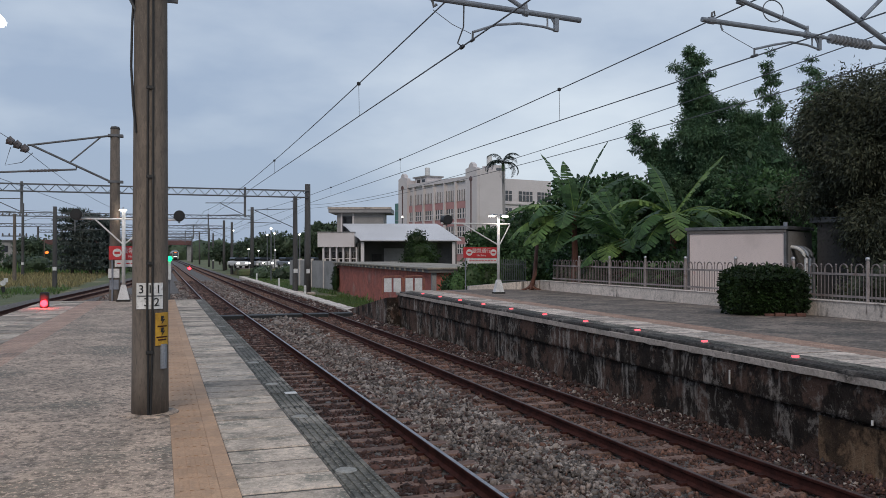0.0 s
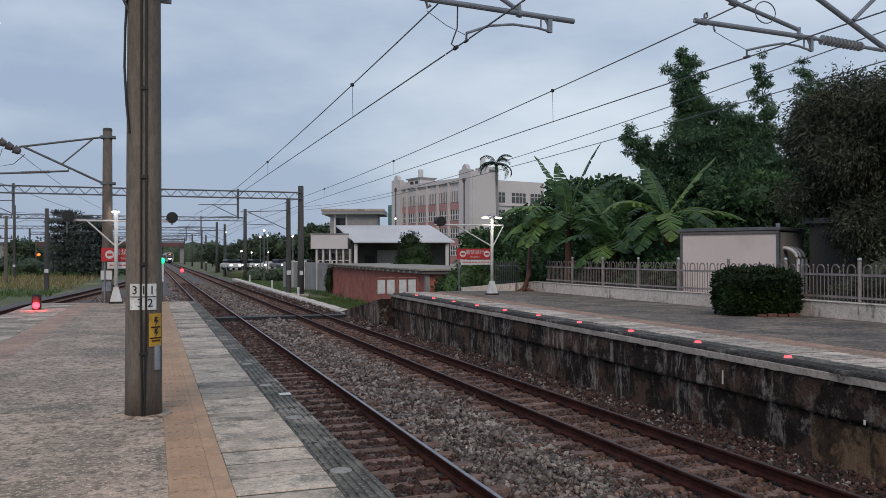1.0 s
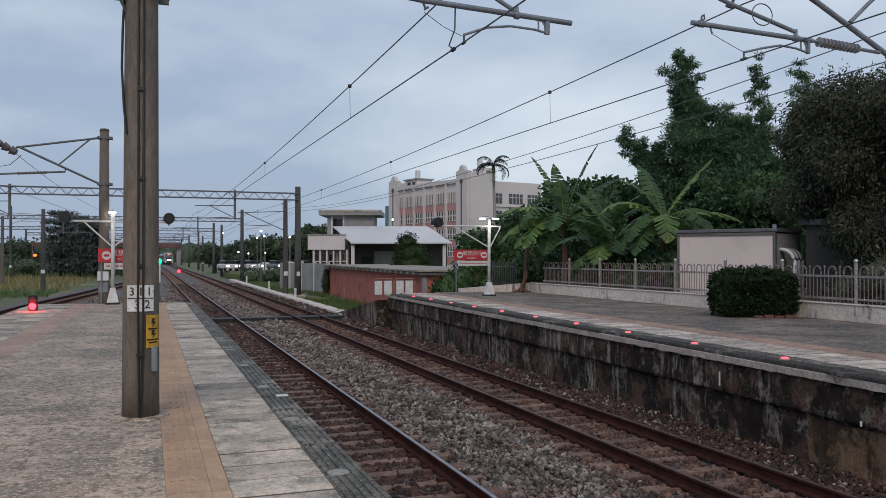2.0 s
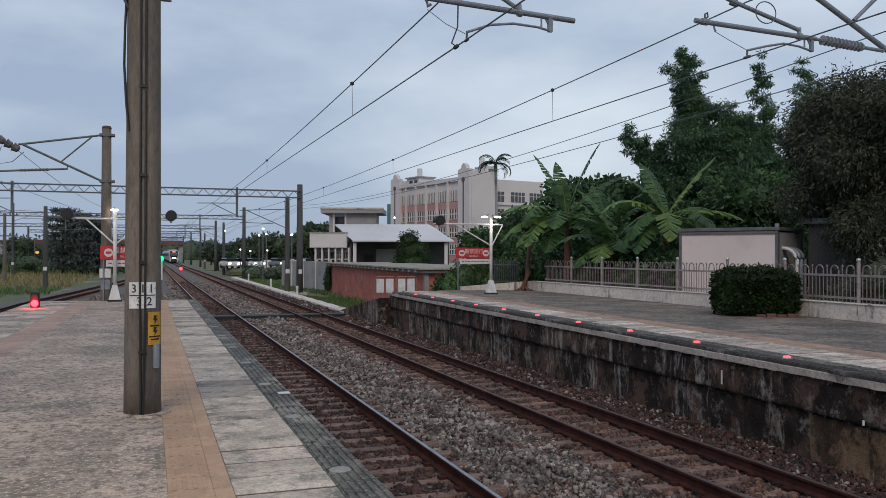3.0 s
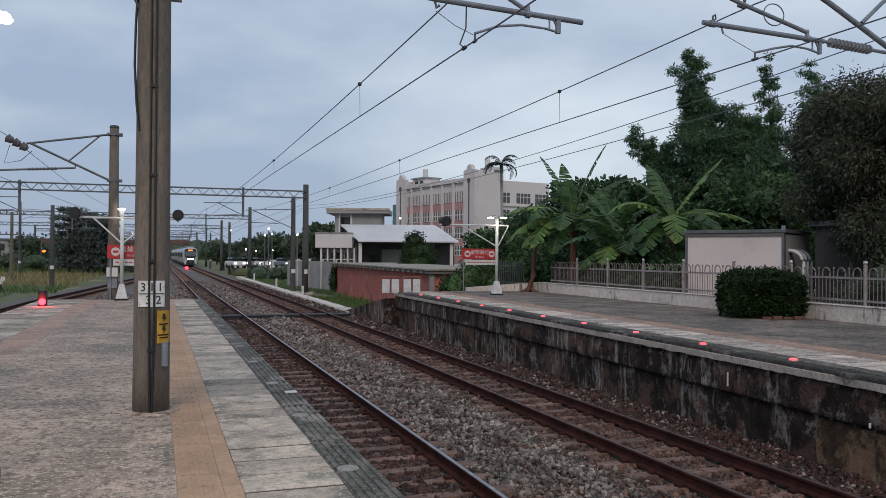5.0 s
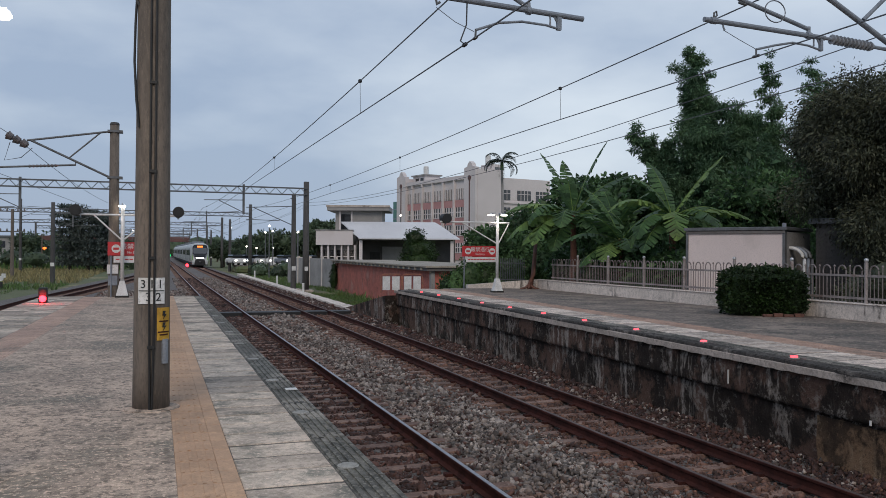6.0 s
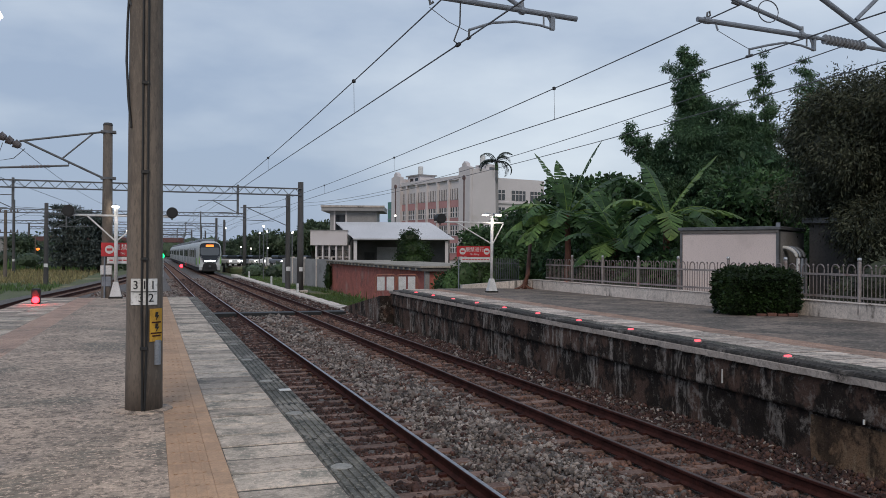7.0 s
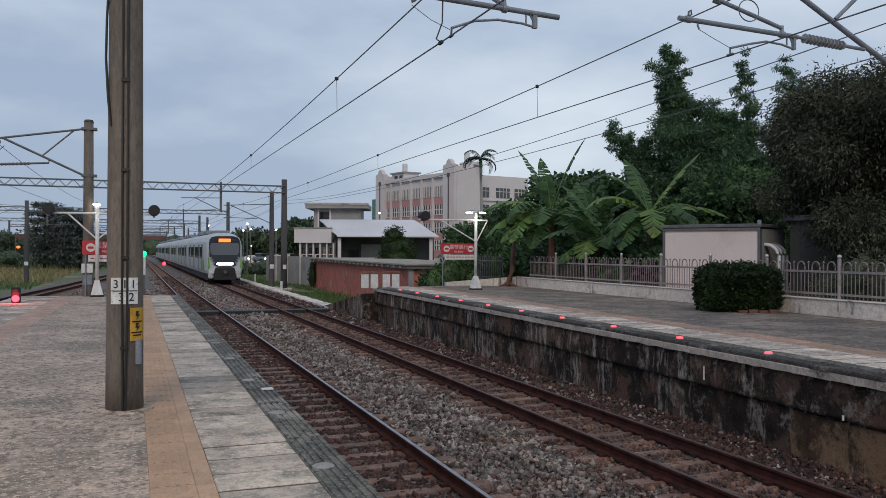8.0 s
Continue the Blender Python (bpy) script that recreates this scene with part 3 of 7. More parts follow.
vs_w, fs_w = rough_face([(8.03, 0.44)] + [(7.94 + 0.03 * (0.46 - z), z) for z in np.linspace(0.44, -0.42, 12)], 2.0, 8.55, 0.07, 0.022, 12.0)
w_ob = new("wall_patch", raw_mesh("wall_patch", vs_w, fs_w, PATCH))
w_ob.parent = far_platform
tagged(w_ob, "brown patch of newer masonry")
# coping cast in lengths, its lower lip worn away here and there
bm = bmesh.new()
y = -20.0
g_c = np.random.default_rng(41)
while y < Q_END:
    y1 = min(Q_END + 0.02, y + 2.9)
    ys_c = np.linspace(y + 0.006, y1, 60 if y > -2 else 3)
    rows_c = []
    for yy in ys_c:
        w0 = 0.012 * noise.fractal(Vector((yy * 2.1, 0.0, 7.0)), 1.0, 2.0, 4)
        lip = 0.964 + 0.013 * max(-0.6, noise.fractal(Vector((yy * 3.1, 3.0, 2.0)), 0.7, 2.0, 6))
        xe = SH * yy
        rows_c.append([bm.verts.new(p) for p in ((7.99 + xe, yy, lip - 0.02), (7.80 + w0 + xe, yy, lip), (7.79 + 0.5 * w0 + xe, yy, 1.055), (7.805 + 0.5 * w0 + xe, yy, 1.078), (9.80 + xe, yy, 1.078), (9.80 + xe, yy, 0.95))])
    for a, b in zip(rows_c, rows_c[1:]):
        for i in range(6):
            bm.faces.new((a[i], b[i], b[(i + 1) % 6], a[(i + 1) % 6]))
    bm.faces.new(rows_c[0])
    bm.faces.new(rows_c[-1][::-1])
    y = y1
bmesh.ops.recalc_face_normals(bm, faces=bm.faces)
part("coping", bm, COPING, far_platform, "pale concrete coping with dark stains")
bm = bmesh.new()
extrude_y(bm, [(8.36, 1.02), (8.36, QZ - 0.007), (9.24, QZ - 0.007), (9.24, 1.02)], -20, Q_END, lambda y: SH * y)
part("bedding", bm, BEDDING, far_platform)
bm = bmesh.new()
extrude_y(bm, [(9.80, 0.90), (9.80, QZ), (16.2, QZ), (16.2, 0.90)], -20, Q_END, lambda y: SH * y)
part("paving", bm, CONCDARK, far_platform, "dark worn concrete surface")
# ramp at its far end
bm = bmesh.new()
x0 = r_edge(Q_END)
v = [bm.verts.new(p) for p in ((x0 - 0.35, Q_END, -0.4), (x0 + 2.3, Q_END, -0.4), (x0 + 2.3, Q_END, 0.86), (x0 - 0.35, Q_END, 0.86), (x0 - 0.35, 39.6, -0.3), (x0 + 1.6, 39.6, -0.3))]
for q in ((0, 1, 2, 3), (3, 2, 5, 4), (0, 3, 4), (1, 5, 2), (0, 4, 5, 1)):
    bm.faces.new([v[i] for i in q])
bmesh.ops.recalc_face_normals(bm, faces=bm.faces)
part("ramp", bm, OLDWALL, far_platform, "dark concrete ramp down to the tracks")
# ---------------- near catenary pole on the platform ----------------
NP = (-0.076, 7.965)
pole = thing("catenary_pole", "thick round weathered concrete catenary pole standing on the platform", "pole", pose(*NP, PZ))
part("shaft", lathe_bm([(0.163, -0.03), (0.160, 0.4), (0.152, 2.0), (0.140, 4.5), (0.130, 7.2), (0.126, 7.5)], 40), POLE, pole, "tapering concrete shaft", smooth=True)
part("footing", lathe_bm([(0.26, -0.02), (0.25, 0.008), (0.16, 0.014)], 28), CONC, pole)
for dx in (-0.024, 0.020):
    bm = bmesh.new()
    tube(bm, [(dx * 0.4 - 0.004, -0.172, 0.0), (dx * 0.6, -0.170, 0.3), (dx, -0.176, 0.9), (dx, -0.160, 2.2), (dx, -0.149, 4.5), (dx, -0.140, 6.6)], 0.0095, 8)
    part("cable", bm, BLACK, pole, "black cable")
for z, r in ((0.57, 0.160), (1.37, 0.157), (2.15, 0.152), (2.95, 0.148), (4.6, 0.140)):
    part("cable_clip", bbox_bm(-0.036, 0.032, -r - 0.024, -r + 0.01, z - 0.016, z + 0.016, bevel=0.006), BLACK, pole)
part("cable", tube_bm([(-0.142, -0.03, 3.9), (-0.160, -0.05, 3.5), (-0.166, -0.06, 3.15), (-0.147, -0.08, 2.8), (-0.122, -0.10, 2.55)], 0.011, 8), BLACK, pole, "loose black cable end")
# number plate and warning plate, bent round the shaft
def bent_plate(x0, x1, z0, z1, r, n=10, thick=0.004):
    bm = bmesh.new()
    outer, inner = [], []
    for i in range(n + 1):
        a = x0 + (x1 - x0) * i / n
        for zz in (z0, z1):
            outer.append(bm.verts.new((math.sin(a / r) * (r + thick), -math.cos(a / r) * (r + thick), zz)))
            inner.append(bm.verts.new((math.sin(a / r) * r, -math.cos(a / r) * r, zz)))
    for i in range(n):
        j = 2 * i
        bm.faces.new((outer[j], outer[j + 2], outer[j + 3], outer[j + 1]))
        bm.faces.new((inner[j], inner[j + 1], inner[j + 3], inner[j + 2]))
        bm.faces.new((outer[j], inner[j], inner[j + 2], outer[j + 2]))
        bm.faces.new((outer[j + 1], outer[j + 3], inner[j + 3], inner[j + 1]))
    bm.faces.new((outer[0], outer[1], inner[1], inner[0]))
    bm.faces.new((outer[-2], inner[-2], inner[-1], outer[-1]))
    bmesh.ops.recalc_face_normals(bm, faces=bm.faces)
    return bm


def letters(txt, size, material, parent, m, name="lettering", extrude=0.002):
    cu = bpy.data.curves.new(name, "FONT")
    cu.body, cu.size, cu.extrude, cu.align_x, cu.align_y = txt, size, extrude, "CENTER", "CENTER"
    tmp = bpy.data.objects.new("tmp", cu)
    scene.collection.objects.link(tmp)
    dg = bpy.context.evaluated_depsgraph_get()
    me = bpy.data.meshes.new_from_object(tmp.evaluated_get(dg))
    bpy.data.objects.remove(tmp)
    me.materials.clear()
    me.materials.append(material)
    ob = new(name, me)
    ob.parent, ob.matrix_basis = parent, m
    return ob


num = part("number_plate", bent_plate(-0.125, 0.115, 0.96, 1.195, 0.164), WHITE, pole, "white enamel number plate")
for txt, x, z in (("3", -0.075, 1.135), ("1", 0.0, 1.135), ("1", 0.07, 1.135), ("3", -0.03, 1.02), ("2", 0.055, 1.02)):
    letters(txt, 0.105, BLACK, num, pose(math.sin(x / 0.164) * 0.1705, -math.cos(x / 0.164) * 0.1705, z, 90, 0, math.degrees(x / 0.164)), "digit")
part("divider", bent_plate(-0.12, 0.11, 1.074, 1.082, 0.1685, thick=0.003), BLACK, num)
warn = part("warning_plate", bent_plate(0.045, 0.185, 0.63, 0.925, 0.164), YELLOW, pole, "yellow high-voltage warning plate")
for cz in (0.86, 0.755):
    bm = bmesh.new()
    a0 = 0.115 / 0.164
    pts = [(-0.018, 0.035), (0.012, 0.035), (0.0, 0.006), (0.022, 0.006), (-0.016, -0.04), (-0.003, -0.008), (-0.024, -0.008)]
    fr = [bm.verts.new((x, -0.002, z)) for x, z in pts]
    bk = [bm.verts.new((x, 0.002, z)) for x, z in pts]
    bm.faces.new(fr)
    for i in range(len(pts)):
        bm.faces.new((fr[i], bk[i], bk[(i + 1) % len(pts)], fr[(i + 1) % len(pts)]))
    part("lightning_mark", bm, BLACK, warn, at=pose(math.sin(a0) * 0.171, -math.cos(a0) * 0.171, cz, 0, 0, math.degrees(a0)))
for cz, w in ((0.802, 0.05), (0.705, 0.06), (0.68, 0.045)):
    part("text_bar", bent_plate(0.115 - w, 0.115 + w, cz - 0.006, cz + 0.006, 0.1685, thick=0.003), RUST, warn)
part("conduit", tube_bm([(0.112, -0.115, 0.42), (0.112, -0.115, 0.64)], 0.032, 12), STEEL, pole, "short grey conduit stub")
bm = bmesh.new()
for z in (3.85,):
    lathe(bm, [(0.15, z - 0.03), (0.155, z - 0.03), (0.155, z + 0.03), (0.15, z + 0.03)], 24)
    box(bm, -0.24, 0.24, -0.165, -0.125, z - 0.03, z + 0.03)
    box(bm, -0.24, 0.24, 0.125, 0.165, z - 0.03, z + 0.03)
part("clamp_band", bm, DARKSTEEL, pole)
bm = bmesh.new()
tube(bm, [(-0.13, -0.06, 3.66), (-0.22, -0.13, 3.83)], 0.012)
tube(bm, [(0.225, -0.14, 3.84), (0.225, -0.14, 3.78)], 0.016)
part("clamp_brace", bm, DARKSTEEL, pole)


def insulator(bm, p, q, r=0.055, sheds=9):
    p, q = Vector(p), Vector(q)
    tube(bm, [p, q], r * 0.5, 10)
    for i in range(sheds):
        c = p.lerp(q, (i + 0.5) / sheds)
        d = (q - p) / sheds
        tube(bm, [c - d * 0.34, c - d * 0.1, c + d * 0.36], r, 14, r_end=r * 0.72)
    bmesh.ops.recalc_face_normals(bm, faces=bm.faces)


# ---------------- cantilever over the near track ----------------
Y0 = 7.965
arm = thing("catenary_cantilever", "galvanised tube cantilever arm over the near track", "cantilever", group="catenary cantilevers")
part("registration_tube", tube_bm([(1.0, Y0, 5.33), (2.67, Y0, 5.18), (4.35, Y0, 5.11)], 0.030, 12), STEEL, arm)
part("top_tube", tube_bm([(0.75, Y0, 6.45), (2.62, Y0, 6.10)], 0.026, 10), STEEL, arm)
part("bracket_tube", tube_bm([(0.75, Y0, 5.4), (2.62, Y0, 6.10)], 0.026, 10), STEEL, arm)
part("strut", tube_bm([(3.0, Y0, 5.55), (3.43, Y0, 5.30), (3.70, Y0, 5.16)], 0.024, 10), STEEL, arm)
part("strut", tube_bm([(2.3, Y0, 5.98), (3.0, Y0, 5.55)], 0.02, 10), STEEL, arm)
for z, x1 in ((5.40, 0.75), (6.45, 0.75)):
    bm = bmesh.new()
    insulator(bm, (0.14, Y0, z), (x1, Y0, z))
    part("insulator", bm, CERAMIC, arm, "ribbed brown insulator")
part("insulator_link", tube_bm([(0.7, Y0, 5.4), (1.05, Y0, 5.33)], 0.02), STEEL, arm)
bm = bmesh.new()
tube(bm, [(4.07, Y0, 4.97), (3.9, Y0, 5.0), (3.62, Y0, 5.01), (3.35, Y0, 4.97), (3.09, Y0, 4.87)], 0.014, 8)
part("steady_arm", bm, STEEL, arm, "curved steady arm")
bm = bmesh.new()
box(bm, 4.03, 4.08, Y0 - 0.02, Y0 + 0.02, 4.96, 5.13)
tube(bm, [(3.95, Y0, 5.0), (3.95, Y0, 5.10), (4.0, Y0, 5.10), (4.05, Y0, 5.02)], 0.012)
part("drop_bracket", bm, STEEL, arm)
bm = bmesh.new()
tube(bm, [(3.09, Y0, 4.88), (3.085, Y0, 4.79)], 0.012, 6)
tube(bm, [(3.085, Y0 - 0.04, 4.785), (3.085, Y0 + 0.04, 4.785)], 0.016, 6)
part("contact_clamp", bm, DARKSTEEL, arm)
bm = bmesh.new()
tube(bm, [(3.67, Y0, 5.135), (3.72, Y0, 5.13)], 0.042, 10)
tube(bm, [(3.70, Y0, 5.15), (3.69, Y0, 5.23)], 0.022, 8)
part("tube_clamp", bm, STEEL, arm)
part("messenger_clamp", tube_bm([(2.66, Y0, 5.24), (2.64, Y0, 5.16), (2.66, Y0, 5.09), (2.69, Y0, 5.12)], 0.016, 8), DARKSTEEL, arm)
part("jumper", tube_bm([(3.08, Y0 + 0.30, 4.79), (3.0, Y0 + 0.22, 4.80), (3.03, Y0 + 0.12, 4.95), (2.99, Y0, 5.18)], 0.008, 6), WIRE, arm)
part("jumper_clamp", tube_bm([(3.08, Y0 + 0.26, 4.785), (3.08, Y0 + 0.34, 4.785)], 0.022, 6), BLACK, arm)
part("tie_wire", tube_bm([(2.65, Y0, 5.06), (2.86, Y0, 4.93), (3.07, Y0, 4.85)], 0.004, 5), WIRE, arm)

# ---------------- cantilever over the far track and its mast ----------------
MX = 10.15
far_arm = thing("catenary_cantilever", "galvanised tube cantilever arm over the far track", "cantilever", group="catenary cantilevers")
part("registration_tube", tube_bm([(5.93, Y0, 5.27), (7.70, Y0, 5.215)], 0.030, 12), STEEL, far_arm)
bm = bmesh.new()
insulator(bm, (7.80, Y0, 5.21), (8.46, Y0, 5.175), 0.062, 11)
part("insulator", bm, PALECERAMIC, far_arm, "ribbed grey insulator")
part("insulator_link", tube_bm([(7.68, Y0, 5.215), (7.82, Y0, 5.21)], 0.022), STEEL, far_arm)
part("tail_tube", tube_bm([(8.44, Y0, 5.178), (8.8, Y0, 5.16)], 0.024), STEEL, far_arm)
part("strut", tube_bm([(6.2, Y0, 5.63), (6.46, Y0, 5.55), (7.45, Y0, 5.30)], 0.026, 10), STEEL, far_arm)
part("main_tube", tube_bm([(6.2, Y0, 6.42), (7.81, Y0, 5.69), (8.75, Y0, 5.23), (9.4, Y0, 4.93)], 0.034, 12), STEEL, far_arm)
part("brace", tube_bm([(8.31, Y0, 5.50), (8.63, Y0, 5.78), (9.2, Y0, 6.25)], 0.026, 10), STEEL, far_arm)
part("top_tube", tube_bm([(6.2, Y0, 6.42), (9.4, Y0, 6.42)], 0.026, 10), STEEL, far_arm)
for z in (4.93, 6.42):
    bm = bmesh.new()
    insulator(bm, (9.4, Y0, z), (MX - 0.14, Y0, z), 0.06, 11)
    part("insulator", bm, CERAMIC, far_arm)
part("steady_arm", tube_bm([(7.64, Y0, 5.06), (7.45, Y0, 5.10), (7.21, Y0, 5.115), (6.95, Y0, 5.06), (6.67, Y0, 4.985)], 0.014, 8), STEEL, far_arm, "curved steady arm")
bm = bmesh.new()
box(bm, 7.62, 7.66, Y0 - 0.02, Y0 + 0.02, 5.05, 5.22)
tube(bm, [(7.53, Y0, 5.10), (7.53, Y0, 5.19), (7.58, Y0, 5.2), (7.63, Y0, 5.11)], 0.012)
part("drop_bracket", bm, STEEL, far_arm)
bm = bmesh.new()
tube(bm, [(6.67, Y0, 4.99), (6.67, Y0, 4.91)], 0.012, 6)
tube(bm, [(6.67, Y0 - 0.05, 4.905), (6.67, Y0 + 0.05, 4.905)], 0.018, 6)
part("contact_clamp", bm, DARKSTEEL, far_arm)
bm = bmesh.new()
tube(bm, [(7.42, Y0, 5.225), (7.48, Y0, 5.223)], 0.042, 10)
tube(bm, [(7.45, Y0, 5.23), (7.45, Y0, 5.33)], 0.024, 8)
part("tube_clamp", bm, STEEL, far_arm)
part("ring_clamp", tube_bm([(6.02, Y0, 5.268), (6.10, Y0, 5.266)], 0.04, 10), STEEL, far_arm)
part("eye_bolt", tube_bm([(6.06, Y0, 5.27), (6.07, Y0, 5.36), (6.1, Y0, 5.38), (6.11, Y0, 5.33), (6.08, Y0, 5.31)], 0.012, 6), DARKSTEEL, far_arm)
part("messenger_clamp", tube_bm([(6.52, Y0, 5.60), (6.50, Y0, 5.50), (6.42, Y0, 5.52)], 0.02, 8), DARKSTEEL, far_arm)
part("tie_wire", tube_bm([(6.2, Y0, 5.17), (6.42, Y0, 5.08), (6.66, Y0, 4.99)], 0.004, 5), WIRE, far_arm)
part("hook", tube_bm([(6.19, Y0, 5.27), (6.2, Y0, 5.2), (6.22, Y0, 5.17)], 0.012, 6), STEEL, far_arm)
part("jumper_loop", tube_bm([(6.91 + 0.15 * math.cos(a), Y0 - 0.04, 5.45 + 0.13 * math.sin(a)) for a in np.linspace(0.0, 6.28, 20)], 0.007, 6), WIRE, far_arm)


def mast(x, y, z0, z1, r0, r1, material, label):
    m = thing("catenary_mast", label, "mast", pose(x, y, z0), "catenary masts")
    part("shaft", lathe_bm([(r0, -0.02), (r0, 0), ((r0 + r1) / 2, (z1 - z0) / 2), (r1, z1 - z0)], 20), material, m, smooth=True)
    return m


mm = mast(MX, Y0, QZ, 7.2, 0.16, 0.14, POLE, "round concrete catenary mast on the far platform")
part("clamp_band", lathe_bm([(0.17, 3.76), (0.175, 3.77), (0.175, 3.86), (0.17, 3.87)], 20), DARKSTEEL, mm)

# ---------------- mast and arm at the platform's end ----------------
MLX, MLY = -1.30, 27.35
m2 = mast(MLX, MLY, PZ, 6.45, 0.165, 0.135, POLE, "brownish concrete mast at the platform's end")
part("cap", lathe_bm([(0.14, 5.32), (0.145, 5.34), (0.12, 5.40), (0.01, 5.42)], 20), POLEDARK, m2)
part("number_plate", bbox_bm(-0.18, 0.14, -0.18, -0.165, 0.72, 1.0), WHITE, m2)
part("number_plate", bbox_bm(-0.14, 0.12, -0.19, -0.175, 0.36, 0.66), STEEL, m2)
arm3 = thing("catenary_cantilever", "dark tube cantilever arm over the loop track", "cantilever", group="catenary cantilevers")
part("top_tube", tube_bm([(-3.75, MLY, 5.82), (MLX - 0.12, MLY, 6.22)], 0.032, 8), DARKSTEEL, arm3)
part("main_tube", tube_bm([(-3.64, MLY, 5.83), (MLX - 0.12, MLY, 4.79)], 0.034, 8), DARKSTEEL, arm3)
part("brace", tube_bm([(-1.71, MLY, 6.16), (-2.57, MLY, 5.36)], 0.024, 8), DARKSTEEL, arm3)
part("registration_tube", tube_bm([(-6.2, MLY, 4.90), (-4.77, MLY, 4.97), (-2.4, MLY, 5.14), (-2.4, MLY, 5.26)], 0.030, 8), DARKSTEEL, arm3)
bm = bmesh.new()
insulator(bm, (-4.3, MLY, 5.98), (-3.72, MLY, 5.66), 0.14, 3)
part("insulator", bm, CERAMIC, arm3, "brown disc insulator")
bm = bmesh.new()
insulator(bm, (-3.7, MLY, 5.05), (-2.9, MLY, 5.10), 0.05, 8)
part("insulator", bm, CERAMIC, arm3)
part("jumper", tube_bm([(-4.2, MLY, 5.75), (-4.35, MLY, 5.2), (-3.9, MLY, 5.3), (-3.6, MLY, 5.6)], 0.012, 5), WIRE, arm3)
for z in (4.79, 6.22):
    part("clamp_band", bbox_bm(MLX - 0.2, MLX + 0.24, MLY - 0.15, MLY + 0.15, z - 0.035, z + 0.035), DARKSTEEL, arm3)


# ---------------- wires ----------------
def sagline(a, b, n=10, sag=0.0):
    a, b = Vector(a), Vector(b)
    return [a.lerp(b, i / n) - Vector((0, 0, sag * 4 * (i / n) * (1 - i / n))) for i in range(n + 1)]


def wire(name, label, pts, r):
    return solo(name, tube_bm(pts, r, 5), WIRE, label, "wire", group="overhead wires")


def wire_run(xm, stag, zc, zm, sag, label):
    """Contact and messenger wire with droppers, from the near arm to the portals."""
    ys = (-45, Y0, 57.5, 101.0, 145.0, 190.0, 235.0)
    for i in range(len(ys) - 1):
        sa, sb = (stag, -stag) if i % 2 == 1 else (-stag, stag)
        thin = i < 2
        wire("contact_wire", label, sagline((xm + sa, ys[i], zc), (xm + sb, ys[i + 1], zc), 6), 0.0085 if thin else 0.012)
        line = sagline((xm + sa * 0.9, ys[i], zm), (xm + sb * 0.9, ys[i + 1], zm), 40, sag)
        wire("messenger_wire", label.replace("contact", "messenger"), line, 0.009 if thin else 0.012)
        for k in range(5):
            f = (k + 0.5) / 5
            if i in (1, 2):
                j = line[int(f * 40)]
                d = thing("dropper", "thin dropper wire with a black clip", "dropper", group="catenary droppers")
                part("hanger", tube_bm([j, (xm + sa + (sb - sa) * f, j.y, zc)], 0.004 if thin else 0.007, 5), WIRE, d)
                bm = bmesh.new()
                lathe(bm, [(0.012, -0.03), (0.032, -0.02), (0.032, 0.02), (0.012, 0.03)], 8, j)
                part("clip", bm, BLACK, d)


wire_run(2.95, 0.12, 4.78, 5.43, 0.36, "dark contact wire above the near track")
wire_run(6.55, 0.12, 4.90, 5.56, 0.32, "dark contact wire above the far track")
for z0, z1, sag, lab in ((5.80, 6.0, 0.6, "upper feeder wire along the far platform"), (5.35, 5.75, 0.4, "lower feeder wire along the far platform")):
    for a, b in ((-40, Y0), (Y0, 57.5), (57.5, 101), (101, 145)):
        wire("feeder_wire", lab, sagline((9.9, a, z1 if a > 10 else z0), (9.9, b, z1 if b > 10 else z0), 16, sag), 0.009)
wire("contact_wire", "dark contact wire above the loop track", sagline((-4.9, -30, 4.85), (-4.6, MLY, 4.85), 4) + sagline((-4.6, MLY, 4.85), (-3.0, 57.5, 4.85), 4)[1:], 0.009)
wire("messenger_wire", "messenger wire above the loop track", sagline((-4.9, -30, 6.0), (-4.0, MLY, 5.85), 10, 0.3) + sagline((-4.0, MLY, 5.85), (-3.0, 57.5, 5.6), 10, 0.2)[1:], 0.009)


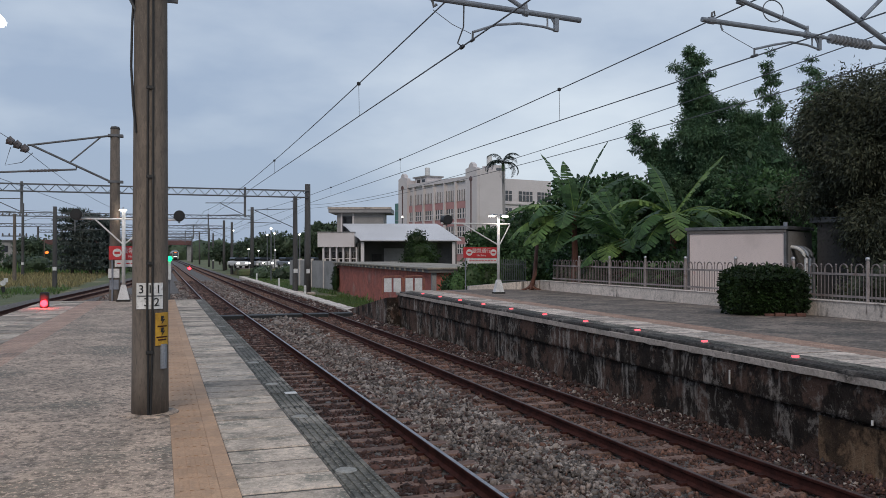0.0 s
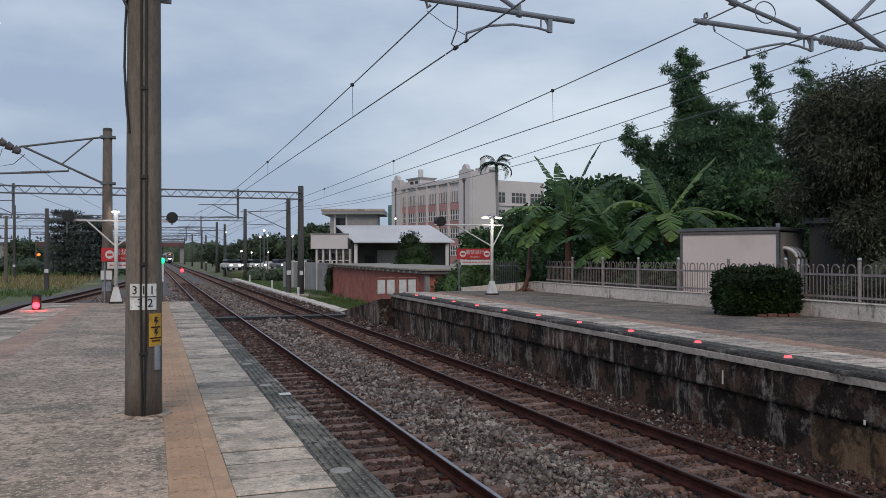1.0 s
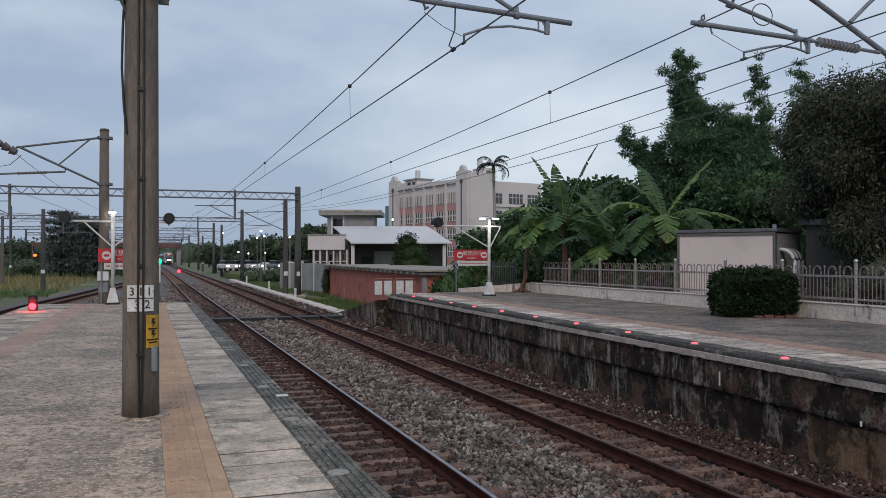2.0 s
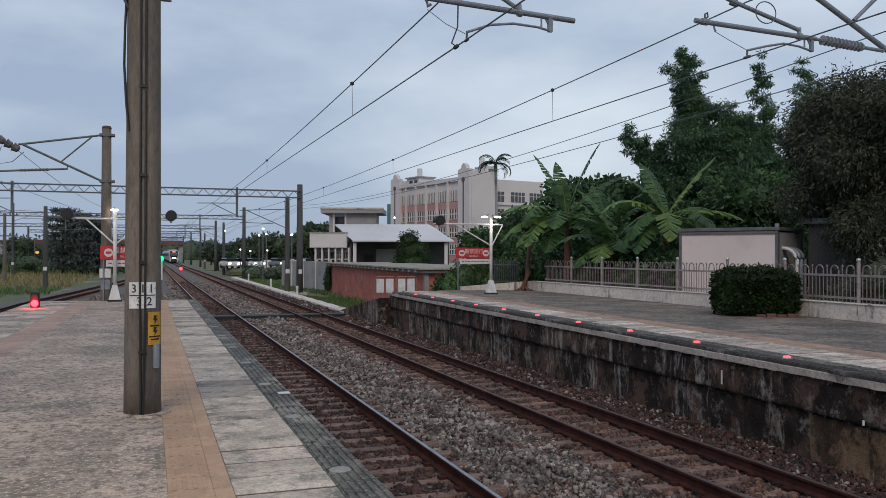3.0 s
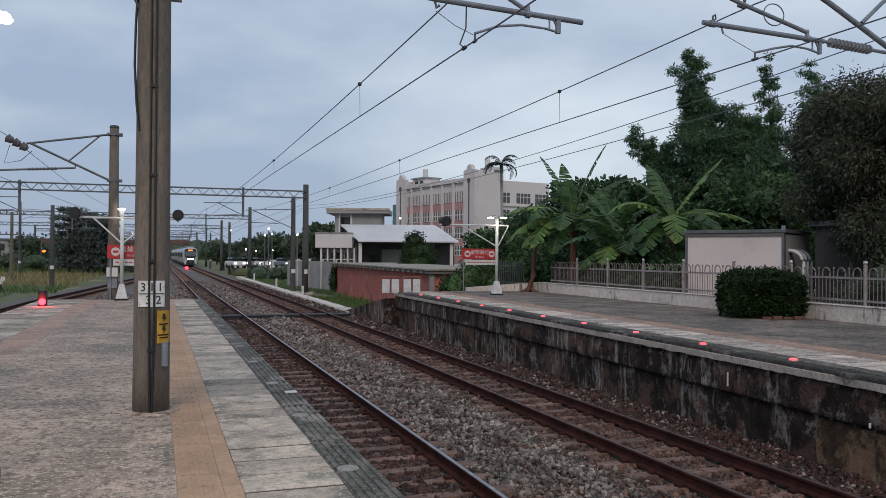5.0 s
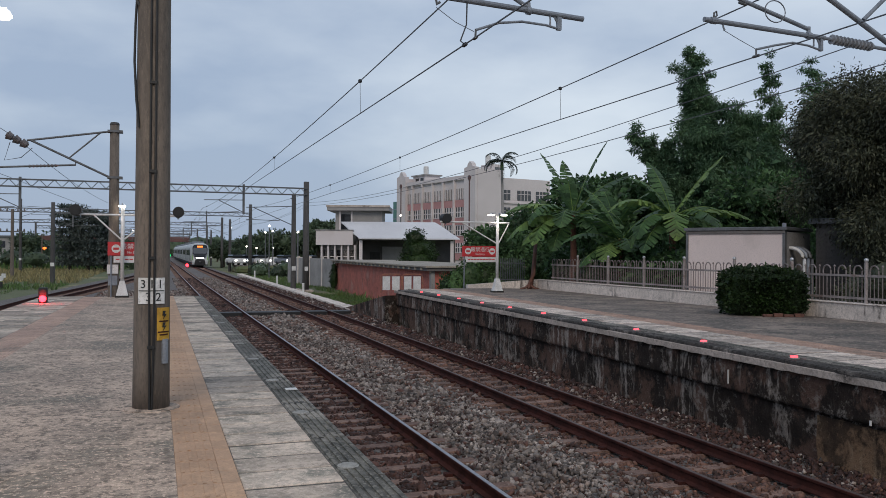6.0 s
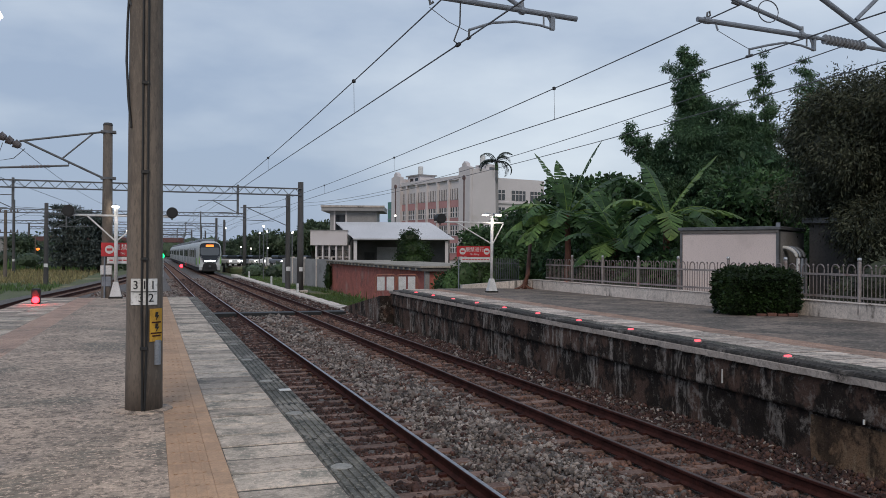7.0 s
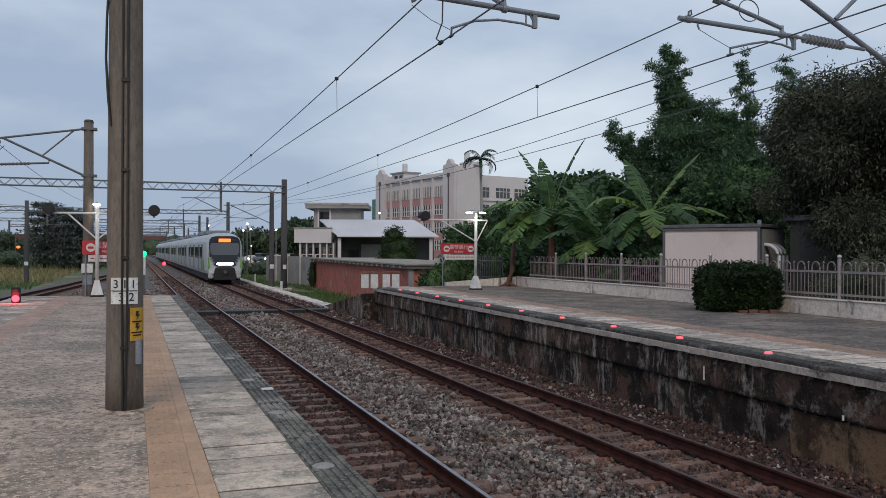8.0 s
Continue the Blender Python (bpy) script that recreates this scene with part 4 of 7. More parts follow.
# ---------------- portals: two masts and a lattice beam ----------------
def portal(y, xl, xr, zb, zt, mast_top, drops, bay=0.85, rr=0.03):
    p = thing("catenary_portal", "steel lattice beam on round dark masts across the tracks", "portal", group="catenary portals")
    for z in (zb, zt):
        for dy in (-0.25, 0.25):
            part("chord", bbox_bm(xl, xr, y + dy - rr, y + dy + rr, z - rr, z + rr), DARKSTEEL, p)
    n = int((xr - xl) / bay)
    for i in range(n):
        xa = xl + (xr - xl) * i / n
        xm = xl + (xr - xl) * (i + 0.5) / n
        xb = xl + (xr - xl) * (i + 1) / n
        bm = bmesh.new()
        tube(bm, [(xa, y - 0.25, zb), (xm, y - 0.25, zt)], rr * 0.75, 4)
        tube(bm, [(xm, y - 0.25, zt), (xb, y - 0.25, zb)], rr * 0.75, 4)
        part("lattice_bar", bm, DARKSTEEL, p)
    for x in (xl, xr):
        part("mast", lathe_bm([(0.24, -0.32), (0.22, 3), (0.19, mast_top)], 20), POLEDARK, p, "dark round concrete mast", smooth=True, at=pose(x, y, 0))
    for x in drops:
        part("drop_post", bbox_bm(x - 0.07, x + 0.07, y - 0.1, y + 0.1, 5.1, zt + 0.15), DARKSTEEL, p)
        part("arm_tube", tube_bm([(x, y, 6.05), (x - 2.6, y, 6.0)], 0.03, 6), DARKSTEEL, p)
        part("arm_brace", tube_bm([(x, y, 5.2), (x - 1.6, y, 5.98)], 0.03, 6), DARKSTEEL, p)
        part("arm_tube", tube_bm([(x - 0.3, y, 5.25), (x - 2.4, y, 5.15)], 0.025, 6), DARKSTEEL, p)
    return p


portal(57.5, -24.0, 9.85, 6.52, 6.98, 7.45, (-8.2, 5.55))
portal(101.0, -24.0, 10.6, 6.75, 7.15, 8.2, (-9.0, 5.5), 1.1, 0.04)
portal(145.0, -24.0, 10.5, 6.9, 7.35, 8.3, (-9.0, 5.5), 1.4, 0.05)
portal(190.0, -24.0, 10.5, 7.1, 7.6, 8.4, (-9.0, 5.5), 1.8, 0.06)
portal(235.0, -24.0, 10.5, 7.2, 7.8, 8.6, (), 2.2, 0.08)
portal(290.0, -24.0, 10.5, 7.4, 8.1, 8.8, (), 2.8, 0.1)


def side_mast(x, y, top, arm_to, label):
    m = mast(x, y, -0.32, top, 0.2, 0.15, POLEDARK, label)
    s = 1 if arm_to > x else -1
    h = top + 0.32
    L = abs(arm_to - x)
    part("top_tube", tube_bm([(0, 0, h - 0.9), (s * L, 0, h - 1.05)], 0.03, 6), DARKSTEEL, m)
    part("brace", tube_bm([(0, 0, h - 2.3), (s * L * 0.85, 0, h - 1.05)], 0.03, 6), DARKSTEEL, m)
    part("registration_tube", tube_bm([(s * L * 0.3, 0, h - 1.95), (s * L, 0, h - 1.9)], 0.025, 6), DARKSTEEL, m)
    part("number_plate", bbox_bm(-0.15, 0.15, -0.24, -0.22, 1.5, 1.8), WHITE, m)
    return m


side_mast(9.25, 59.2, 6.7, 5.9, "dark concrete mast beside the portal")
side_mast(9.6, 118.0, 7.0, 6.0, "dark concrete catenary mast beside the track")
side_mast(-16.4, 116.0, 9.0, -12.5, "dark concrete mast beside the yard tracks")
side_mast(-8.2, 75.0, 6.5, -4.6, "dark concrete mast in the grass beside the yard")
side_mast(9.9, 165.0, 6.6, 6.6, "dark concrete mast beside the track far off")
for x, y in ((9.85, 57.5), (9.25, 59.2)):
    f = solo("mast_footing", bbox_bm(x - 0.5, x + 0.5, y - 0.4, y + 0.4, -0.36, -0.12, bevel=0.03), COPING, "pale concrete footing block round a mast", "footing")
    part("plate", bbox_bm(-0.12, 0.12, -0.26, -0.24, 1.2, 1.5), WHITE, f, at=pose(x, y, 0))
# ---------------- the train ----------------
def car_profile():
    """Cross-section of a carriage, half-width 1.44 m, roof at 3.9 m."""
    right = [(1.36, 0.72), (1.43, 1.0), (1.445, 1.9), (1.42, 2.7), (1.36, 3.15), (1.22, 3.48), (0.9, 3.72), (0.45, 3.83)]
    return right + [(-x, z) for x, z in right[::-1]]


def swept(bm, rows):
    """Joins equal-length rings into a closed skin."""
    vr = [[bm.verts.new(p) for p in r] for r in rows]
    k = len(vr[0])
    for a, b in zip(vr, vr[1:]):
        for i in range(k):
            bm.faces.new((a[i], a[(i + 1) % k], b[(i + 1) % k], b[i]))
    bm.faces.new(vr[0])
    bm.faces.new(vr[-1][::-1])
    bmesh.ops.recalc_face_normals(bm, faces=bm.faces)


CAR_L = 20.0


def carriage_shell(y0, y1, nose):
    bm = bmesh.new()
    prof = car_profile()
    rows = []
    if nose:
        for dy, k, kz in ((0.0, 0.84, 0.90), (0.25, 0.90, 0.945), (0.7, 0.955, 0.975), (1.5, 0.99, 0.995), (2.4, 1, 1)):
            rows.append([(x * k, y0 + dy + max(0, (z - 1.5)) * 0.16 * (1 - dy / 2.4), 0.72 + (z - 0.72) * kz) for x, z in prof])
    else:
        rows.append([(x, y0, z) for x, z in prof])
    rows.append([(x, y1, z) for x, z in prof])
    swept(bm, rows)
    return bm


train = thing("commuter_train", "silver electric train with black front mask and green panels", "train")


def nose_y(z, x=0.0):
    """Front skin of the cab at a height."""
    return max(0, (z - 1.5)) * 0.16


def plate(bm, outline, off, depth=0.05):
    """A slab that follows the front skin; outline of (x, z)."""
    fr = [bm.verts.new((x, nose_y(z) - off, z)) for x, z in outline]
    bk = [bm.verts.new((x, nose_y(z) - off + depth, z)) for x, z in outline]
    k = len(outline)
    bm.faces.new(fr)
    bm.faces.new(bk[::-1])
    for i in range(k):
        bm.faces.new((fr[i], bk[i], bk[(i + 1) % k], fr[(i + 1) % k]))
    bmesh.ops.recalc_face_normals(bm, faces=bm.faces)


def mirror(half):
    return half + [(-x, z) for x, z in half[::-1] if abs(x) > 1e-6]


for ci in range(7):
    y0 = ci * (CAR_L + 0.5)
    body = part("carriage", carriage_shell(y0, y0 + CAR_L, ci == 0), TRAINBODY, train, "brushed steel carriage", smooth=False)
    for sx in (-1, 1):
        # window band, doors and skirt on each side
        for wi, (a, b) in enumerate(((3.9, 5.4), (7.6, 9.0), (9.3, 10.7), (13.2, 14.6), (14.9, 16.2), (18.6, 19.4))):
            part("window", bbox_bm(sx * 1.43 - 0.03, sx * 1.43 + 0.03, y0 + a, y0 + b, 1.85, 2.75), DARKGLASS, body)
        for a in (2.6, 6.0, 11.4, 16.8):
            part("door", bbox_bm(sx * 1.435 - 0.03, sx * 1.435 + 0.03, y0 + a, y0 + a + 1.2, 0.95, 2.95), STEEL, body)
            part("door_window", bbox_bm(sx * 1.45 - 0.025, sx * 1.45 + 0.025, y0 + a + 0.2, y0 + a + 1.0, 1.8, 2.75), DARKGLASS, body)
    part("underframe", bbox_bm(-1.2, 1.2, y0 + (0.6 if ci == 0 else 0.2), y0 + CAR_L - 0.2, 0.22, 0.74), TRAINDARK, body)
    for b in (2.6, 16.6):
        for wy in (-1.05, 1.05):
            part("wheelset", tube_bm([(-0.62, y0 + b + wy, 0.43), (0.62, y0 + b + wy, 0.43)], 0.42, 16), TRAINDARK, body)
    part("air_conditioner", bbox_bm(-0.9, 0.9, y0 + 6, y0 + 9.5, 3.78, 4.1, bevel=0.06), STEEL, body)
    for k in range(5):
        part("roof_box", bbox_bm(-0.55, 0.55, y0 + 1.9 + k * 0.75, y0 + 2.4 + k * 0.75, 3.78, 4.02, bevel=0.04), STEEL, body)
    part("air_conditioner", bbox_bm(-0.9, 0.9, y0 + 12, y0 + 15.5, 3.78, 4.1, bevel=0.06), STEEL, body)
    if ci:
        part("gangway", bbox_bm(-0.7, 0.7, y0 - 0.55, y0 + 0.05, 0.8, 3.2), BLACK, body)

cab = part("cab_mask", bmesh.new(), DARKGLASS, train)
bm = bmesh.new()
plate(bm, mirror([(0.60, 1.28), (0.78, 1.36), (0.95, 1.72), (1.14, 2.02), (1.13, 2.35), (1.16, 3.0), (1.10, 3.30), (0.96, 3.47), (0.62, 3.56)]), 0.03)
part("windscreen_mask", bm, DARKGLASS, cab, "glossy black windscreen mask")
bm = bmesh.new()
plate(bm, mirror([(0.92, 2.12), (1.04, 2.3), (1.06, 2.88), (0.96, 3.02)]), 0.055)
part("windscreen", bm, glassy("train_windscreen", (0.10, 0.11, 0.12), 0.05), cab, "reflective windscreen")
bm = bmesh.new()
plate(bm, mirror([(0.42, 3.10), (0.44, 3.14), (0.44, 3.34), (0.40, 3.36)]), 0.06)
part("destination_display", bm, AMBER, cab, "lit amber destination display")
bm = bmesh.new()
plate(bm, mirror([(0.52, 1.36), (0.60, 1.41), (0.62, 1.52), (0.57, 1.55)]), 0.08)
part("headlight", bm, HEADLIGHT, cab, "bright white light bar")
for sx in (-1, 1):
    bm = bmesh.new()
    bm.free()
    for lx, lz in ((0.80, 1.56), (0.91, 1.75), (1.0, 1.92)):
        part("side_lamp", tube_bm([(sx * lx, nose_y(lz) - 0.07, lz), (sx * lx, nose_y(lz) - 0.02, lz)], 0.075, 12), PALECERAMIC, cab, "round side lamp")
    bm = bmesh.new()
    plate(bm, [(sx * 1.22, 1.0), (sx * 1.24, 1.6), (sx * 1.245, 2.0), (sx * 1.17, 1.9), (sx * 1.10, 1.2)], 0.02)
    part("green_panel", bm, TRAINGREEN, cab, "bright green panel")
    part("side_panel", bbox_bm(sx * 1.42 - 0.02, sx * 1.42 + 0.03, 1.3, 2.5, 1.0, 1.75), TRAINGREEN, cab, "bright green panel")
bm = bmesh.new()
plate(bm, mirror([(0.80, 0.25), (0.78, 0.9), (0.68, 1.18), (0.4, 1.22)]), 0.02, 0.3)
part("coupler_recess", bm, TRAINDARK, cab, "black coupler opening")
part("coupler", tube_bm([(0, -0.35, 0.85), (0, 0.1, 0.85)], 0.12, 10), DARKSTEEL, cab)
for sx in (-1, 1):
    part("skirt", bbox_bm(min(sx * 0.80, sx * 1.20), max(sx * 0.80, sx * 1.20), 0.02, 1.6, 0.32, 0.95, bevel=0.10), TRAINBODY, cab)
bm = bmesh.new()
tube(bm, [(-0.8, 31, 4.55), (0.8, 31, 4.55)], 0.03)
tube(bm, [(0, 30.4, 3.9), (0, 31.4, 4.25), (0, 31, 4.55)], 0.03)
part("pantograph", bm, DARKSTEEL, train)
# ---------------- fence behind the far platform ----------------
FX, FZ = 14.6, QZ + 0.38
low = thing("low_wall", "low whitewashed wall with grey stains under the fence", "wall", kind="structure")
part("wall_body", bbox_bm(FX - 0.12, FX + 0.12, 2.0, 29.9, QZ - 0.05, FZ - 0.03), WHITEWALL, low)
part("cap", bbox_bm(FX - 0.15, FX + 0.15, 2.0, 29.9, FZ - 0.03, FZ, bevel=0.01), WHITEWALL, low)
bm = bmesh.new()
v = [bm.verts.new(p) for p in ((FX - 0.15, 29.9, QZ - 0.05), (11.95, 31.2, QZ - 0.05), (11.95, 31.45, QZ - 0.05), (FX + 0.15, 30.2, QZ - 0.05),
                               (FX - 0.15, 29.9, FZ), (11.95, 31.2, QZ + 0.12), (11.95, 31.45, QZ + 0.12), (FX + 0.15, 30.2, FZ))]
for q in ((0, 1, 5, 4), (1, 2, 6, 5), (2, 3, 7, 6), (3, 0, 4, 7), (4, 5, 6, 7), (3, 2, 1, 0)):
    bm.faces.new([v[i] for i in q])
bmesh.ops.recalc_face_normals(bm, faces=bm.faces)
part("wing_wall", bm, WHITEWALL, low)

FPOST = mat("fence_post_paint", (0.33, 0.29, 0.275), (0.24, 0.21, 0.20), rough=0.6, fine=30, bump=0.05, stain=(0.18, 0.12, 0.10), stain_scale=3, stain_amt=0.3)
FBAR = mat("fence_bar_paint", (0.25, 0.215, 0.205), (0.18, 0.15, 0.145), rough=0.6, fine=30, bump=0.05)
KNOB = mat("steel_knob", (0.6, 0.6, 0.6), (0.5, 0.5, 0.5), rough=0.35, metal=0.7, bump=0.0)
bar_me = mesh_from("bar", tube_bm([(0, 0, 0), (0, 0, 0.62)], 0.011, 6), FBAR)
spike_me = mesh_from("tall_bar", lathe_bm([(0.011, 0), (0.011, 0.78), (0.022, 0.79), (0.025, 0.81), (0.014, 0.83), (0.001, 0.84)], 7), FBAR)
arch_me = mesh_from("arch", tube_bm([(0, -0.112, 0.58)] + [(0, -0.112 * math.cos(a), 0.70 + 0.125 * math.sin(a)) for a in np.linspace(0, math.pi, 9)] + [(0, 0.112, 0.58)], 0.016, 6), FBAR)


def fence_bay(y0, y1):
    fence = thing("fence_bay", "greyish pink metal fence with arched bars and ball knobs", "fence", pose(FX, y0, FZ), "fence bays along the platform")
    L = y1 - y0
    part("post", lathe_bm([(0.042, 0), (0.042, 0.88), (0.03, 0.90)], 10), FPOST, fence)
    part("knob", lathe_bm([(0.02, 0.88), (0.04, 0.905), (0.05, 0.94), (0.04, 0.975), (0.005, 0.99)], 10), KNOB, fence, "bright ball knob", smooth=True)
    for z in (0.10, 0.60):
        part("rail", bbox_bm(-0.018, 0.018, 0.03, L - 0.03, z - 0.025, z + 0.025), FPOST, fence)
    n = max(4, round(L / 0.45))
    for i in range(n):
        c = L * (i + 0.5) / n
        for me, y in ((bar_me, c - L / n * 0.25), (bar_me, c + L / n * 0.25), (spike_me, c - L / n * 0.5), (bar_me, c)):
            if y > 0.08:
                o = new(me.name.split(".")[0], me)
                o.parent, o.matrix_basis = fence, pose(0, y, 0)
        o = new("arch", arch_me)
        o.parent, o.matrix_basis = fence, pose(0, c, 0)
    return fence


posts_y = [3.0, 5.2, 7.35, 9.5, 11.7, 13.85, 16.07, 18.18, 20.4, 22.5, 24.68, 26.84, 29.0]
for a, b in zip(posts_y, posts_y[1:]):
    fence_bay(a, b)
far_fence = thing("iron_fence", "thin dark iron fence behind the wing wall", "fence")
for i in range(14):
    f = i / 30
    x, y = 14.6 - 2.0 * f, 31.5 + 1.2 * f
    part("bar", tube_bm([(x, y, QZ), (x, y, QZ + 1.2)], 0.016, 5), DARKSTEEL, far_fence)
part("rail", tube_bm([(14.6, 31.5, QZ + 1.0), (13.73, 32.02, QZ + 1.0)], 0.02, 5), DARKSTEEL, far_fence)
part("rail", tube_bm([(14.6, 31.5, QZ + 0.3), (13.73, 32.02, QZ + 0.3)], 0.02, 5), DARKSTEEL, far_fence)

# ground level behind the fence
solo("yard_ground", bbox_bm(FX + 2.4, 60, 0, 55, -0.5, 0.6), GRASS, "weedy raised yard behind the platform fence", "ground", "structure")

# ---------------- pale panel, ducts and dark house behind the fence ----------------
A, B = Vector((15.05, 20.9, 0)), Vector((16.55, 18.45, 0))
ang = math.degrees(math.atan2(B.y - A.y, B.x - A.x))
Lb = (B - A).length
cabin = thing("panel_cabin", "pale pink flat-sided cabin with a dark metal roof edge", "cabin", pose(A.x, A.y, 0.6, 0, 0, ang))
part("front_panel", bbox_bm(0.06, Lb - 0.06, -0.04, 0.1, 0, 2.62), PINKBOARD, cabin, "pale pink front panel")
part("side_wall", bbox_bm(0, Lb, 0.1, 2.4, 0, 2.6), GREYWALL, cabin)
for x in (0.0, Lb - 0.07):
    part("corner_trim", bbox_bm(x, x + 0.07, -0.07, 0.1, 0, 2.68), DARKSTEEL, cabin)
part("roof_edge", bbox_bm(-0.05, Lb + 0.05, -0.12, 2.5, 2.64, 2.74, bevel=0.015), DARKSTEEL, cabin, "dark metal roof edge")
part("roof_stub", bbox_bm(Lb - 0.06, Lb + 0.04, -0.13, -0.05, 2.72, 2.84), STEEL, cabin)
part("roof_trim", bbox_bm(0.0, Lb, -0.09, -0.04, 2.56, 2.63), DARKWALL, cabin)
house = thing("dark_house", "low grey house under the trees, walls coloured dark for shade", "house", pose(17.3, 17.9, 0.6, 0, 0, ang))
# tree shade is in the dark wall colour
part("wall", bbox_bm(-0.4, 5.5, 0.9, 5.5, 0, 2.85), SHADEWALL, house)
part("roof", bbox_bm(-0.55, 5.7, 0.7, 5.8, 2.85, 3.0), DARKSTEEL, house)
part("louvre", bbox_bm(0.05, 0.5, 0.86, 0.9, 2.3, 2.5), BLACK, house)
part("window", bbox_bm(1.6, 2.6, 0.87, 0.9, 1.3, 2.2), DARKGLASS, house)
part("ledge", bbox_bm(1.4, 2.9, 0.75, 0.9, 2.2, 2.3), DARKSTEEL, house)
for k, (off, r, mm_) in enumerate(((0.0, 0.05, WHITE), (0.16, 0.05, STEEL), (0.32, 0.05, DARKSTEEL))):
    d = Vector((math.cos(radians(ang)), math.sin(radians(ang)), 0))
    back = Vector((-d.y, d.x, 0))
    base = B + d * (0.40 + off * 0.5) + back * (0.35 + 0.5 * off)
    pts = [base + Vector((0, 0, z)) for z in (0.6, 1.2, 2.35)] + [base - d * (0.38 - 0.38 * math.cos(a)) + Vector((0, 0, 2.35 + 0.4 * math.sin(a))) for a in np.linspace(0.2, 1.57, 7)] + [base - d * 0.9 + Vector((0, 0, 2.75))]
    solo("duct_pipe", tube_bm(pts, r, 12), mm_, ("white curved duct pipe beside the cabin", "grey curved duct pipe beside the cabin", "dark curved duct pipe beside the cabin")[k], "pipe", smooth=True)

# ---------------- brick shed along the track ----------------
S0, S1 = Vector((11.55, 34.7, 0)), Vector((13.0, 62.5, 0))
sang = math.degrees(math.atan2(S1.y - S0.y, S1.x - S0.x)) - 90
SL = (S1 - S0).length
shed = thing("brick_shed", "long low red brick shed with a slab roof", "shed", pose(S0.x, S0.y, 0, 0, 0, sang))
part("wall", bbox_bm(0, 0.25, 0, SL, -0.4, 1.72), BRICK, shed, "weathered red brick wall")
part("wall", bbox_bm(0.25, 4.2, 0.0, 0.25, -0.4, 1.72), BRICK, shed)
part("wall", bbox_bm(0.25, 4.2, SL - 0.25, SL, -0.4, 1.72), BRICK, shed)
part("wall", bbox_bm(4.2, 4.45, 0, SL, -0.4, 1.72), BRICK, shed)
part("roof_slab", bbox_bm(-0.35, 4.8, -0.3, SL + 0.3, 1.86, 1.95, bevel=0.015), ROOFC, shed, "mossy concrete roof slab")
# dark grey band directly below the roof slab
part("eave_board", bbox_bm(-0.27, 4.6, -0.22, SL + 0.2, 1.72, 1.86), DARKWALL, shed, "dark grey band under the roof slab")
for i in range(24):
    part("rafter_end", bbox_bm(-0.36, -0.27, 0.5 + i * 1.15, 0.6 + i * 1.15, 1.75, 1.85), ROOFC, shed)
part("door_leaf", bbox_bm(1.1, 1.75, -0.05, 0.0, -0.3, 1.62), WHITEWALL, shed, "peeling pale door")
part("door_frame", bbox_bm(0.95, 1.1, -0.07, 0.0, -0.3, 1.7), ROOFC, shed)
part("pillar", bbox_bm(-0.06, 0.14, -0.07, 0.14, -0.4, 1.72), GREYWALL, shed, "pale plastered corner pillar")
# pale panel wall between shed and track
pw = thing("panel_wall", "pale weathered concrete panel wall with posts", "wall")
for i in range(4):
    f = i / 4
    a, b = Vector((13.2, 63.2, 0)).lerp(Vector((11.4, 76, 0)), f), Vector((13.2, 63.2, 0)).lerp(Vector((11.4, 76, 0)), (i + 1) / 4)
    an = math.degrees(math.atan2(b.y - a.y, b.x - a.x))
    m = Matrix.Translation(a) @ pose(0, 0, 0, 0, 0, an)
    part("panel", bbox_bm(0.1, (b - a).length - 0.1, -0.06, 0.06, -0.35, 2.0), GREYWALL, pw, at=m)
    part("post", bbox_bm(-0.1, 0.1, -0.1, 0.1, -0.35, 2.15), WHITEWALL, pw, at=m)

# ---------------- station house with white roof ----------------
SH0 = Vector((15.66, 68.65, 0))
st = thing("station_house", "low grey station house with a curved white metal roof", "house", pose(SH0.x, SH0.y, -0.35, 0, 0, -19.1))
# porch shade is in the colour of front wall and ceiling
part("wall", bbox_bm(0.3, 8.9, 3.3, 6.5, 0, 4.6), SHADEWALL, st, "recessed front wall, porch shade in its dark colour")
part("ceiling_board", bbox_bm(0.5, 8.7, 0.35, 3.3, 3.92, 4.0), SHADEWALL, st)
part("side_wall", bbox_bm(0.1, 0.3, 2.2, 6.5, 0, 3.9), GREYWALL, st)
part("door", bbox_bm(1.3, 2.2, 3.22, 3.3, 0, 2.9), JOINT, st, "dark doorway")
part("wainscot", bbox_bm(2.4, 4.2, 3.2, 3.3, 0, 3.4), GREYWALL, st)
bm = bmesh.new()
prof = [(0.0, 4.1), (0.35, 4.28), (0.9, 4.55), (1.6, 4.92), (2.3, 5.3), (3.0, 5.6), (3.0, 5.48), (2.3, 5.18), (1.6, 4.80), (0.9, 4.43), (0.35, 4.16), (0.0, 4.0)]
for xa in (0.0,):
    lo = [bm.verts.new((-1.3 + (1.9 if y < 0.5 else 1.9 - 0.62 * y), y, z)) for y, z in prof]
    hi = [bm.verts.new((9.25 - 0.72 * y, y, z)) for y, z in prof]
    k2 = len(prof)
    for i in range(k2):
        bm.faces.new((lo[i], hi[i], hi[(i + 1) % k2], lo[(i + 1) % k2]))
    bm.faces.new(lo[::-1])
    bm.faces.new(hi)
bmesh.ops.recalc_face_normals(bm, faces=bm.faces)
part("roof", bm, ROOFW, st, "white sheet-metal roof")
for x in (0.75, 8.6):
    part("column", bbox_bm(x - 0.14, x + 0.14, 0.4, 0.7, 0, 4.2), CREAM, st)
part("window", bbox_bm(4.6, 5.6, 3.2, 3.3, 2.7, 3.5), DARKGLASS, st, "lit window with pale frame")
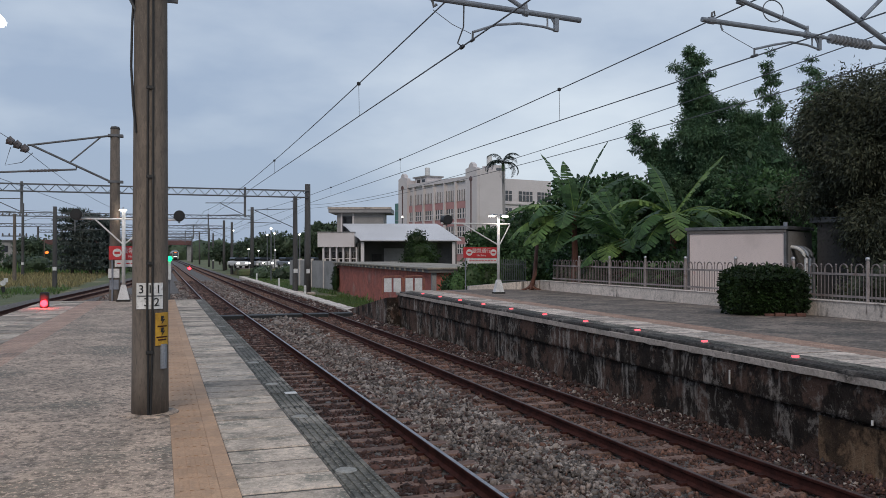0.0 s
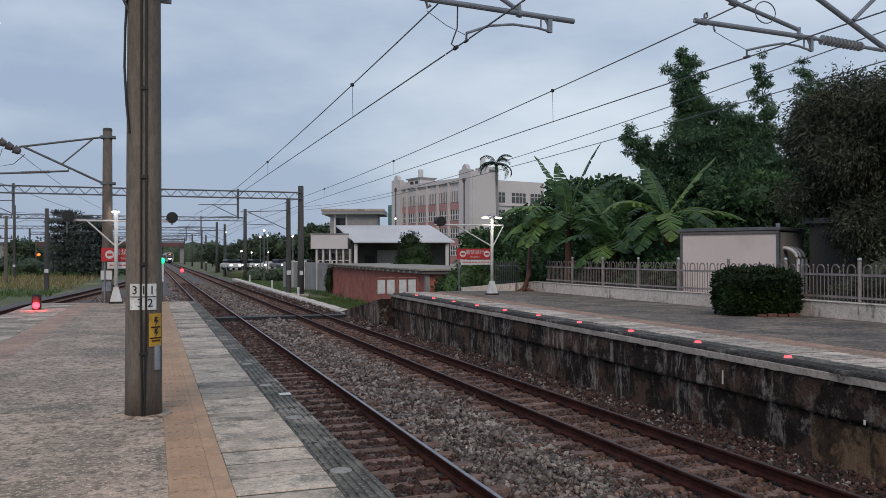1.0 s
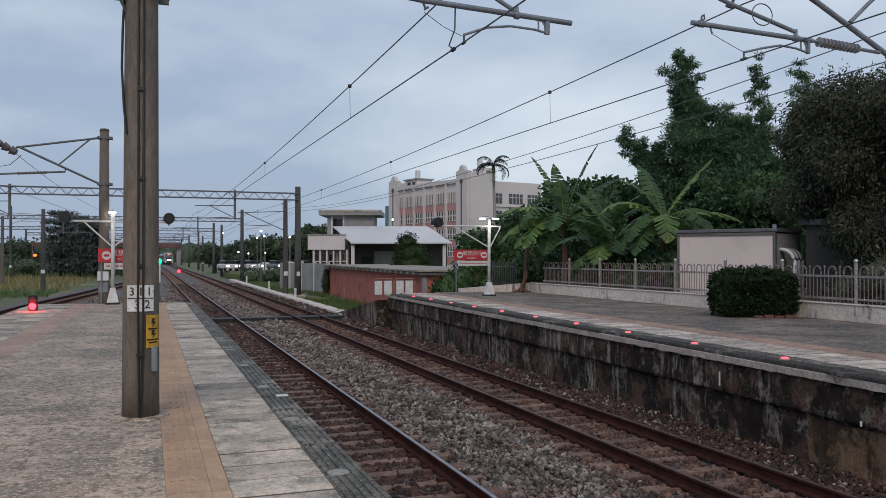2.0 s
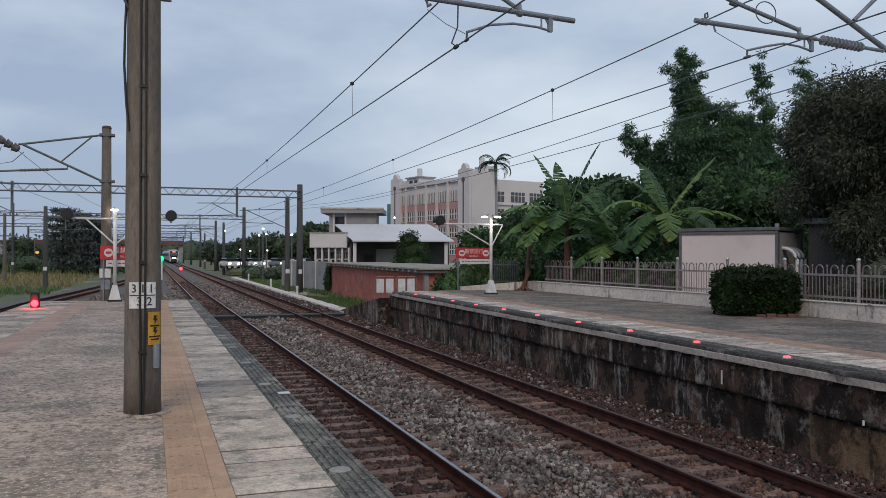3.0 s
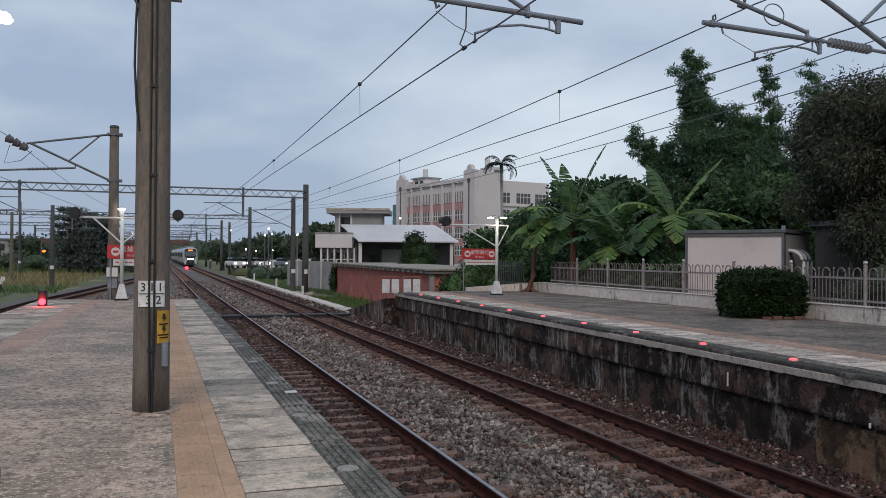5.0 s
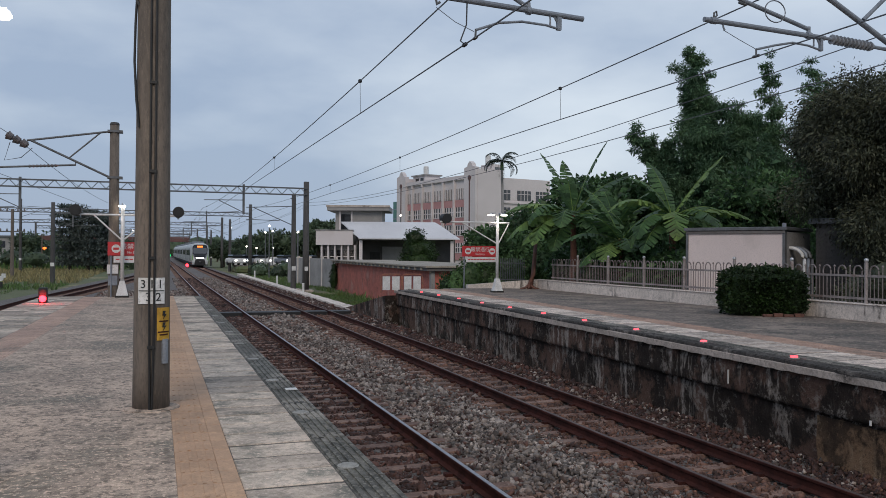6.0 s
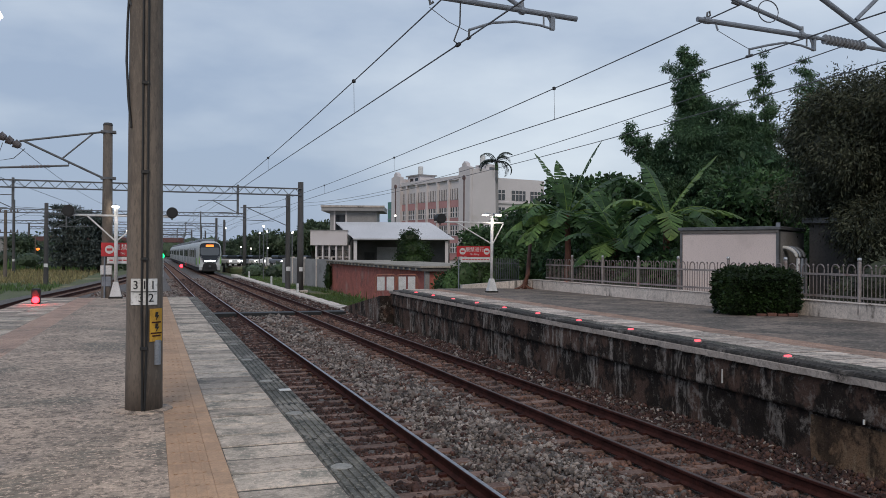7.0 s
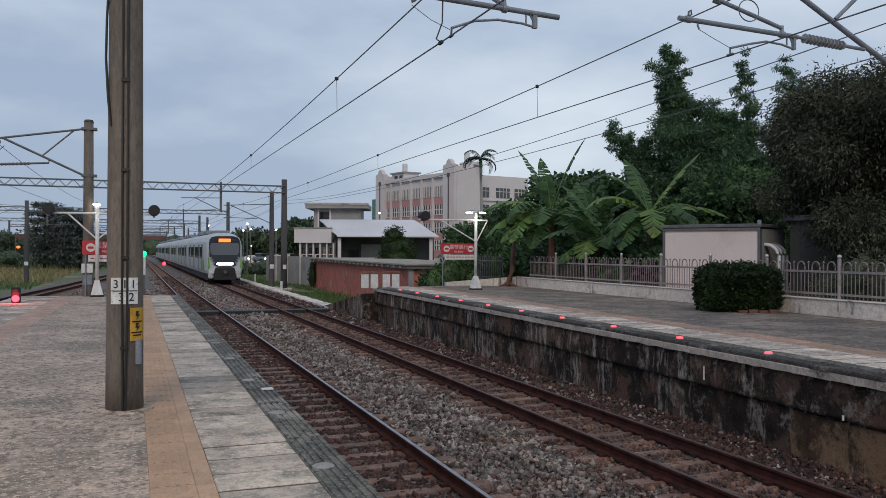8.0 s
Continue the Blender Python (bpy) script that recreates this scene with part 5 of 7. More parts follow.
for a in ((4.5, 4.6, 2.6, 3.6), (5.6, 5.7, 2.6, 3.6)):
    part("window_frame", bbox_bm(a[0], a[1], 3.16, 3.3, a[2], a[3]), CREAM, st)
for z in (2.6, 3.5):
    part("window_frame", bbox_bm(4.5, 5.7, 3.15, 3.3, z, z + 0.1), CREAM, st)
part("upper_storey", bbox_bm(-1.9, 2.3, 4.0, 8.0, 3.5, 6.6), GREYWALL, st, "grey upper storey")
part("roof_slab", bbox_bm(-2.6, 3.0, 3.4, 8.6, 6.6, 7.05, bevel=0.03), GREYWALL, st, "flat grey roof slab")
part("window", bbox_bm(-1.92, -1.88, 4.6, 6.5, 4.6, 5.8), DARKGLASS, st)
part("parapet", bbox_bm(-3.2, 0.0, 1.0, 6.0, 3.5, 4.75), CREAM, st, "pale balcony parapet")
part("wing_wall", bbox_bm(-2.7, 0.3, 1.6, 6.0, 0, 3.5), GREYWALL, st)
for i in range(5):
    x = -2.62 + i * 0.58
    part("window", bbox_bm(x, x + 0.38, 1.60, 1.66, 1.5, 3.1), DARKGLASS, st)
    part("transom", bbox_bm(x, x + 0.38, 1.54, 1.60, 2.45, 2.53), CREAM, st)
    part("pier", bbox_bm(x + 0.40, x + 0.53, 1.15, 1.6, 0, 3.5), CREAM, st)
part("pier", bbox_bm(-2.80, -2.64, 1.15, 1.6, 0, 3.5), CREAM, st)
part("parapet_cap", bbox_bm(-3.26, 0.06, 0.94, 1.3, 4.75, 4.83), GREYWALL, st)
part("roof_fascia", bbox_bm(-2.66, 3.06, 3.33, 3.40, 6.93, 7.10), COPING, st, "pale rain-stained roof fascia")
for x in (-1.55, -0.5):
    part("corner_post", bbox_bm(x, x + 0.14, 3.9, 4.0, 3.5, 6.6), CREAM, st)
part("window", bbox_bm(-1.4, -0.5, 3.94, 4.0, 4.8, 6.3), DARKGLASS, st)

# ---------------- school building far behind ----------------
SA = (51.5, 130.2)
sc = thing("school_building", "four-storey cream and pink school building with window rows", "building", pose(SA[0], SA[1], 0, 0, 0, 13.3))
part("body", bbox_bm(0.15, 5.4, 0.15, 26, -0.4, 15.4), CREAM, sc, "cream plastered walls")
FL = [2.6, 5.6, 8.85, 11.95]
nb = 6
bw = 22.0 / nb
PANE = glassy("school_pane", (0.055, 0.06, 0.066), 0.2)
for fi, z in enumerate(FL):
    part("spandrel", bbox_bm(0.0, 0.15, 3.0, 25.2, z - 1.35, z - 0.08), PINK, sc, "pink tiled band")
    for bi in range(nb):
        y = 3.2 + bi * bw
        h = 1.95 if fi == 3 else 1.75
        win = part("window", bbox_bm(0.05, 0.17, y + 0.2, y + bw - 0.2, z, z + h), PANE, sc)
        cols = 6 if fi == 3 else 4
        for k in range(cols + 1):
            yy = y + 0.2 + (bw - 0.4) * k / cols
            wd = 0.105 if fi == 3 else (0.14 if k % 2 == 0 else 0.06)
            part("mullion", bbox_bm(-0.06, 0.05, yy - wd, yy + wd, z, z + h), CREAM, win)
        if fi < 3:
            part("transom", bbox_bm(-0.04, 0.05, y + 0.2, y + bw - 0.2, z + 0.80, z + 0.95), CREAM, win)
            part("sill", bbox_bm(-0.10, 0.05, y + 0.2, y + bw - 0.2, z - 0.08, z + 0.02), CREAM, win)
for bi in range(nb + 1):
    y = 3.2 + bi * bw
    part("pier", bbox_bm(-0.35, 0.15, y - 0.17, y + 0.17, -0.4, 15.4), CREAM, sc)
DOWNPIPE = mat("brown_downpipe", (0.17, 0.10, 0.095), (0.12, 0.075, 0.07), bump=0)
part("parapet", bbox_bm(-0.3, 0.3, 0, 26, 15.4, 16.1), CREAM, sc)
# stepped gables at both ends of the front
for y0, y1 in ((-0.2, 3.2), (23.6, 27)):
    yc = (y0 + y1) / 2
    part("gable_tower", bbox_bm(-0.5, 2.5, y0, y1, -0.4, 16.9), CREAM, sc)
    bm = bmesh.new()
    crest = [(y0, 16.9), (y1, 16.9), (y1, 17.25), (yc + 0.75, 17.5), (yc + 0.6, 17.95), (yc, 18.35), (yc - 0.6, 17.95), (yc - 0.75, 17.5), (y0, 17.25)]
    fr = [bm.verts.new((-0.5, a, c)) for a, c in crest]
    bk = [bm.verts.new((0.3, a, c)) for a, c in crest]
    bm.faces.new(fr)
    bm.faces.new(bk[::-1])
    for i in range(len(crest)):
        bm.faces.new((fr[i], bk[i], bk[(i + 1) % len(crest)], fr[(i + 1) % len(crest)]))
    bmesh.ops.recalc_face_normals(bm, faces=bm.faces)
    part("gable_crest", bm, CREAM, sc, "pointed cream crest")
    part("downpipe", bbox_bm(-0.56, -0.5, yc - 0.16, yc + 0.16, 0, 15.3), DOWNPIPE, sc)
    part("roundel", tube_bm([(-0.62, yc, 15.5), (-0.5, yc, 15.5)], 0.42, 16), DOWNPIPE, sc)
part("side_wall", bbox_bm(0.0, 5.4, -0.3, 0.15, -0.4, 17.0), CREAM, sc, "plain grey-cream end wall")
part("roof_house", bbox_bm(3.2, 5.4, 0.2, 3.4, 15.4, 18.0), CREAM, sc)
part("roof_opening", bbox_bm(3.9, 4.9, 0.14, 0.2, 16.5, 17.5), GLASS, sc)
part("roof_house", bbox_bm(1.2, 4.6, 19.0, 23.5, 15.4, 17.3), CREAM, sc)
part("roof_house_cap", bbox_bm(0.9, 4.9, 18.7, 23.8, 17.3, 17.55), GREYWALL, sc)
for y in (19.6, 21.4):
    part("roof_opening", bbox_bm(1.14, 1.2, y, y + 1.1, 15.9, 16.9), DARKGLASS, sc)
for x, y, z in ((3.9, 2.2, 18.0), (2.6, 21, 17.55)):
    part("water_tank", lathe_bm([(0.5, 0), (0.5, 1.6), (0.4, 1.75)], 14), WHITE, sc, "steel water tank", at=pose(x, y, z))
part("rear_wing", bbox_bm(5.4, 18.2, 2.5, 12, -0.4, 16.0), CREAM, sc)
for z in FL[1:]:
    for x in (5.9, 10.6, 14.9):
        w_ = part("window", bbox_bm(x, x + 3.1, 2.42, 2.5, z + 0.1, z + 1.9), PANE, sc)
        for k in range(1, 4):
            part("mullion", bbox_bm(x + 0.775 * k - 0.05, x + 0.775 * k + 0.05, 2.36, 2.42, z + 0.1, z + 1.9), CREAM, w_)
        part("transom", bbox_bm(x, x + 3.1, 2.36, 2.42, z + 1.2, z + 1.3), CREAM, w_)
    part("ledge", bbox_bm(5.4, 17.6, 2.2, 2.5, z - 0.5, z - 0.2), CREAM, sc)
GREENPANE = mat("green_stair_glass", (0.08, 0.22, 0.17), (0.06, 0.17, 0.14), rough=0.3, bump=0)
part("stair_glass", bbox_bm(-0.4, 0.4, 27.0, 28.6, 1, 12.6), GREENPANE, sc, "green glazed stair shaft")
for z in np.arange(1.5, 12.5, 1.9):
    part("stair_bar", bbox_bm(-0.45, -0.4, 27.0, 28.6, z, z + 0.2), STEEL, sc)

# ---------------- far overbridge and houses closing the line of sight ----------------
ob = thing("road_bridge", "far reddish-brown road bridge across the tracks", "bridge")
REDSTEEL = mat("brown_red_steel", (0.16, 0.075, 0.07), (0.11, 0.055, 0.05), scale=0.2, fine=4)
part("deck", bbox_bm(-45, 12, 330, 338, 6.0, 7.8), REDSTEEL, ob)
for x in (-40, -22, -6, 11):
    part("pier", bbox_bm(x - 0.8, x + 0.8, 331, 337, -0.4, 6.2), GREYWALL, ob)
for x, y, w_, d_, h_, mt_ in ((-70, 300, 26, 12, 7, GREYWALL), (-30, 345, 16, 10, 5, DARKWALL), (22, 330, 20, 12, 6.5, GREYWALL), (48, 290, 24, 12, 9, CREAM), (-110, 260, 30, 14, 6, GREYWALL), (70, 240, 26, 14, 8, GREYWALL)):
    h = thing("far_house", "plain low house in the distance", "house", pose(x, y, -0.35), "far houses")
    part("wall", bbox_bm(0, w_, 0, d_, 0, h_), mt_, h)
    part("roof", bbox_bm(-0.5, w_ + 0.5, -0.5, d_ + 0.5, h_, h_ + 0.5), DARKSTEEL, h)
    for i in range(int(w_ / 4)):
        part("window", bbox_bm(1.2 + i * 4, 3.2 + i * 4, -0.06, 0, h_ * 0.5, h_ * 0.8), DARKGLASS, h)
lw = thing("white_car_park_wall", "low white rail wall along the far road", "wall")
for i in range(14):
    part("panel", bbox_bm(10.2 + i * 1.8, 11.9 + i * 1.8, 121.0, 121.15, -0.3, 1.75), WHITE, lw)
# ---------------- vegetation ----------------
def leaf_quads(pos, out, size, droop=0.3, width=0.42, fold=0.12):
    """Diamond leaves with a fold at pos, growing roughly along out."""
    n = len(pos)
    d = out + rng.normal(0, 0.75, (n, 3))
    d[:, 2] -= droop
    d /= np.linalg.norm(d, axis=1)[:, None]
    s = np.cross(d, rng.normal(size=(n, 3)))
    s /= np.linalg.norm(s, axis=1)[:, None]
    nn = np.cross(d, s)
    L = (size * rng.lognormal(0, 0.25, n))[:, None]
    v = np.stack([pos, pos + d * L * 0.5 + s * L * width * 0.5 + nn * L * fold, pos + d * L, pos + d * L * 0.5 - s * L * width * 0.5 + nn * L * fold], 1)
    return v.reshape(-1, 3)


def crown_mesh(name, blobs, material, size, droop=0.3, width=0.42, shell=0.55, core=True, clump=0.0):
    """Leaves in and on a set of uneven ellipsoids (x, y, z, rx, ry, rz, count)."""
    vs, tri = [], []
    for cx, cy, cz, rx, ry, rz, n in blobs:
        u = rng.normal(size=(n, 3))
        u /= np.linalg.norm(u, axis=1)[:, None]
        ph = rng.uniform(0, 6.28, 3)
        lump = 1 + 0.16 * np.sin(4 * u[:, 0] + ph[0]) * np.cos(3.3 * u[:, 1] + ph[1]) + 0.12 * np.sin(7 * u[:, 2] + ph[2]) + 0.10 * np.sin(11 * u[:, 0] + 9 * u[:, 2])
        r = (shell + (1 - shell) * rng.random(n) ** 0.6) * lump
        p = u * r[:, None] * np.array([rx, ry, rz]) + np.array([cx, cy, cz])
        if clump:
            p += rng.normal(0, clump, (n, 3))
        vs.append(leaf_quads(p, u, size, droop, width))
    v = np.concatenate(vs)
    f = np.arange(len(v)).reshape(-1, 4)
    return raw_mesh(name, v, f, material)


def core_bm(blobs, k=0.72):
    bm = bmesh.new()
    for cx, cy, cz, rx, ry, rz, n in blobs:
        res = bmesh.ops.create_icosphere(bm, subdivisions=2, radius=1)
        for v in res["verts"]:
            j = 1 + 0.22 * noise.noise(Vector((v.co.x * 2 + cx, v.co.y * 2 + cy, v.co.z * 2)))
            v.co = Vector((cx + v.co.x * rx * k * j, cy + v.co.y * ry * k * j, cz + v.co.z * rz * k * j))
    return bm


def tree(name, label, category, base, trunk, blobs, material, size, group="", bark=BARK, core=0.7, **kw):
    t = thing(name, label, category, group=group)
    bx, by, bz = base
    if trunk:
        r0, h = trunk
        pts = [(bx + 0.12 * h * 0.1 * math.sin(i * 1.3), by, bz - 0.1 + h * i / 5) for i in range(6)]
        part("trunk", tube_bm(pts, r0, 10, r_end=r0 * 0.55), bark, t, smooth=True)
        top = Vector(pts[-2])
        for b in blobs[::max(1, len(blobs) // 6)]:
            c = Vector(b[:3])
            mid = top.lerp(c, 0.5) + Vector((0, 0, 0.2))
            part("limb", tube_bm([top, mid, c], r0 * 0.45, 7, r_end=r0 * 0.15), bark, t)
    cr_ = new("crown", crown_mesh("crown", blobs, material, size, **kw))
    cr_.parent = t
    if core:
        part("inner_foliage", core_bm(blobs, core), material, t)
    return t


def blobs_in(center, spread, count, r, leaves, seed):
    """Smaller clumps spread over a large ellipsoid."""
    g = np.random.default_rng(seed)
    out = []
    for i in range(count):
        u = g.normal(size=3)
        u /= np.linalg.norm(u)
        k = g.uniform(0.35, 1.0)
        s = g.uniform(0.7, 1.3)
        out.append((*[center[j] + u[j] * spread[j] * k for j in range(3)], r * s, r * s, r * s * 0.8, int(leaves * s * s)))
    return out


# big dark tree over the fence
tree("dark_tree", "big dark leafy mango-like tree leaning over the fence", "tree", (19.3, 17.6, 0.6), (0.32, 3.6),
     [b for b in blobs_in((19.2, 17.4, 5.0), (2.7, 2.6, 2.75), 44, 0.9, 4200, 3) if b[2] > 4.1 or b[0] / b[1] > 1.04] + [(18.2, 17.1, 3.3, 0.85, 0.85, 0.85, 2400), (18.4, 16.4, 2.6, 0.8, 0.8, 0.9, 2200), (18.7, 17.6, 4.0, 0.9, 0.9, 0.9, 2600), (19.6, 15.9, 3.0, 1.2, 1.0, 0.9, 1500), (17.2, 17.6, 5.6, 0.7, 0.7, 0.8, 900), (20.5, 16.0, 4.5, 1.4, 1.4, 1.5, 2200), (21.0, 15.2, 6.2, 1.3, 1.3, 1.2, 1800)],
     LEAFDARK, 0.105, droop=0.95, width=0.34, core=0.28, clump=0.17)


# bamboo: leaning plumes
def bamboo(base, tip, lean, n, rad, label):
    t = thing("bamboo_clump", label, "bamboo", group="bamboo")
    b, e = Vector(base), Vector(tip)
    pts = [b.lerp(e, i / 9) + Vector(lean) * math.sin(math.pi * i / 9) * 0.5 for i in range(10)]
    part("culm", tube_bm(pts, 0.06, 6, r_end=0.012), BARK, t)
    blobs = []
    steps = 26
    for i in range(6, steps + 1):
        f = i / steps
        q = f * 9
        k = min(8, int(q))
        c = pts[k].lerp(pts[k + 1], q - k)
        rr = rad * (1.0 if f < 0.55 else 1 - 0.55 * (f - 0.55) / 0.45)
        thin = 1.0 if f < 0.7 else 1 - 0.5 * (f - 0.7) / 0.3
        for j in range(6):
            o = Vector((rng.normal(0, rr * 0.42), rng.normal(0, rr * 0.42), rng.normal(0, 0.35)))
            p = c + o
            s = rng.uniform(0.35, 1.0)
            blobs.append((p.x, p.y, p.z - 0.25 * o.xy.length, rr * 0.62 * s, rr * 0.62 * s, rr * 0.34 * s, int(n * 2.6 * thin * s * (rr / rad))))
    cr_ = new("foliage", crown_mesh("foliage", blobs, LEAFBAMBOO, 0.135, droop=0.9, width=0.26, shell=0.05))
    cr_.parent = t
    return t


bamboo((24.6, 30.0, 0.6), (22.15, 30.6, 11.5), (-0.9, 0, 0), 420, 1.38, "tall feathery green bamboo plume above the trees")
bamboo((24.7, 30.2, 0.6), (22.4, 30.6, 10.3), (-0.8, 0, 0), 420, 1.0, "tall feathery green bamboo plume above the trees")
bamboo((25.0, 29.6, 0.6), (23.1, 30.2, 9.2), (-0.5, 0, 0), 420, 1.9, "tall feathery green bamboo plume above the trees")
bamboo((24.4, 30.8, 0.6), (19.9, 31.6, 8.0), (0.9, 0, 1.6), 300, 1.0, "arching bamboo plume drooping sideways")
bamboo((24.0, 30.8, 0.6), (21.2, 31.3, 7.2), (0.5, 0, 1.0), 300, 1.1, "arching bamboo plume drooping sideways")
bamboo((26.6, 29.0, 0.6), (25.2, 29.2, 10.8), (-0.4, 0, 0), 170, 0.85, "thin bamboo plume with gaps showing sky")
bamboo((27.6, 28.4, 0.6), (27.0, 28.6, 10.9), (0.6, 0, 0), 190, 1.0, "thin bamboo plume with gaps showing sky")
bamboo((25.7, 29.4, 0.6), (24.1, 29.8, 8.9), (-0.4, 0, 0), 420, 1.5, "dense bamboo foliage behind the tall plume")
bamboo((26.0, 29.0, 0.6), (24.7, 29.6, 8.4), (-0.4, 0, 0), 380, 1.6, "dense lower bamboo foliage")
bamboo((28.0, 28.2, 0.6), (26.6, 28.6, 8.6), (-0.3, 0, 0), 300, 1.3, "dense lower bamboo foliage")

# green mass behind
tree("vine_mound", "dense mound of vines and broad green leaves", "shrubs", (20.0, 35.0, 0.6), None,
     [(17.0, 25.2, 2.3, 0.8, 0.9, 1.0, 900), (17.3, 27.4, 2.6, 0.9, 0.9, 1.1, 1000), (17.6, 29.0, 2.4, 0.9, 0.9, 1.1, 1000), (17.2, 23.4, 2.0, 0.7, 0.8, 0.9, 700)] + blobs_in((20.6, 35.2, 3.6), (4.0, 2.0, 1.9), 26, 1.15, 900, 11) + [(19.3, 35.5, 5.5, 1.5, 1.2, 0.8, 900), (21.3, 35.0, 5.6, 1.5, 1.2, 0.8, 900), (22.6, 34.0, 5.3, 1.2, 1, 0.8, 800)], LEAFMID, 0.26, width=0.6)
tree("vine_mound", "low dark green shrubs beside the lamp post", "shrubs", (15.5, 35.5, 0.3), None,
     blobs_in((15.6, 36.0, 2.0), (1.9, 1.5, 1.2), 13, 0.85, 900, 12) + [(16.6, 36.5, 3.8, 1.0, 0.9, 0.9, 900), (15.2, 36.0, 3.0, 0.7, 0.7, 0.7, 500), (16.6, 34.0, 1.9, 0.9, 0.9, 1.1, 900), (17.4, 34.6, 2.3, 0.9, 0.9, 1.1, 900)], LEAFMID, 0.2, width=0.5)
tree("shrub_thicket", "dark green thicket behind the pale cabin", "shrubs", (21.5, 25.0, 0.6), None,
     blobs_in((22.0, 26.0, 3.4), (3.6, 2.4, 2.4), 28, 1.15, 900, 13), LEAFMID, 0.22, width=0.45)
tree("shrub_thicket", "shaded shrubs along the back of the fence", "shrubs", (16.4, 27.0, 0.9), None,
     [(16.2 + 0.1 * (i % 3), 21.8 + i * 1.0, 1.9 + 0.25 * math.sin(i * 1.7), 0.75, 0.8, 0.9, 750) for i in range(10)], LEAFMID, 0.2, width=0.5)
tree("shrub_thicket", "deep-shaded shrubs behind the fence under the dark tree", "shrubs", (16.6, 12.0, 0.9), None,
     [(16.3 + 0.15 * (i % 3), 8.2 + i * 0.95, 1.6 + 0.2 * math.sin(i * 2.1), 0.7, 0.75, 0.85, 900) for i in range(9)], LEAFDARK, 0.13, width=0.4, core=0.8)
tree("sign_hedge", "loose green hedge of creepers behind the no entry sign", "hedge", (12.5, 32.6, 0), None,
     [(12.1, 32.9, 1.0, 0.55, 0.5, 0.95, 1600), (12.75, 32.7, 1.2, 0.7, 0.5, 1.05, 2000), (13.5, 32.7, 1.25, 0.75, 0.5, 1.1, 2000), (14.2, 32.9, 1.2, 0.6, 0.5, 1.0, 1500), (11.7, 33.2, 0.8, 0.35, 0.4, 0.8, 800), (13.0, 32.6, 0.5, 1.3, 0.5, 0.7, 1800), (15.0, 33.6, 1.3, 0.8, 0.6, 1.2, 1500), (13.7, 32.5, 1.0, 0.6, 0.4, 1.1, 1800)], LEAFFRESH, 0.11, width=0.6, core=0.85)


# banana plants
def banana_leaf(vs, fs, mi, origin, az, elev, length, width, curl, shade):
    """A long blade on an arching midrib with torn edges."""
    seg = 22
    o = np.array(origin, float)
    h = np.array([math.cos(az), math.sin(az), 0.0])
    side = np.array([-math.sin(az), math.cos(az), 0.0])
    pts = []
    p, e = o.copy(), elev
    for i in range(seg + 1):
        pts.append(p.copy())
        dvec = h * math.cos(e) + np.array([0, 0, math.sin(e)])
        p = p + dvec * length / seg
        e -= curl / seg * (0.4 + 1.2 * i / seg)
    for i in range(2, seg):
        f0, f1 = i / seg, (i + 1) / seg
        gap = rng.uniform(0.0, 0.25) if rng.random() < 0.35 else 0.012
        a, b = pts[i], pts[i] + (pts[i + 1] - pts[i]) * (1 - gap)
        t = b - a
        t = t / np.linalg.norm(t)
        nrm = np.cross(side, t)
        for sg in (-1, 1):
            w0 = width * math.sin(math.pi * min(1, 0.06 + f0 * 0.95)) ** 0.6
            w1 = width * math.sin(math.pi * min(1, 0.06 + f1 * 0.95)) ** 0.6
            dr = 0.25 + rng.uniform(0, 0.6)
            sweep = t * 0.25 * width
            k = len(vs)
            vs.extend([a, b, b + sg * side * w1 * 0.9 - nrm * 0 + np.array([0, 0, -dr * w1 * 0.55]) + sweep * 0.8, a + sg * side * w0 * 0.9 + np.array([0, 0, -dr * w0 * 0.55]) + sweep * 0.8])
            fs.append((k, k + 1, k + 2, k + 3))
            mi.append(shade)
    return pts


def banana_plant(base, height, leaves, label):
    t = thing("banana_plant", label, "banana plant", group="banana plants")
    bx, by, bz = base
    part("stem", tube_bm([(bx, by, bz), (bx + 0.03, by, bz + height * 0.5), (bx, by, bz + height)], 0.16, 10, r_end=0.09), REDBARK, t)
    for az, el, ln, w, cu, sh in leaves:
        vs, fs, mi = [], [], []
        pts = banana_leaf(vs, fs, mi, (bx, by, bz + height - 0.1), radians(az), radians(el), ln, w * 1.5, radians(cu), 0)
        # sh picks the lit or the shaded leaf colour
        o = new("leaf", raw_mesh("leaf", np.array(vs), np.array(fs), BANANALIT if sh else BANANASHADE))
        o.parent = t
        part("midrib", tube_bm(pts[::3], 0.025, 5, r_end=0.008), BANANALIT, o)


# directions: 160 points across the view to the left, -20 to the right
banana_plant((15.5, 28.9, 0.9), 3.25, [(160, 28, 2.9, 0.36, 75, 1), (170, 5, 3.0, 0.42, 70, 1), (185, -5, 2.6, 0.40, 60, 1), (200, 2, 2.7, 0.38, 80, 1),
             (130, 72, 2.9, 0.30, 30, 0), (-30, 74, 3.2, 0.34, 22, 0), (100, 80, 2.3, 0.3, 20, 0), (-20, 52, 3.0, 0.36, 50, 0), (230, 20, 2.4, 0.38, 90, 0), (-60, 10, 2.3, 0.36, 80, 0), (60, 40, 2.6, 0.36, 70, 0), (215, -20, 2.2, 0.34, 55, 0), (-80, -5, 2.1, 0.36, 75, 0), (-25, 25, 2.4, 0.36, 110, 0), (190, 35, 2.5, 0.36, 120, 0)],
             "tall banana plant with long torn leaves")
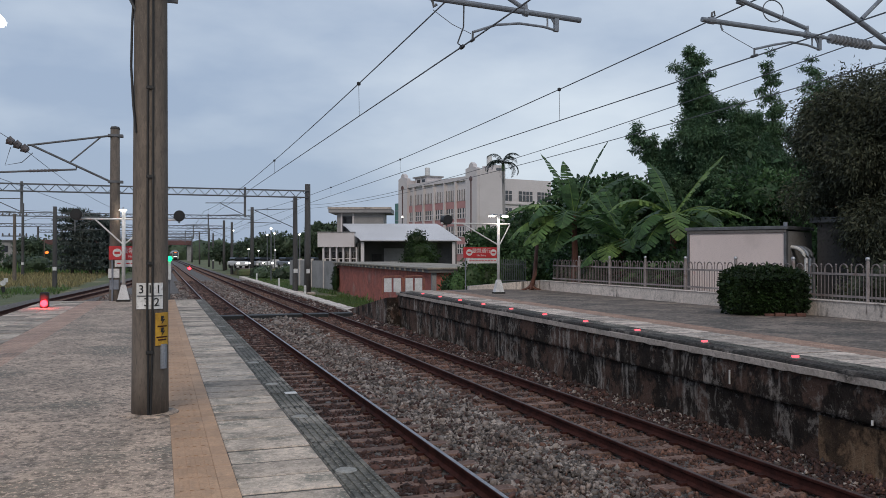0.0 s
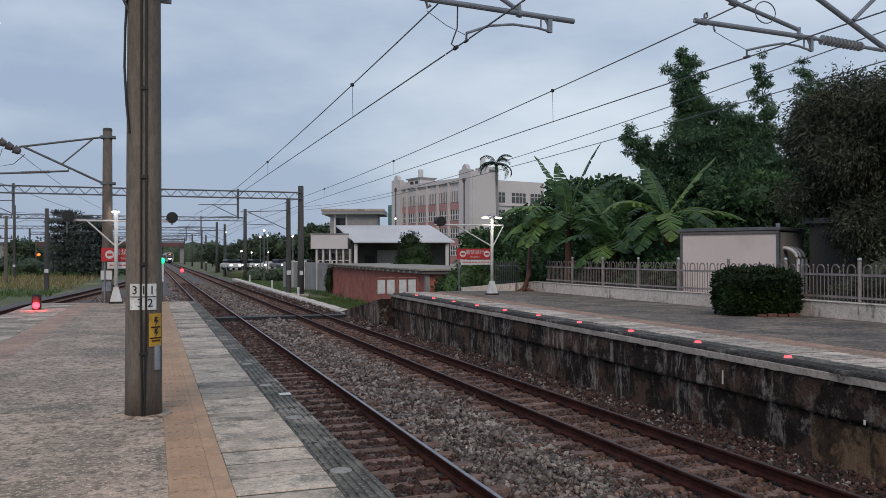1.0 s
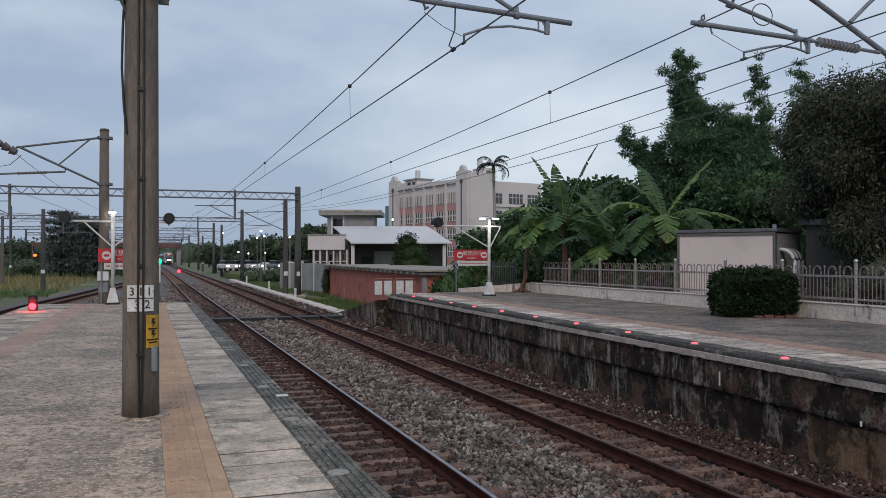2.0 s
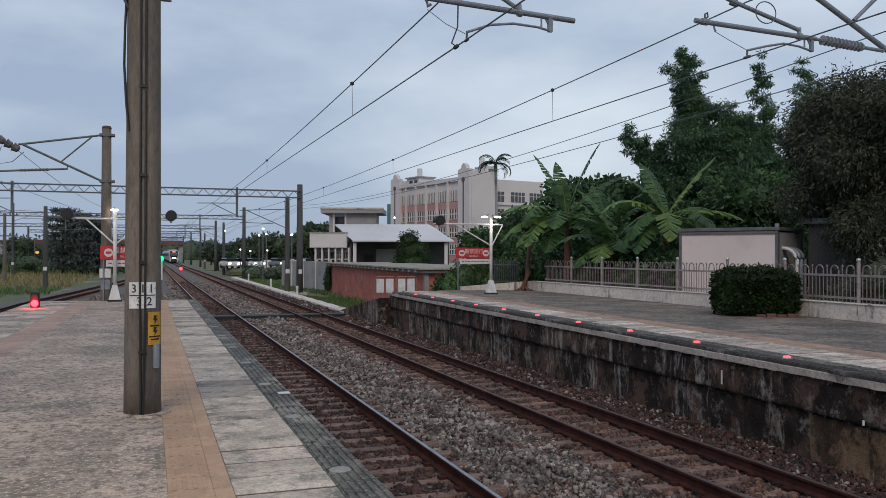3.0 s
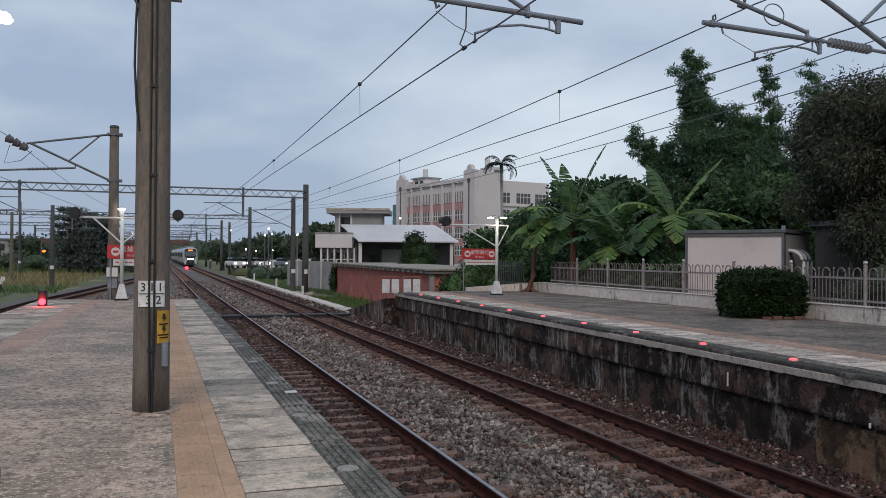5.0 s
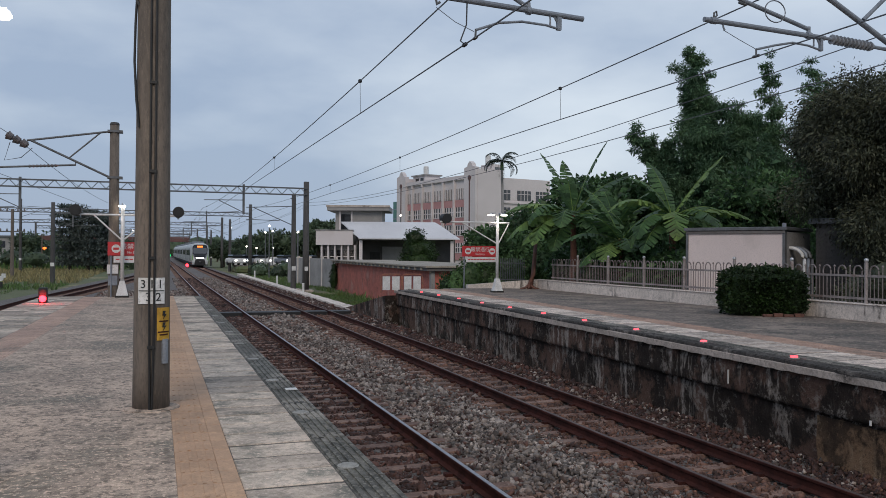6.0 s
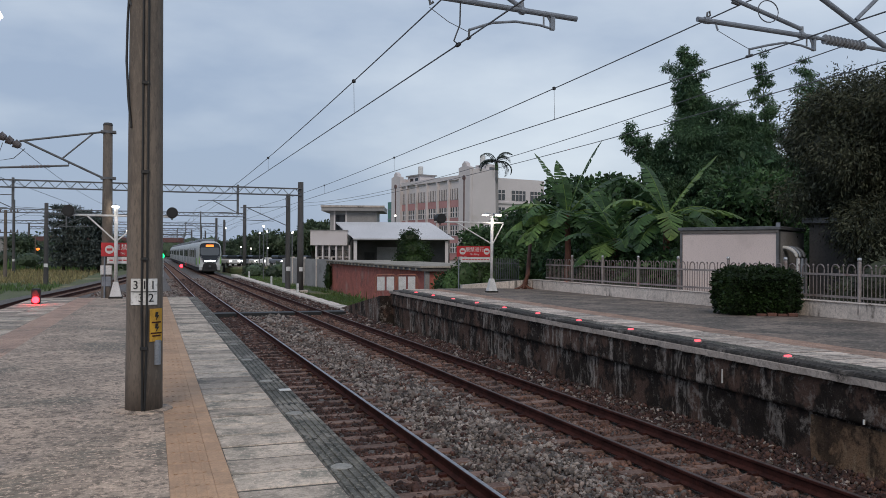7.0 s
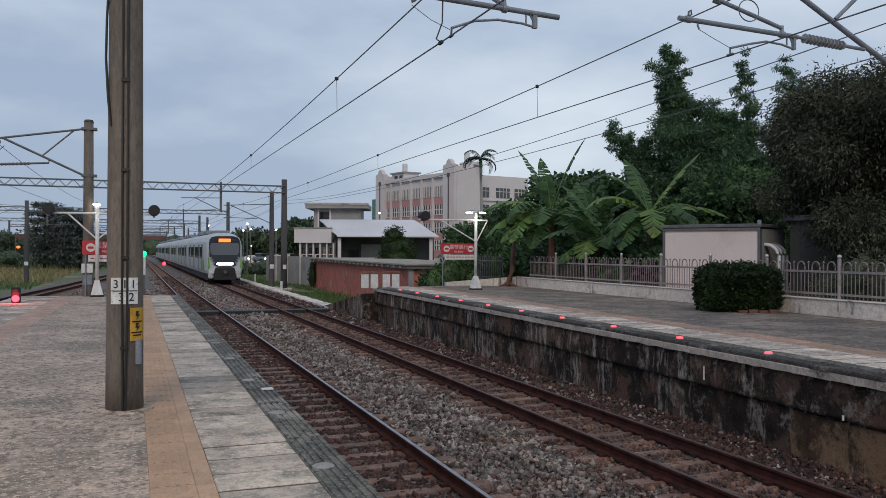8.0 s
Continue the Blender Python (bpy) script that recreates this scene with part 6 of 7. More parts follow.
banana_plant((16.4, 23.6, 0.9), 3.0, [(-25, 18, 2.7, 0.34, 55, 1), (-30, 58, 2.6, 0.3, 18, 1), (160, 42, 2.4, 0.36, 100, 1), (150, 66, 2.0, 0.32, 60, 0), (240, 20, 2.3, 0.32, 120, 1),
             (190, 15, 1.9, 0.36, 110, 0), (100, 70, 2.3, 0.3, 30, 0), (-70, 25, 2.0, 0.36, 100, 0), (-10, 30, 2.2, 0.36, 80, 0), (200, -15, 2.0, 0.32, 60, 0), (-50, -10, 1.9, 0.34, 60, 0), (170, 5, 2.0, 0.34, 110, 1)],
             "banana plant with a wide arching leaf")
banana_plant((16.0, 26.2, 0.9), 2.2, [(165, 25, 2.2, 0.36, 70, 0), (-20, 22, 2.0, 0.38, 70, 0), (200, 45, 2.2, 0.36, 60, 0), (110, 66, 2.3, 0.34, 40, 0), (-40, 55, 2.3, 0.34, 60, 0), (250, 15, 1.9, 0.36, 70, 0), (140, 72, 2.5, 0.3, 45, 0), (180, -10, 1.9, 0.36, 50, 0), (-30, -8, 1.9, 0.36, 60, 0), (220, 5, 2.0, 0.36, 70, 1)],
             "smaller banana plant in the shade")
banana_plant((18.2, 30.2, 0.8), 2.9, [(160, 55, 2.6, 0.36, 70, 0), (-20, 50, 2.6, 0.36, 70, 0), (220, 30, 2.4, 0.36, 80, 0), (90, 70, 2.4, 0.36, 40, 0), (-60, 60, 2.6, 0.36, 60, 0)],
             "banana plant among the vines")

# royal palm
palm = thing("palm_tree", "tall palm with a round dark crown", "palm tree")
PB = Vector((31.75, 73.7, -0.35))
part("trunk", tube_bm([PB, PB + Vector((0.15, 0, 5)), PB + Vector((0.0, 0, 11.15))], 0.20, 10, r_end=0.12), GREYWALL, palm)
part("crownshaft", tube_bm([PB + Vector((0, 0, 11.05)), PB + Vector((0, 0, 11.95))], 0.2, 10, r_end=0.12), LEAFMID, palm)
for i in range(11):
    az, el = i * 2.4, (1.45, 0.5, 1.0, 0.0, 1.25, 0.3, 0.8, -0.3, 1.1, 0.6, 0.1)[i]
    h = np.array([math.cos(az), math.sin(az), 0])
    p, e, pts = np.array(PB) + (0, 0, 11.85), el, []
    for k in range(11):
        pts.append(p.copy())
        p = p + (h * math.cos(e) + np.array([0, 0, math.sin(e)])) * 0.25
        e -= 0.25
    vs = []
    sd = np.array([-h[1], h[0], 0])
    for k in range(1, 40):
        f = k / 40 * 9.9
        a = pts[int(f)] + (pts[int(f) + 1] - pts[int(f)]) * (f - int(f))
        for sg in (-1, 1):
            L = 0.5 * math.sin(math.pi * min(0.97, 0.15 + k / 48))
            tipv = a + sg * sd * L * 0.8 + h * L * 0.3 + np.array([0, 0, -L * rng.uniform(0.2, 0.6)])
            vs.extend([a, a + h * 0.07, tipv + h * 0.03, tipv - h * 0.03])
    o = new("frond", raw_mesh("frond", np.array(vs), np.arange(len(vs)).reshape(-1, 4), LEAFHAZE))
    o.parent = palm

# clipped hedge block on the far platform
hb = thing("clipped_hedge", "clipped box-shaped dark green hedge in a brick bed", "hedge", pose(13.6, 15.98, QZ, 0, 0, -24))
n_h = 15000
u = rng.uniform(-1, 1, (n_h, 3))
k_ = np.argmax(np.abs(u), axis=1)
u[np.arange(n_h), k_] = np.sign(u[np.arange(n_h), k_])
u = u[u[:, 2] > -0.999]
nrm = np.where(np.abs(u) > 0.999, u, 0.0)
rad_u = u / np.maximum(1, np.linalg.norm(u, axis=1)[:, None] ** 0.35)
pp = rad_u * np.array([0.93, 0.66, 0.56]) + np.array([0, 0, 0.53])
pp *= 1 + 0.05 * np.sin(pp * 9.0).sum(1, keepdims=True) / 3
pp += rng.normal(0, 0.03, pp.shape)
o = new("foliage", raw_mesh("foliage", leaf_quads(pp - nrm * 0.03, nrm * 1.2, 0.075, 0.1, 0.6), np.arange(len(pp) * 4).reshape(-1, 4), LEAFHEDGE))
o.parent = hb
part("inner_foliage", bbox_bm(-0.8, 0.8, -0.54, 0.54, 0.0, 0.98, bevel=0.14), LEAFHEDGE, hb)
for i in (4, 5, 6, 7):
    part("brick", bbox_bm(-1.1 + i * 0.235, -0.89 + i * 0.235, -0.74, -0.64, 0, 0.06 + 0.02 * (i % 2), bevel=0.008), REDBARK, hb)

# reddish trunk in front of the fence
rt = thing("crooked_trunk", "crooked reddish tree stump with roots by the wall", "tree", pose(14.0, 29.4, QZ))
part("trunk", tube_bm([(0.0, 0.3, 0.0), (0.05, 0.28, 0.25), (0.16, 0.3, 0.6), (0.3, 0.5, 1.1), (0.5, 0.8, 1.8)], 0.12, 8, r_end=0.07), REDBARK, rt, smooth=True)
for a in (2.6, 3.4, 4.2, 5.2, 6.0, 0.4):
    part("root", tube_bm([(0.0, 0.28, 0.2), (0.18 * math.cos(a), 0.28 + 0.15 * math.sin(a), 0.07), (0.42 * math.cos(a), 0.28 + 0.3 * math.sin(a), 0.0)], 0.06, 6, r_end=0.02), REDBARK, rt)

# trees in the distance
def far_tree(x, y, h, w, seed, material=LEAFFAR, label="dark round tree in the distance"):
    tree("far_tree", label, "tree", (x, y, -0.35), (0.25, h * 0.4), blobs_in((x, y, h * 0.58), (w * 0.62, w * 0.5, h * 0.28), 11, w * 0.36, 420, seed), material, 0.45, group="far trees", width=0.5, core=0.75)


for i, (x, y, h, w) in enumerate(((17.2, 92, 7.0, 2.8), (18.8, 94, 6.2, 2.6), (14.5, 134, 5.8, 4.2), (18.0, 136, 6.2, 4.6), (22.0, 133, 5.6, 4.2), (11.2, 150, 4.8, 3.2), (26, 130, 5.4, 4),
                                  (-27, 150, 5.6, 4.5), (-33, 158, 6.0, 5), (-40, 160, 5.4, 5), (-22, 165, 5.4, 4.5), (-47, 150, 6.0, 5), (-54, 160, 6, 5),
                                  (-17, 185, 5.5, 5), (15.5, 230, 6.5, 5), (-12, 250, 6, 5), (-9, 300, 7, 6))):
    far_tree(x, y, h, w, 100 + i)
tree("garden_tree", "dense dark cone-shaped tree before the station house", "tree", (17.4, 55.3, -0.35), (0.15, 1.5),
     [(17.4, 55.3, 1.8, 1.25, 1.2, 1.2, 2200), (17.4, 55.3, 2.7, 1.1, 1.0, 1.0, 1800), (17.2, 55.3, 3.5, 0.75, 0.7, 0.75, 1000), (17.9, 55.3, 2.2, 0.9, 0.9, 1.0, 1200), (16.6, 55.3, 1.5, 0.7, 0.7, 0.9, 900)], LEAFHEDGE, 0.14, width=0.45, core=0.8)
tree("cypress_shrub", "narrow dark shrub at the end of the brick shed", "shrub", (13.0, 63.3, -0.3), None,
     [(12.7, 61.5, 0.5, 0.35, 0.35, 0.9, 500), (12.7, 61.5, 1.2, 0.22, 0.22, 0.6, 250)], LEAFHEDGE, 0.12, core=0.8)

def tiered_conifer(x, y, h, w, tiers, seed, label):
    """A broad dark conifer: level tiers of boughs with drooping tips round one trunk."""
    g = np.random.default_rng(seed)
    t = thing("conifer", label, "tree", group="conifers")
    part("trunk", tube_bm([(x, y, -0.4), (x, y, h * 0.5), (x, y, h)], 0.22, 8, r_end=0.05), BARK, t)
    for k in range(tiers):
        z = 0.8 + (h - 1.0) * k / (tiers - 1)
        reach = w * (1.0 - 0.35 * (k / (tiers - 1)) ** 2)
        for j in range(7):
            a = 6.283 * (j + g.uniform(0, 0.6)) / 7
            r = reach * g.uniform(0.55, 1.2)
            tip = Vector((x + r * math.cos(a), y + r * math.sin(a), z + 0.25))
            if k % 2 == 0:
                part("bough", tube_bm([(x, y, z), tip], 0.06, 5, r_end=0.02), BARK, t)
            bl = [(x + f * r * math.cos(a), y + f * r * math.sin(a), z + 0.18 * f, 0.26 * w, 0.26 * w, 0.15, 20) for f in (0.25, 0.5, 0.75, 0.97)]
            o = new("needle_spray", crown_mesh("needle_spray", bl, LEAFHAZE, 0.42, droop=0.2, width=0.4))
            o.parent = t


tiered_conifer(-8.6, 118.0, 7.6, 2.2, 8, 61, "broad dark conifer with level boughs beside the yard")
tiered_conifer(-10.9, 119.0, 8.3, 2.3, 8, 62, "broad dark conifer with level boughs beside the yard")
tiered_conifer(-6.7, 121.0, 7.2, 1.9, 8, 63, "broad dark conifer with level boughs beside the yard")

# grass blades and weeds
def grass_stuff(name, label, zones, material):
    vs = []
    for x0, x1, y0, y1, dens, hgt in zones:
        n = int((x1 - x0) * (y1 - y0) * dens)
        p = np.stack([rng.uniform(x0, x1, n), rng.uniform(y0, y1, n), np.full(n, -0.32)], -1)
        patch = np.array([noise.noise(Vector((a[0] * 0.5, a[1] * 0.25, 3))) for a in p])
        p = p[patch > -0.25]
        n = len(p)
        d = rng.normal(0, 0.35, (n, 3))
        d[:, 2] = 1
        s = rng.normal(size=(n, 3))
        s[:, 2] = 0
        s /= np.linalg.norm(s, axis=1)[:, None]
        h = (hgt * rng.lognormal(0, 0.35, n))[:, None]
        vs.append(np.stack([p - s * h * 0.12, p + s * h * 0.12, p + d * h + s * h * 0.03, p + d * h * 0.98 - s * h * 0.03], 1).reshape(-1, 3))
    v = np.concatenate(vs)
    tagged(new(name, raw_mesh(name, v, np.arange(len(v)).reshape(-1, 4), material)), label, "grass", kind="stuff")


GRASSLEAF = leaf("grass_blade", (0.085, 0.165, 0.05), (0.115, 0.155, 0.05), isl=0.5, trans=0.3)
DRYLEAF = leaf("dry_grass_blade", (0.36, 0.285, 0.14), (0.22, 0.20, 0.09), isl=0.5, trans=0.3)
grass_stuff("verge_grass", "lush green verge grass beside the far track", [(9.1, 11.6, 36.5, 62, 260, 0.07), (9.3, 13.0, 62, 100, 70, 0.10), (11.2, 11.9, 38, 60, 40, 0.2)], GRASSLEAF)
grass_stuff("field_grass", "dry and green grass in the field beside the loop track", [(-45, -6.5, 76, 124, 14, 0.28)], DRYLEAF)
grass_stuff("weed_strip", "dark green weeds along the loop track", [(-38, -9.2, 44, 62, 20, 0.16), (-40, -6.8, 64, 74, 22, 0.22)], GRASSLEAF)
grass_stuff("back_grass", "green grass at the back of the field", [(-55, -4.5, 124, 150, 9, 0.5)], GRASSLEAF)


# low bushes and the tree line that close the view
tree("low_bushes", "rough low bushes along the yard boundary", "bushes", (-20, 135, 0), None,
     [(-60 + i * 2.3, 135 + 6 * math.sin(i * 1.9), 0.9 + 0.4 * math.sin(i * 2.7), 1.9, 1.6, 1.5 + 0.5 * math.sin(i * 1.3), 260) for i in range(26)], LEAFFAR, 0.4, width=0.5, core=0.85)
tree("low_bushes", "rough low bushes beyond the verge", "bushes", (20, 100, 0), None,
     [(11.2 + i * 0.9, 97 + 5 * math.sin(i * 1.9), 0.3 + 0.25 * math.sin(i * 2.7), 1.1, 1.1, 0.9, 200) for i in range(16)], LEAFFAR, 0.3, width=0.5, core=0.85)
g_ = np.random.default_rng(5)
far_blobs = [(-260 + i * 9.0, 430 + g_.uniform(-15, 15), 3.0, 7.5, 5, g_.uniform(4.5, 8.5), 130) for i in range(62)]
o = new("far_woods", crown_mesh("far_woods", far_blobs, LEAFFAR, 1.6, width=0.6))
tagged(o, "distant line of dark trees along the horizon", "woods", kind="stuff")
tagged(new("far_woods_mass", mesh_from("far_woods_mass", core_bm(far_blobs, 0.9), LEAFFAR)), "distant dark tree mass along the horizon", "woods", kind="stuff")
# ---------------- lamp posts with loudspeaker arms ----------------
def drum_speaker(parent, x, z, y=0.0):
    d = part("loudspeaker", tube_bm([(x, y - 0.2, z), (x, y - 0.17, z), (x, y + 0.2, z)], 0.17, 20), BLACK, parent, "black drum loudspeaker")
    part("grille", tube_bm([(x, y - 0.215, z), (x, y - 0.2, z)], 0.13, 16), BLACK, d)
    part("yoke", tube_bm([(x, y, z - 0.17), (x, y, z - 0.22)], 0.03, 6), STEEL, d)


def lamp_post(x, y, z, heads, arm_l, arm_r, speakers, label, rise=0.0):
    l = thing("lamp_post", label, "lamp post", pose(x, y, z), "platform lamp posts")
    part("foot", bbox_bm(-0.2, 0.2, -0.16, 0.16, 0, 0.06), JOINT, l)
    bm = bmesh.new()
    lo = [bm.verts.new(p) for p in ((-0.17, -0.14, 0.06), (0.17, -0.14, 0.06), (0.17, 0.14, 0.06), (-0.17, 0.14, 0.06))]
    hi = [bm.verts.new(p) for p in ((-0.07, -0.07, 0.5), (0.07, -0.07, 0.5), (0.07, 0.07, 0.5), (-0.07, 0.07, 0.5))]
    for i in range(4):
        bm.faces.new((lo[i], lo[(i + 1) % 4], hi[(i + 1) % 4], hi[i]))
    bm.faces.new(lo[::-1])
    bm.faces.new(hi)
    part("plinth", bm, WHITE, l, "white flared plinth")
    part("column", tube_bm([(0, 0, 0.4), (0, 0, 2.78 + rise)], 0.055, 14), WHITE, l, "white steel column", smooth=True)
    part("crossbar", tube_bm([(arm_l, 0, 2.52), (arm_r, 0, 2.52)], 0.03, 8), WHITE, l)
    part("brace", tube_bm([(arm_l * 0.62, 0, 2.5), (-0.05, 0, 1.78)], 0.024, 8), WHITE, l)
    part("brace", tube_bm([(min(arm_r, 0.9), 0, 2.5), (0.05, 0, 1.78)], 0.024, 8), WHITE, l)
    for s in speakers:
        drum_speaker(l, s, 2.64)
    for hx in heads:
        h = part("lamp_head", bbox_bm(min(hx, hx * 0.3), max(hx, hx * 0.3), -0.12, 0.12, 2.82 + rise, 2.88 + rise, bevel=0.02), STEEL, l)
        part("bulb", bbox_bm(hx - 0.11, hx + 0.11, -0.08, 0.08, 2.77 + rise, 2.82 + rise, bevel=0.02), LAMPWHITE, h, "glowing white lamp")
    return l


lamp_post(-1.03, 26.92, PZ, (-0.02,), -1.3, 1.6, (-1.32, 1.62), "white platform lamp post with loudspeaker crossbar, lit")
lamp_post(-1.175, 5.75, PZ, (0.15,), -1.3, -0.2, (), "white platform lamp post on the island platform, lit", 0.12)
lamp_post(11.62, 27.4, QZ, (-0.26, 0.26), -2.2, 0.45, (-2.0,), "white twin lamp post with loudspeaker crossbar, lit")


# ---------------- no-entry signs ----------------
def no_entry(x, y, z, label):
    s = thing("no_entry_sign", label, "sign", pose(x, y, z), "no entry signs")
    part("post", tube_bm([(0.1, 0.03, 0), (0.1, 0.03, 1.65)], 0.025, 8), STEEL, s)
    b = part("board", bbox_bm(0, 1.5, -0.02, 0.02, 1.28, 1.70), RED, s, "red enamel board")
    part("lower_board", bbox_bm(0.17, 1.45, -0.015, 0.015, 1.06, 1.26), WHITE, s, "white lower board")
    for cx in (0.24, 1.27):
        part("disc", tube_bm([(cx, -0.028, 1.49), (cx, -0.02, 1.49)], 0.13, 20), WHITE, b)
        part("disc_bar", bbox_bm(cx - 0.08, cx + 0.08, -0.034, -0.028, 1.455, 1.525), RED, b)
    letters("\u56b4\u7981\u901a\u884c", 0.2, WHITE, b, pose(0.755, -0.024, 1.55, 90, 0, 0), "lettering")
    letters("No Entry", 0.105, WHITE, b, pose(0.755, -0.024, 1.375, 90, 0, 0), "lettering")
    for i in range(9):
        part("text_bar", bbox_bm(0.24 + i * 0.13, 0.34 + i * 0.13, -0.02, -0.015, 1.145, 1.18), RED, s)
    return s


no_entry(11.35, 30.3, QZ, "red no entry sign with white letters at the platform's end")
no_entry(-1.46, 27.12, PZ, "red no entry sign partly hidden by the lamp post")


# ---------------- signals ----------------
sig = thing("dwarf_signal", "black dwarf signal showing red at the platform edge", "signal", pose(-2.93, 24.4, PZ), "dwarf signals")
part("housing", bbox_bm(-0.11, 0.11, 0, 0.22, 0.0, 0.42, bevel=0.025), BLACK, sig)
part("lens", tube_bm([(0, -0.03, 0.12), (0, 0.0, 0.12)], 0.09, 16), SIGRED, sig, "lit red lens")
part("hood", tube_bm([(0, -0.08, 0.31), (0, 0.0, 0.31)], 0.07, 12), BLACK, sig)
sig = thing("dwarf_signal", "dwarf signal showing red between the main tracks", "signal", pose(4.67, 140.0, -0.2), "dwarf signals")
part("housing", bbox_bm(-0.22, 0.22, 0, 0.3, 0.05, 0.75, bevel=0.03), BLACK, sig)
part("lens", tube_bm([(0, -0.03, 0.4), (0, 0.0, 0.4)], 0.26, 16), SIGRED, sig, "lit red lens")
GS = thing("track_signal", "slim white signal box showing green past the platform", "signal", pose(0.46, 50.0, -0.3))
part("box", bbox_bm(-0.02, 0.20, 0, 0.25, 1.35, 2.55, bevel=0.02), WHITE, GS, "slim white box")
part("post", tube_bm([(0.09, 0.12, 0), (0.09, 0.12, 1.5)], 0.06, 8), DARKSTEEL, GS)
part("lens", lathe_bm([(0.02, -0.16), (0.11, -0.11), (0.155, 0.0), (0.11, 0.11), (0.02, 0.16)], 16), SIGGREEN, GS, "lit green lens", smooth=True, at=pose(0.11, -0.1, 2.58))

# ---------------- barrier at the end of the far platform ----------------
HOOP = mat("faded_orange_paint", (0.36, 0.13, 0.075), (0.22, 0.10, 0.07), rough=0.6, fine=30, bump=0.1)
bar = thing("hoop_barrier", "orange hoop barrier with four white panels", "barrier", pose(8.3, 31.25, 0.95))
for x0 in (0.0, 0.88):
    part("hoop", tube_bm([(x0, 0, 0), (x0, 0, 0.62), (x0 + 0.08, 0, 0.72), (x0 + 0.76, 0, 0.72), (x0 + 0.84, 0, 0.62), (x0 + 0.84, 0, 0)], 0.024, 8), HOOP, bar, "faded orange hoop")
    for k in (0.07, 0.46):
        part("white_panel", bbox_bm(x0 + k, x0 + k + 0.3, -0.02, 0.02, 0.1, 0.64), WHITE, bar, "plain white panel")
# ---------------- rubber strip crossing, cable trough, kerb ----------------
cr = thing("track_crossing", "low black rubber crossing strip laid over both tracks", "crossing")
for x0, x1 in ((1.55, 2.24), (2.40, 3.36), (3.54, 5.80), (6.0, 6.95), (7.13, 8.0)):
    part("rubber_panel", bbox_bm(x0, x1, 35.0, 35.75, -0.2, -0.02, bevel=0.02), BLACK, cr)
tr = thing("cable_trough", "pale concrete cable trough beside the far track", "trough")
for i in range(60):
    y = 36.9 + i * 1.0
    part("cover_slab", bbox_bm(8.35 + 0.006 * i, 8.95 + 0.006 * i, y, y + 0.985, -0.3, -0.06 + 0.01 * (i % 3), bevel=0.012), WHITEWALL, tr)
for x, y in ((8.75, 52.0), (9.3, 68.0), (-7.5, 42.0), (-10.5, 50.0), (9.5, 86)):
    m_ = solo("marker_post", bbox_bm(x - 0.07, x + 0.07, y - 0.07, y + 0.07, -0.36, 0.55, bevel=0.02), WHITE, "short white marker post beside the track", "marker post", group="marker posts")

# ---------------- loop track ----------------
def loop_x(y):
    return float(np.interp(y, [-20, 20, 37, 48, 62, 90, 130, 180], [-6.9, -6.7, -6.35, -5.75, -4.2, -1.6, 1.2, 2.3]))
for side, lab in ((-0.566, "rusty rail of the loop track"), (0.566, "rusty rail of the loop track")):
    make_rail(0.0, -10, 175, RAILDULL, lab, lambda y, s=side: loop_x(y) + s, 3.0)
bm = bmesh.new()
extrude_y(bm, [(-3.2, -0.5), (-2.3, -0.2), (2.3, -0.2), (3.0, -0.5)], -10, 150, loop_x, 3.0)
solo("loop_ballast", bm, BED, "dark stone bed under the loop track", "ballast", "structure")
sl_far = bmesh.new()
for i in range(180):
    y = 8 + i * 0.62
    box(sl_far, loop_x(y) - 1.05, loop_x(y) + 1.05, y - 0.11, y + 0.11, -0.3, -0.16)
solo("loop_sleepers", sl_far, SLEEPER, "old sleepers of the loop track", "sleepers", "stuff")

# ---------------- utility poles, street lamps and cars far off ----------------
for x, y, h in ((-14.2, 95.0, 7.1),):
    u = thing("utility_pole", "grey utility pole with crossarms and wires", "pole", pose(x, y, -0.35), "utility poles")
    part("shaft", lathe_bm([(0.2, 0), (0.14, h)], 12), POLE, u)
    for z in (h - 0.3, h - 2.4):
        part("crossarm", bbox_bm(-1.2, 1.2, -0.06, 0.06, z, z + 0.12), DARKSTEEL, u)
        for k in (-1.1, -0.5, 0.5, 1.1):
            part("insulator", lathe_bm([(0.07, 0), (0.09, 0.1), (0.05, 0.25)], 8), CERAMIC, u, at=pose(k, 0, z + 0.12))
for x, y, h in ((13.5, 110, 5.2), (15.5, 118, 5.6), (18.8, 116, 5.5), (12.6, 125, 3.4), (14.4, 128, 3.2), (17.2, 130, 3.3), (20, 124, 5.6), (24, 122, 5.4), (11.6, 140, 6.6), (27, 118, 3.3), (-12, 190, 7.0), (-6, 230, 8.0), (11.2, 88.0, 5.4), (28.0, 96.0, 7.2)):
    s = thing("street_lamp", "lit street lamp on a thin post far off", "street lamp", pose(x, y, -0.35), "street lamps")
    part("post", tube_bm([(0, 0, 0), (0, 0, h)], 0.06, 6), DARKSTEEL, s)
    part("lamp_globe", lathe_bm([(0.03, -0.11), (0.11, -0.06), (0.11, 0.06), (0.03, 0.11)], 10), LAMPWHITE, s, "glowing lamp", at=pose(0, 0, h + 0.2))
bank = thing("road_bank", "raised road with a grassy bank beyond the verge", "road", kind="structure")
part("bank", bbox_bm(9.9, 46, 110.6, 120.6, -0.5, 0.55, bevel=0.3), GRASS, bank)
part("carriageway", bbox_bm(10.1, 46, 111.2, 120.0, 0.5, 0.62), CONCDARK, bank, "dark asphalt lane")
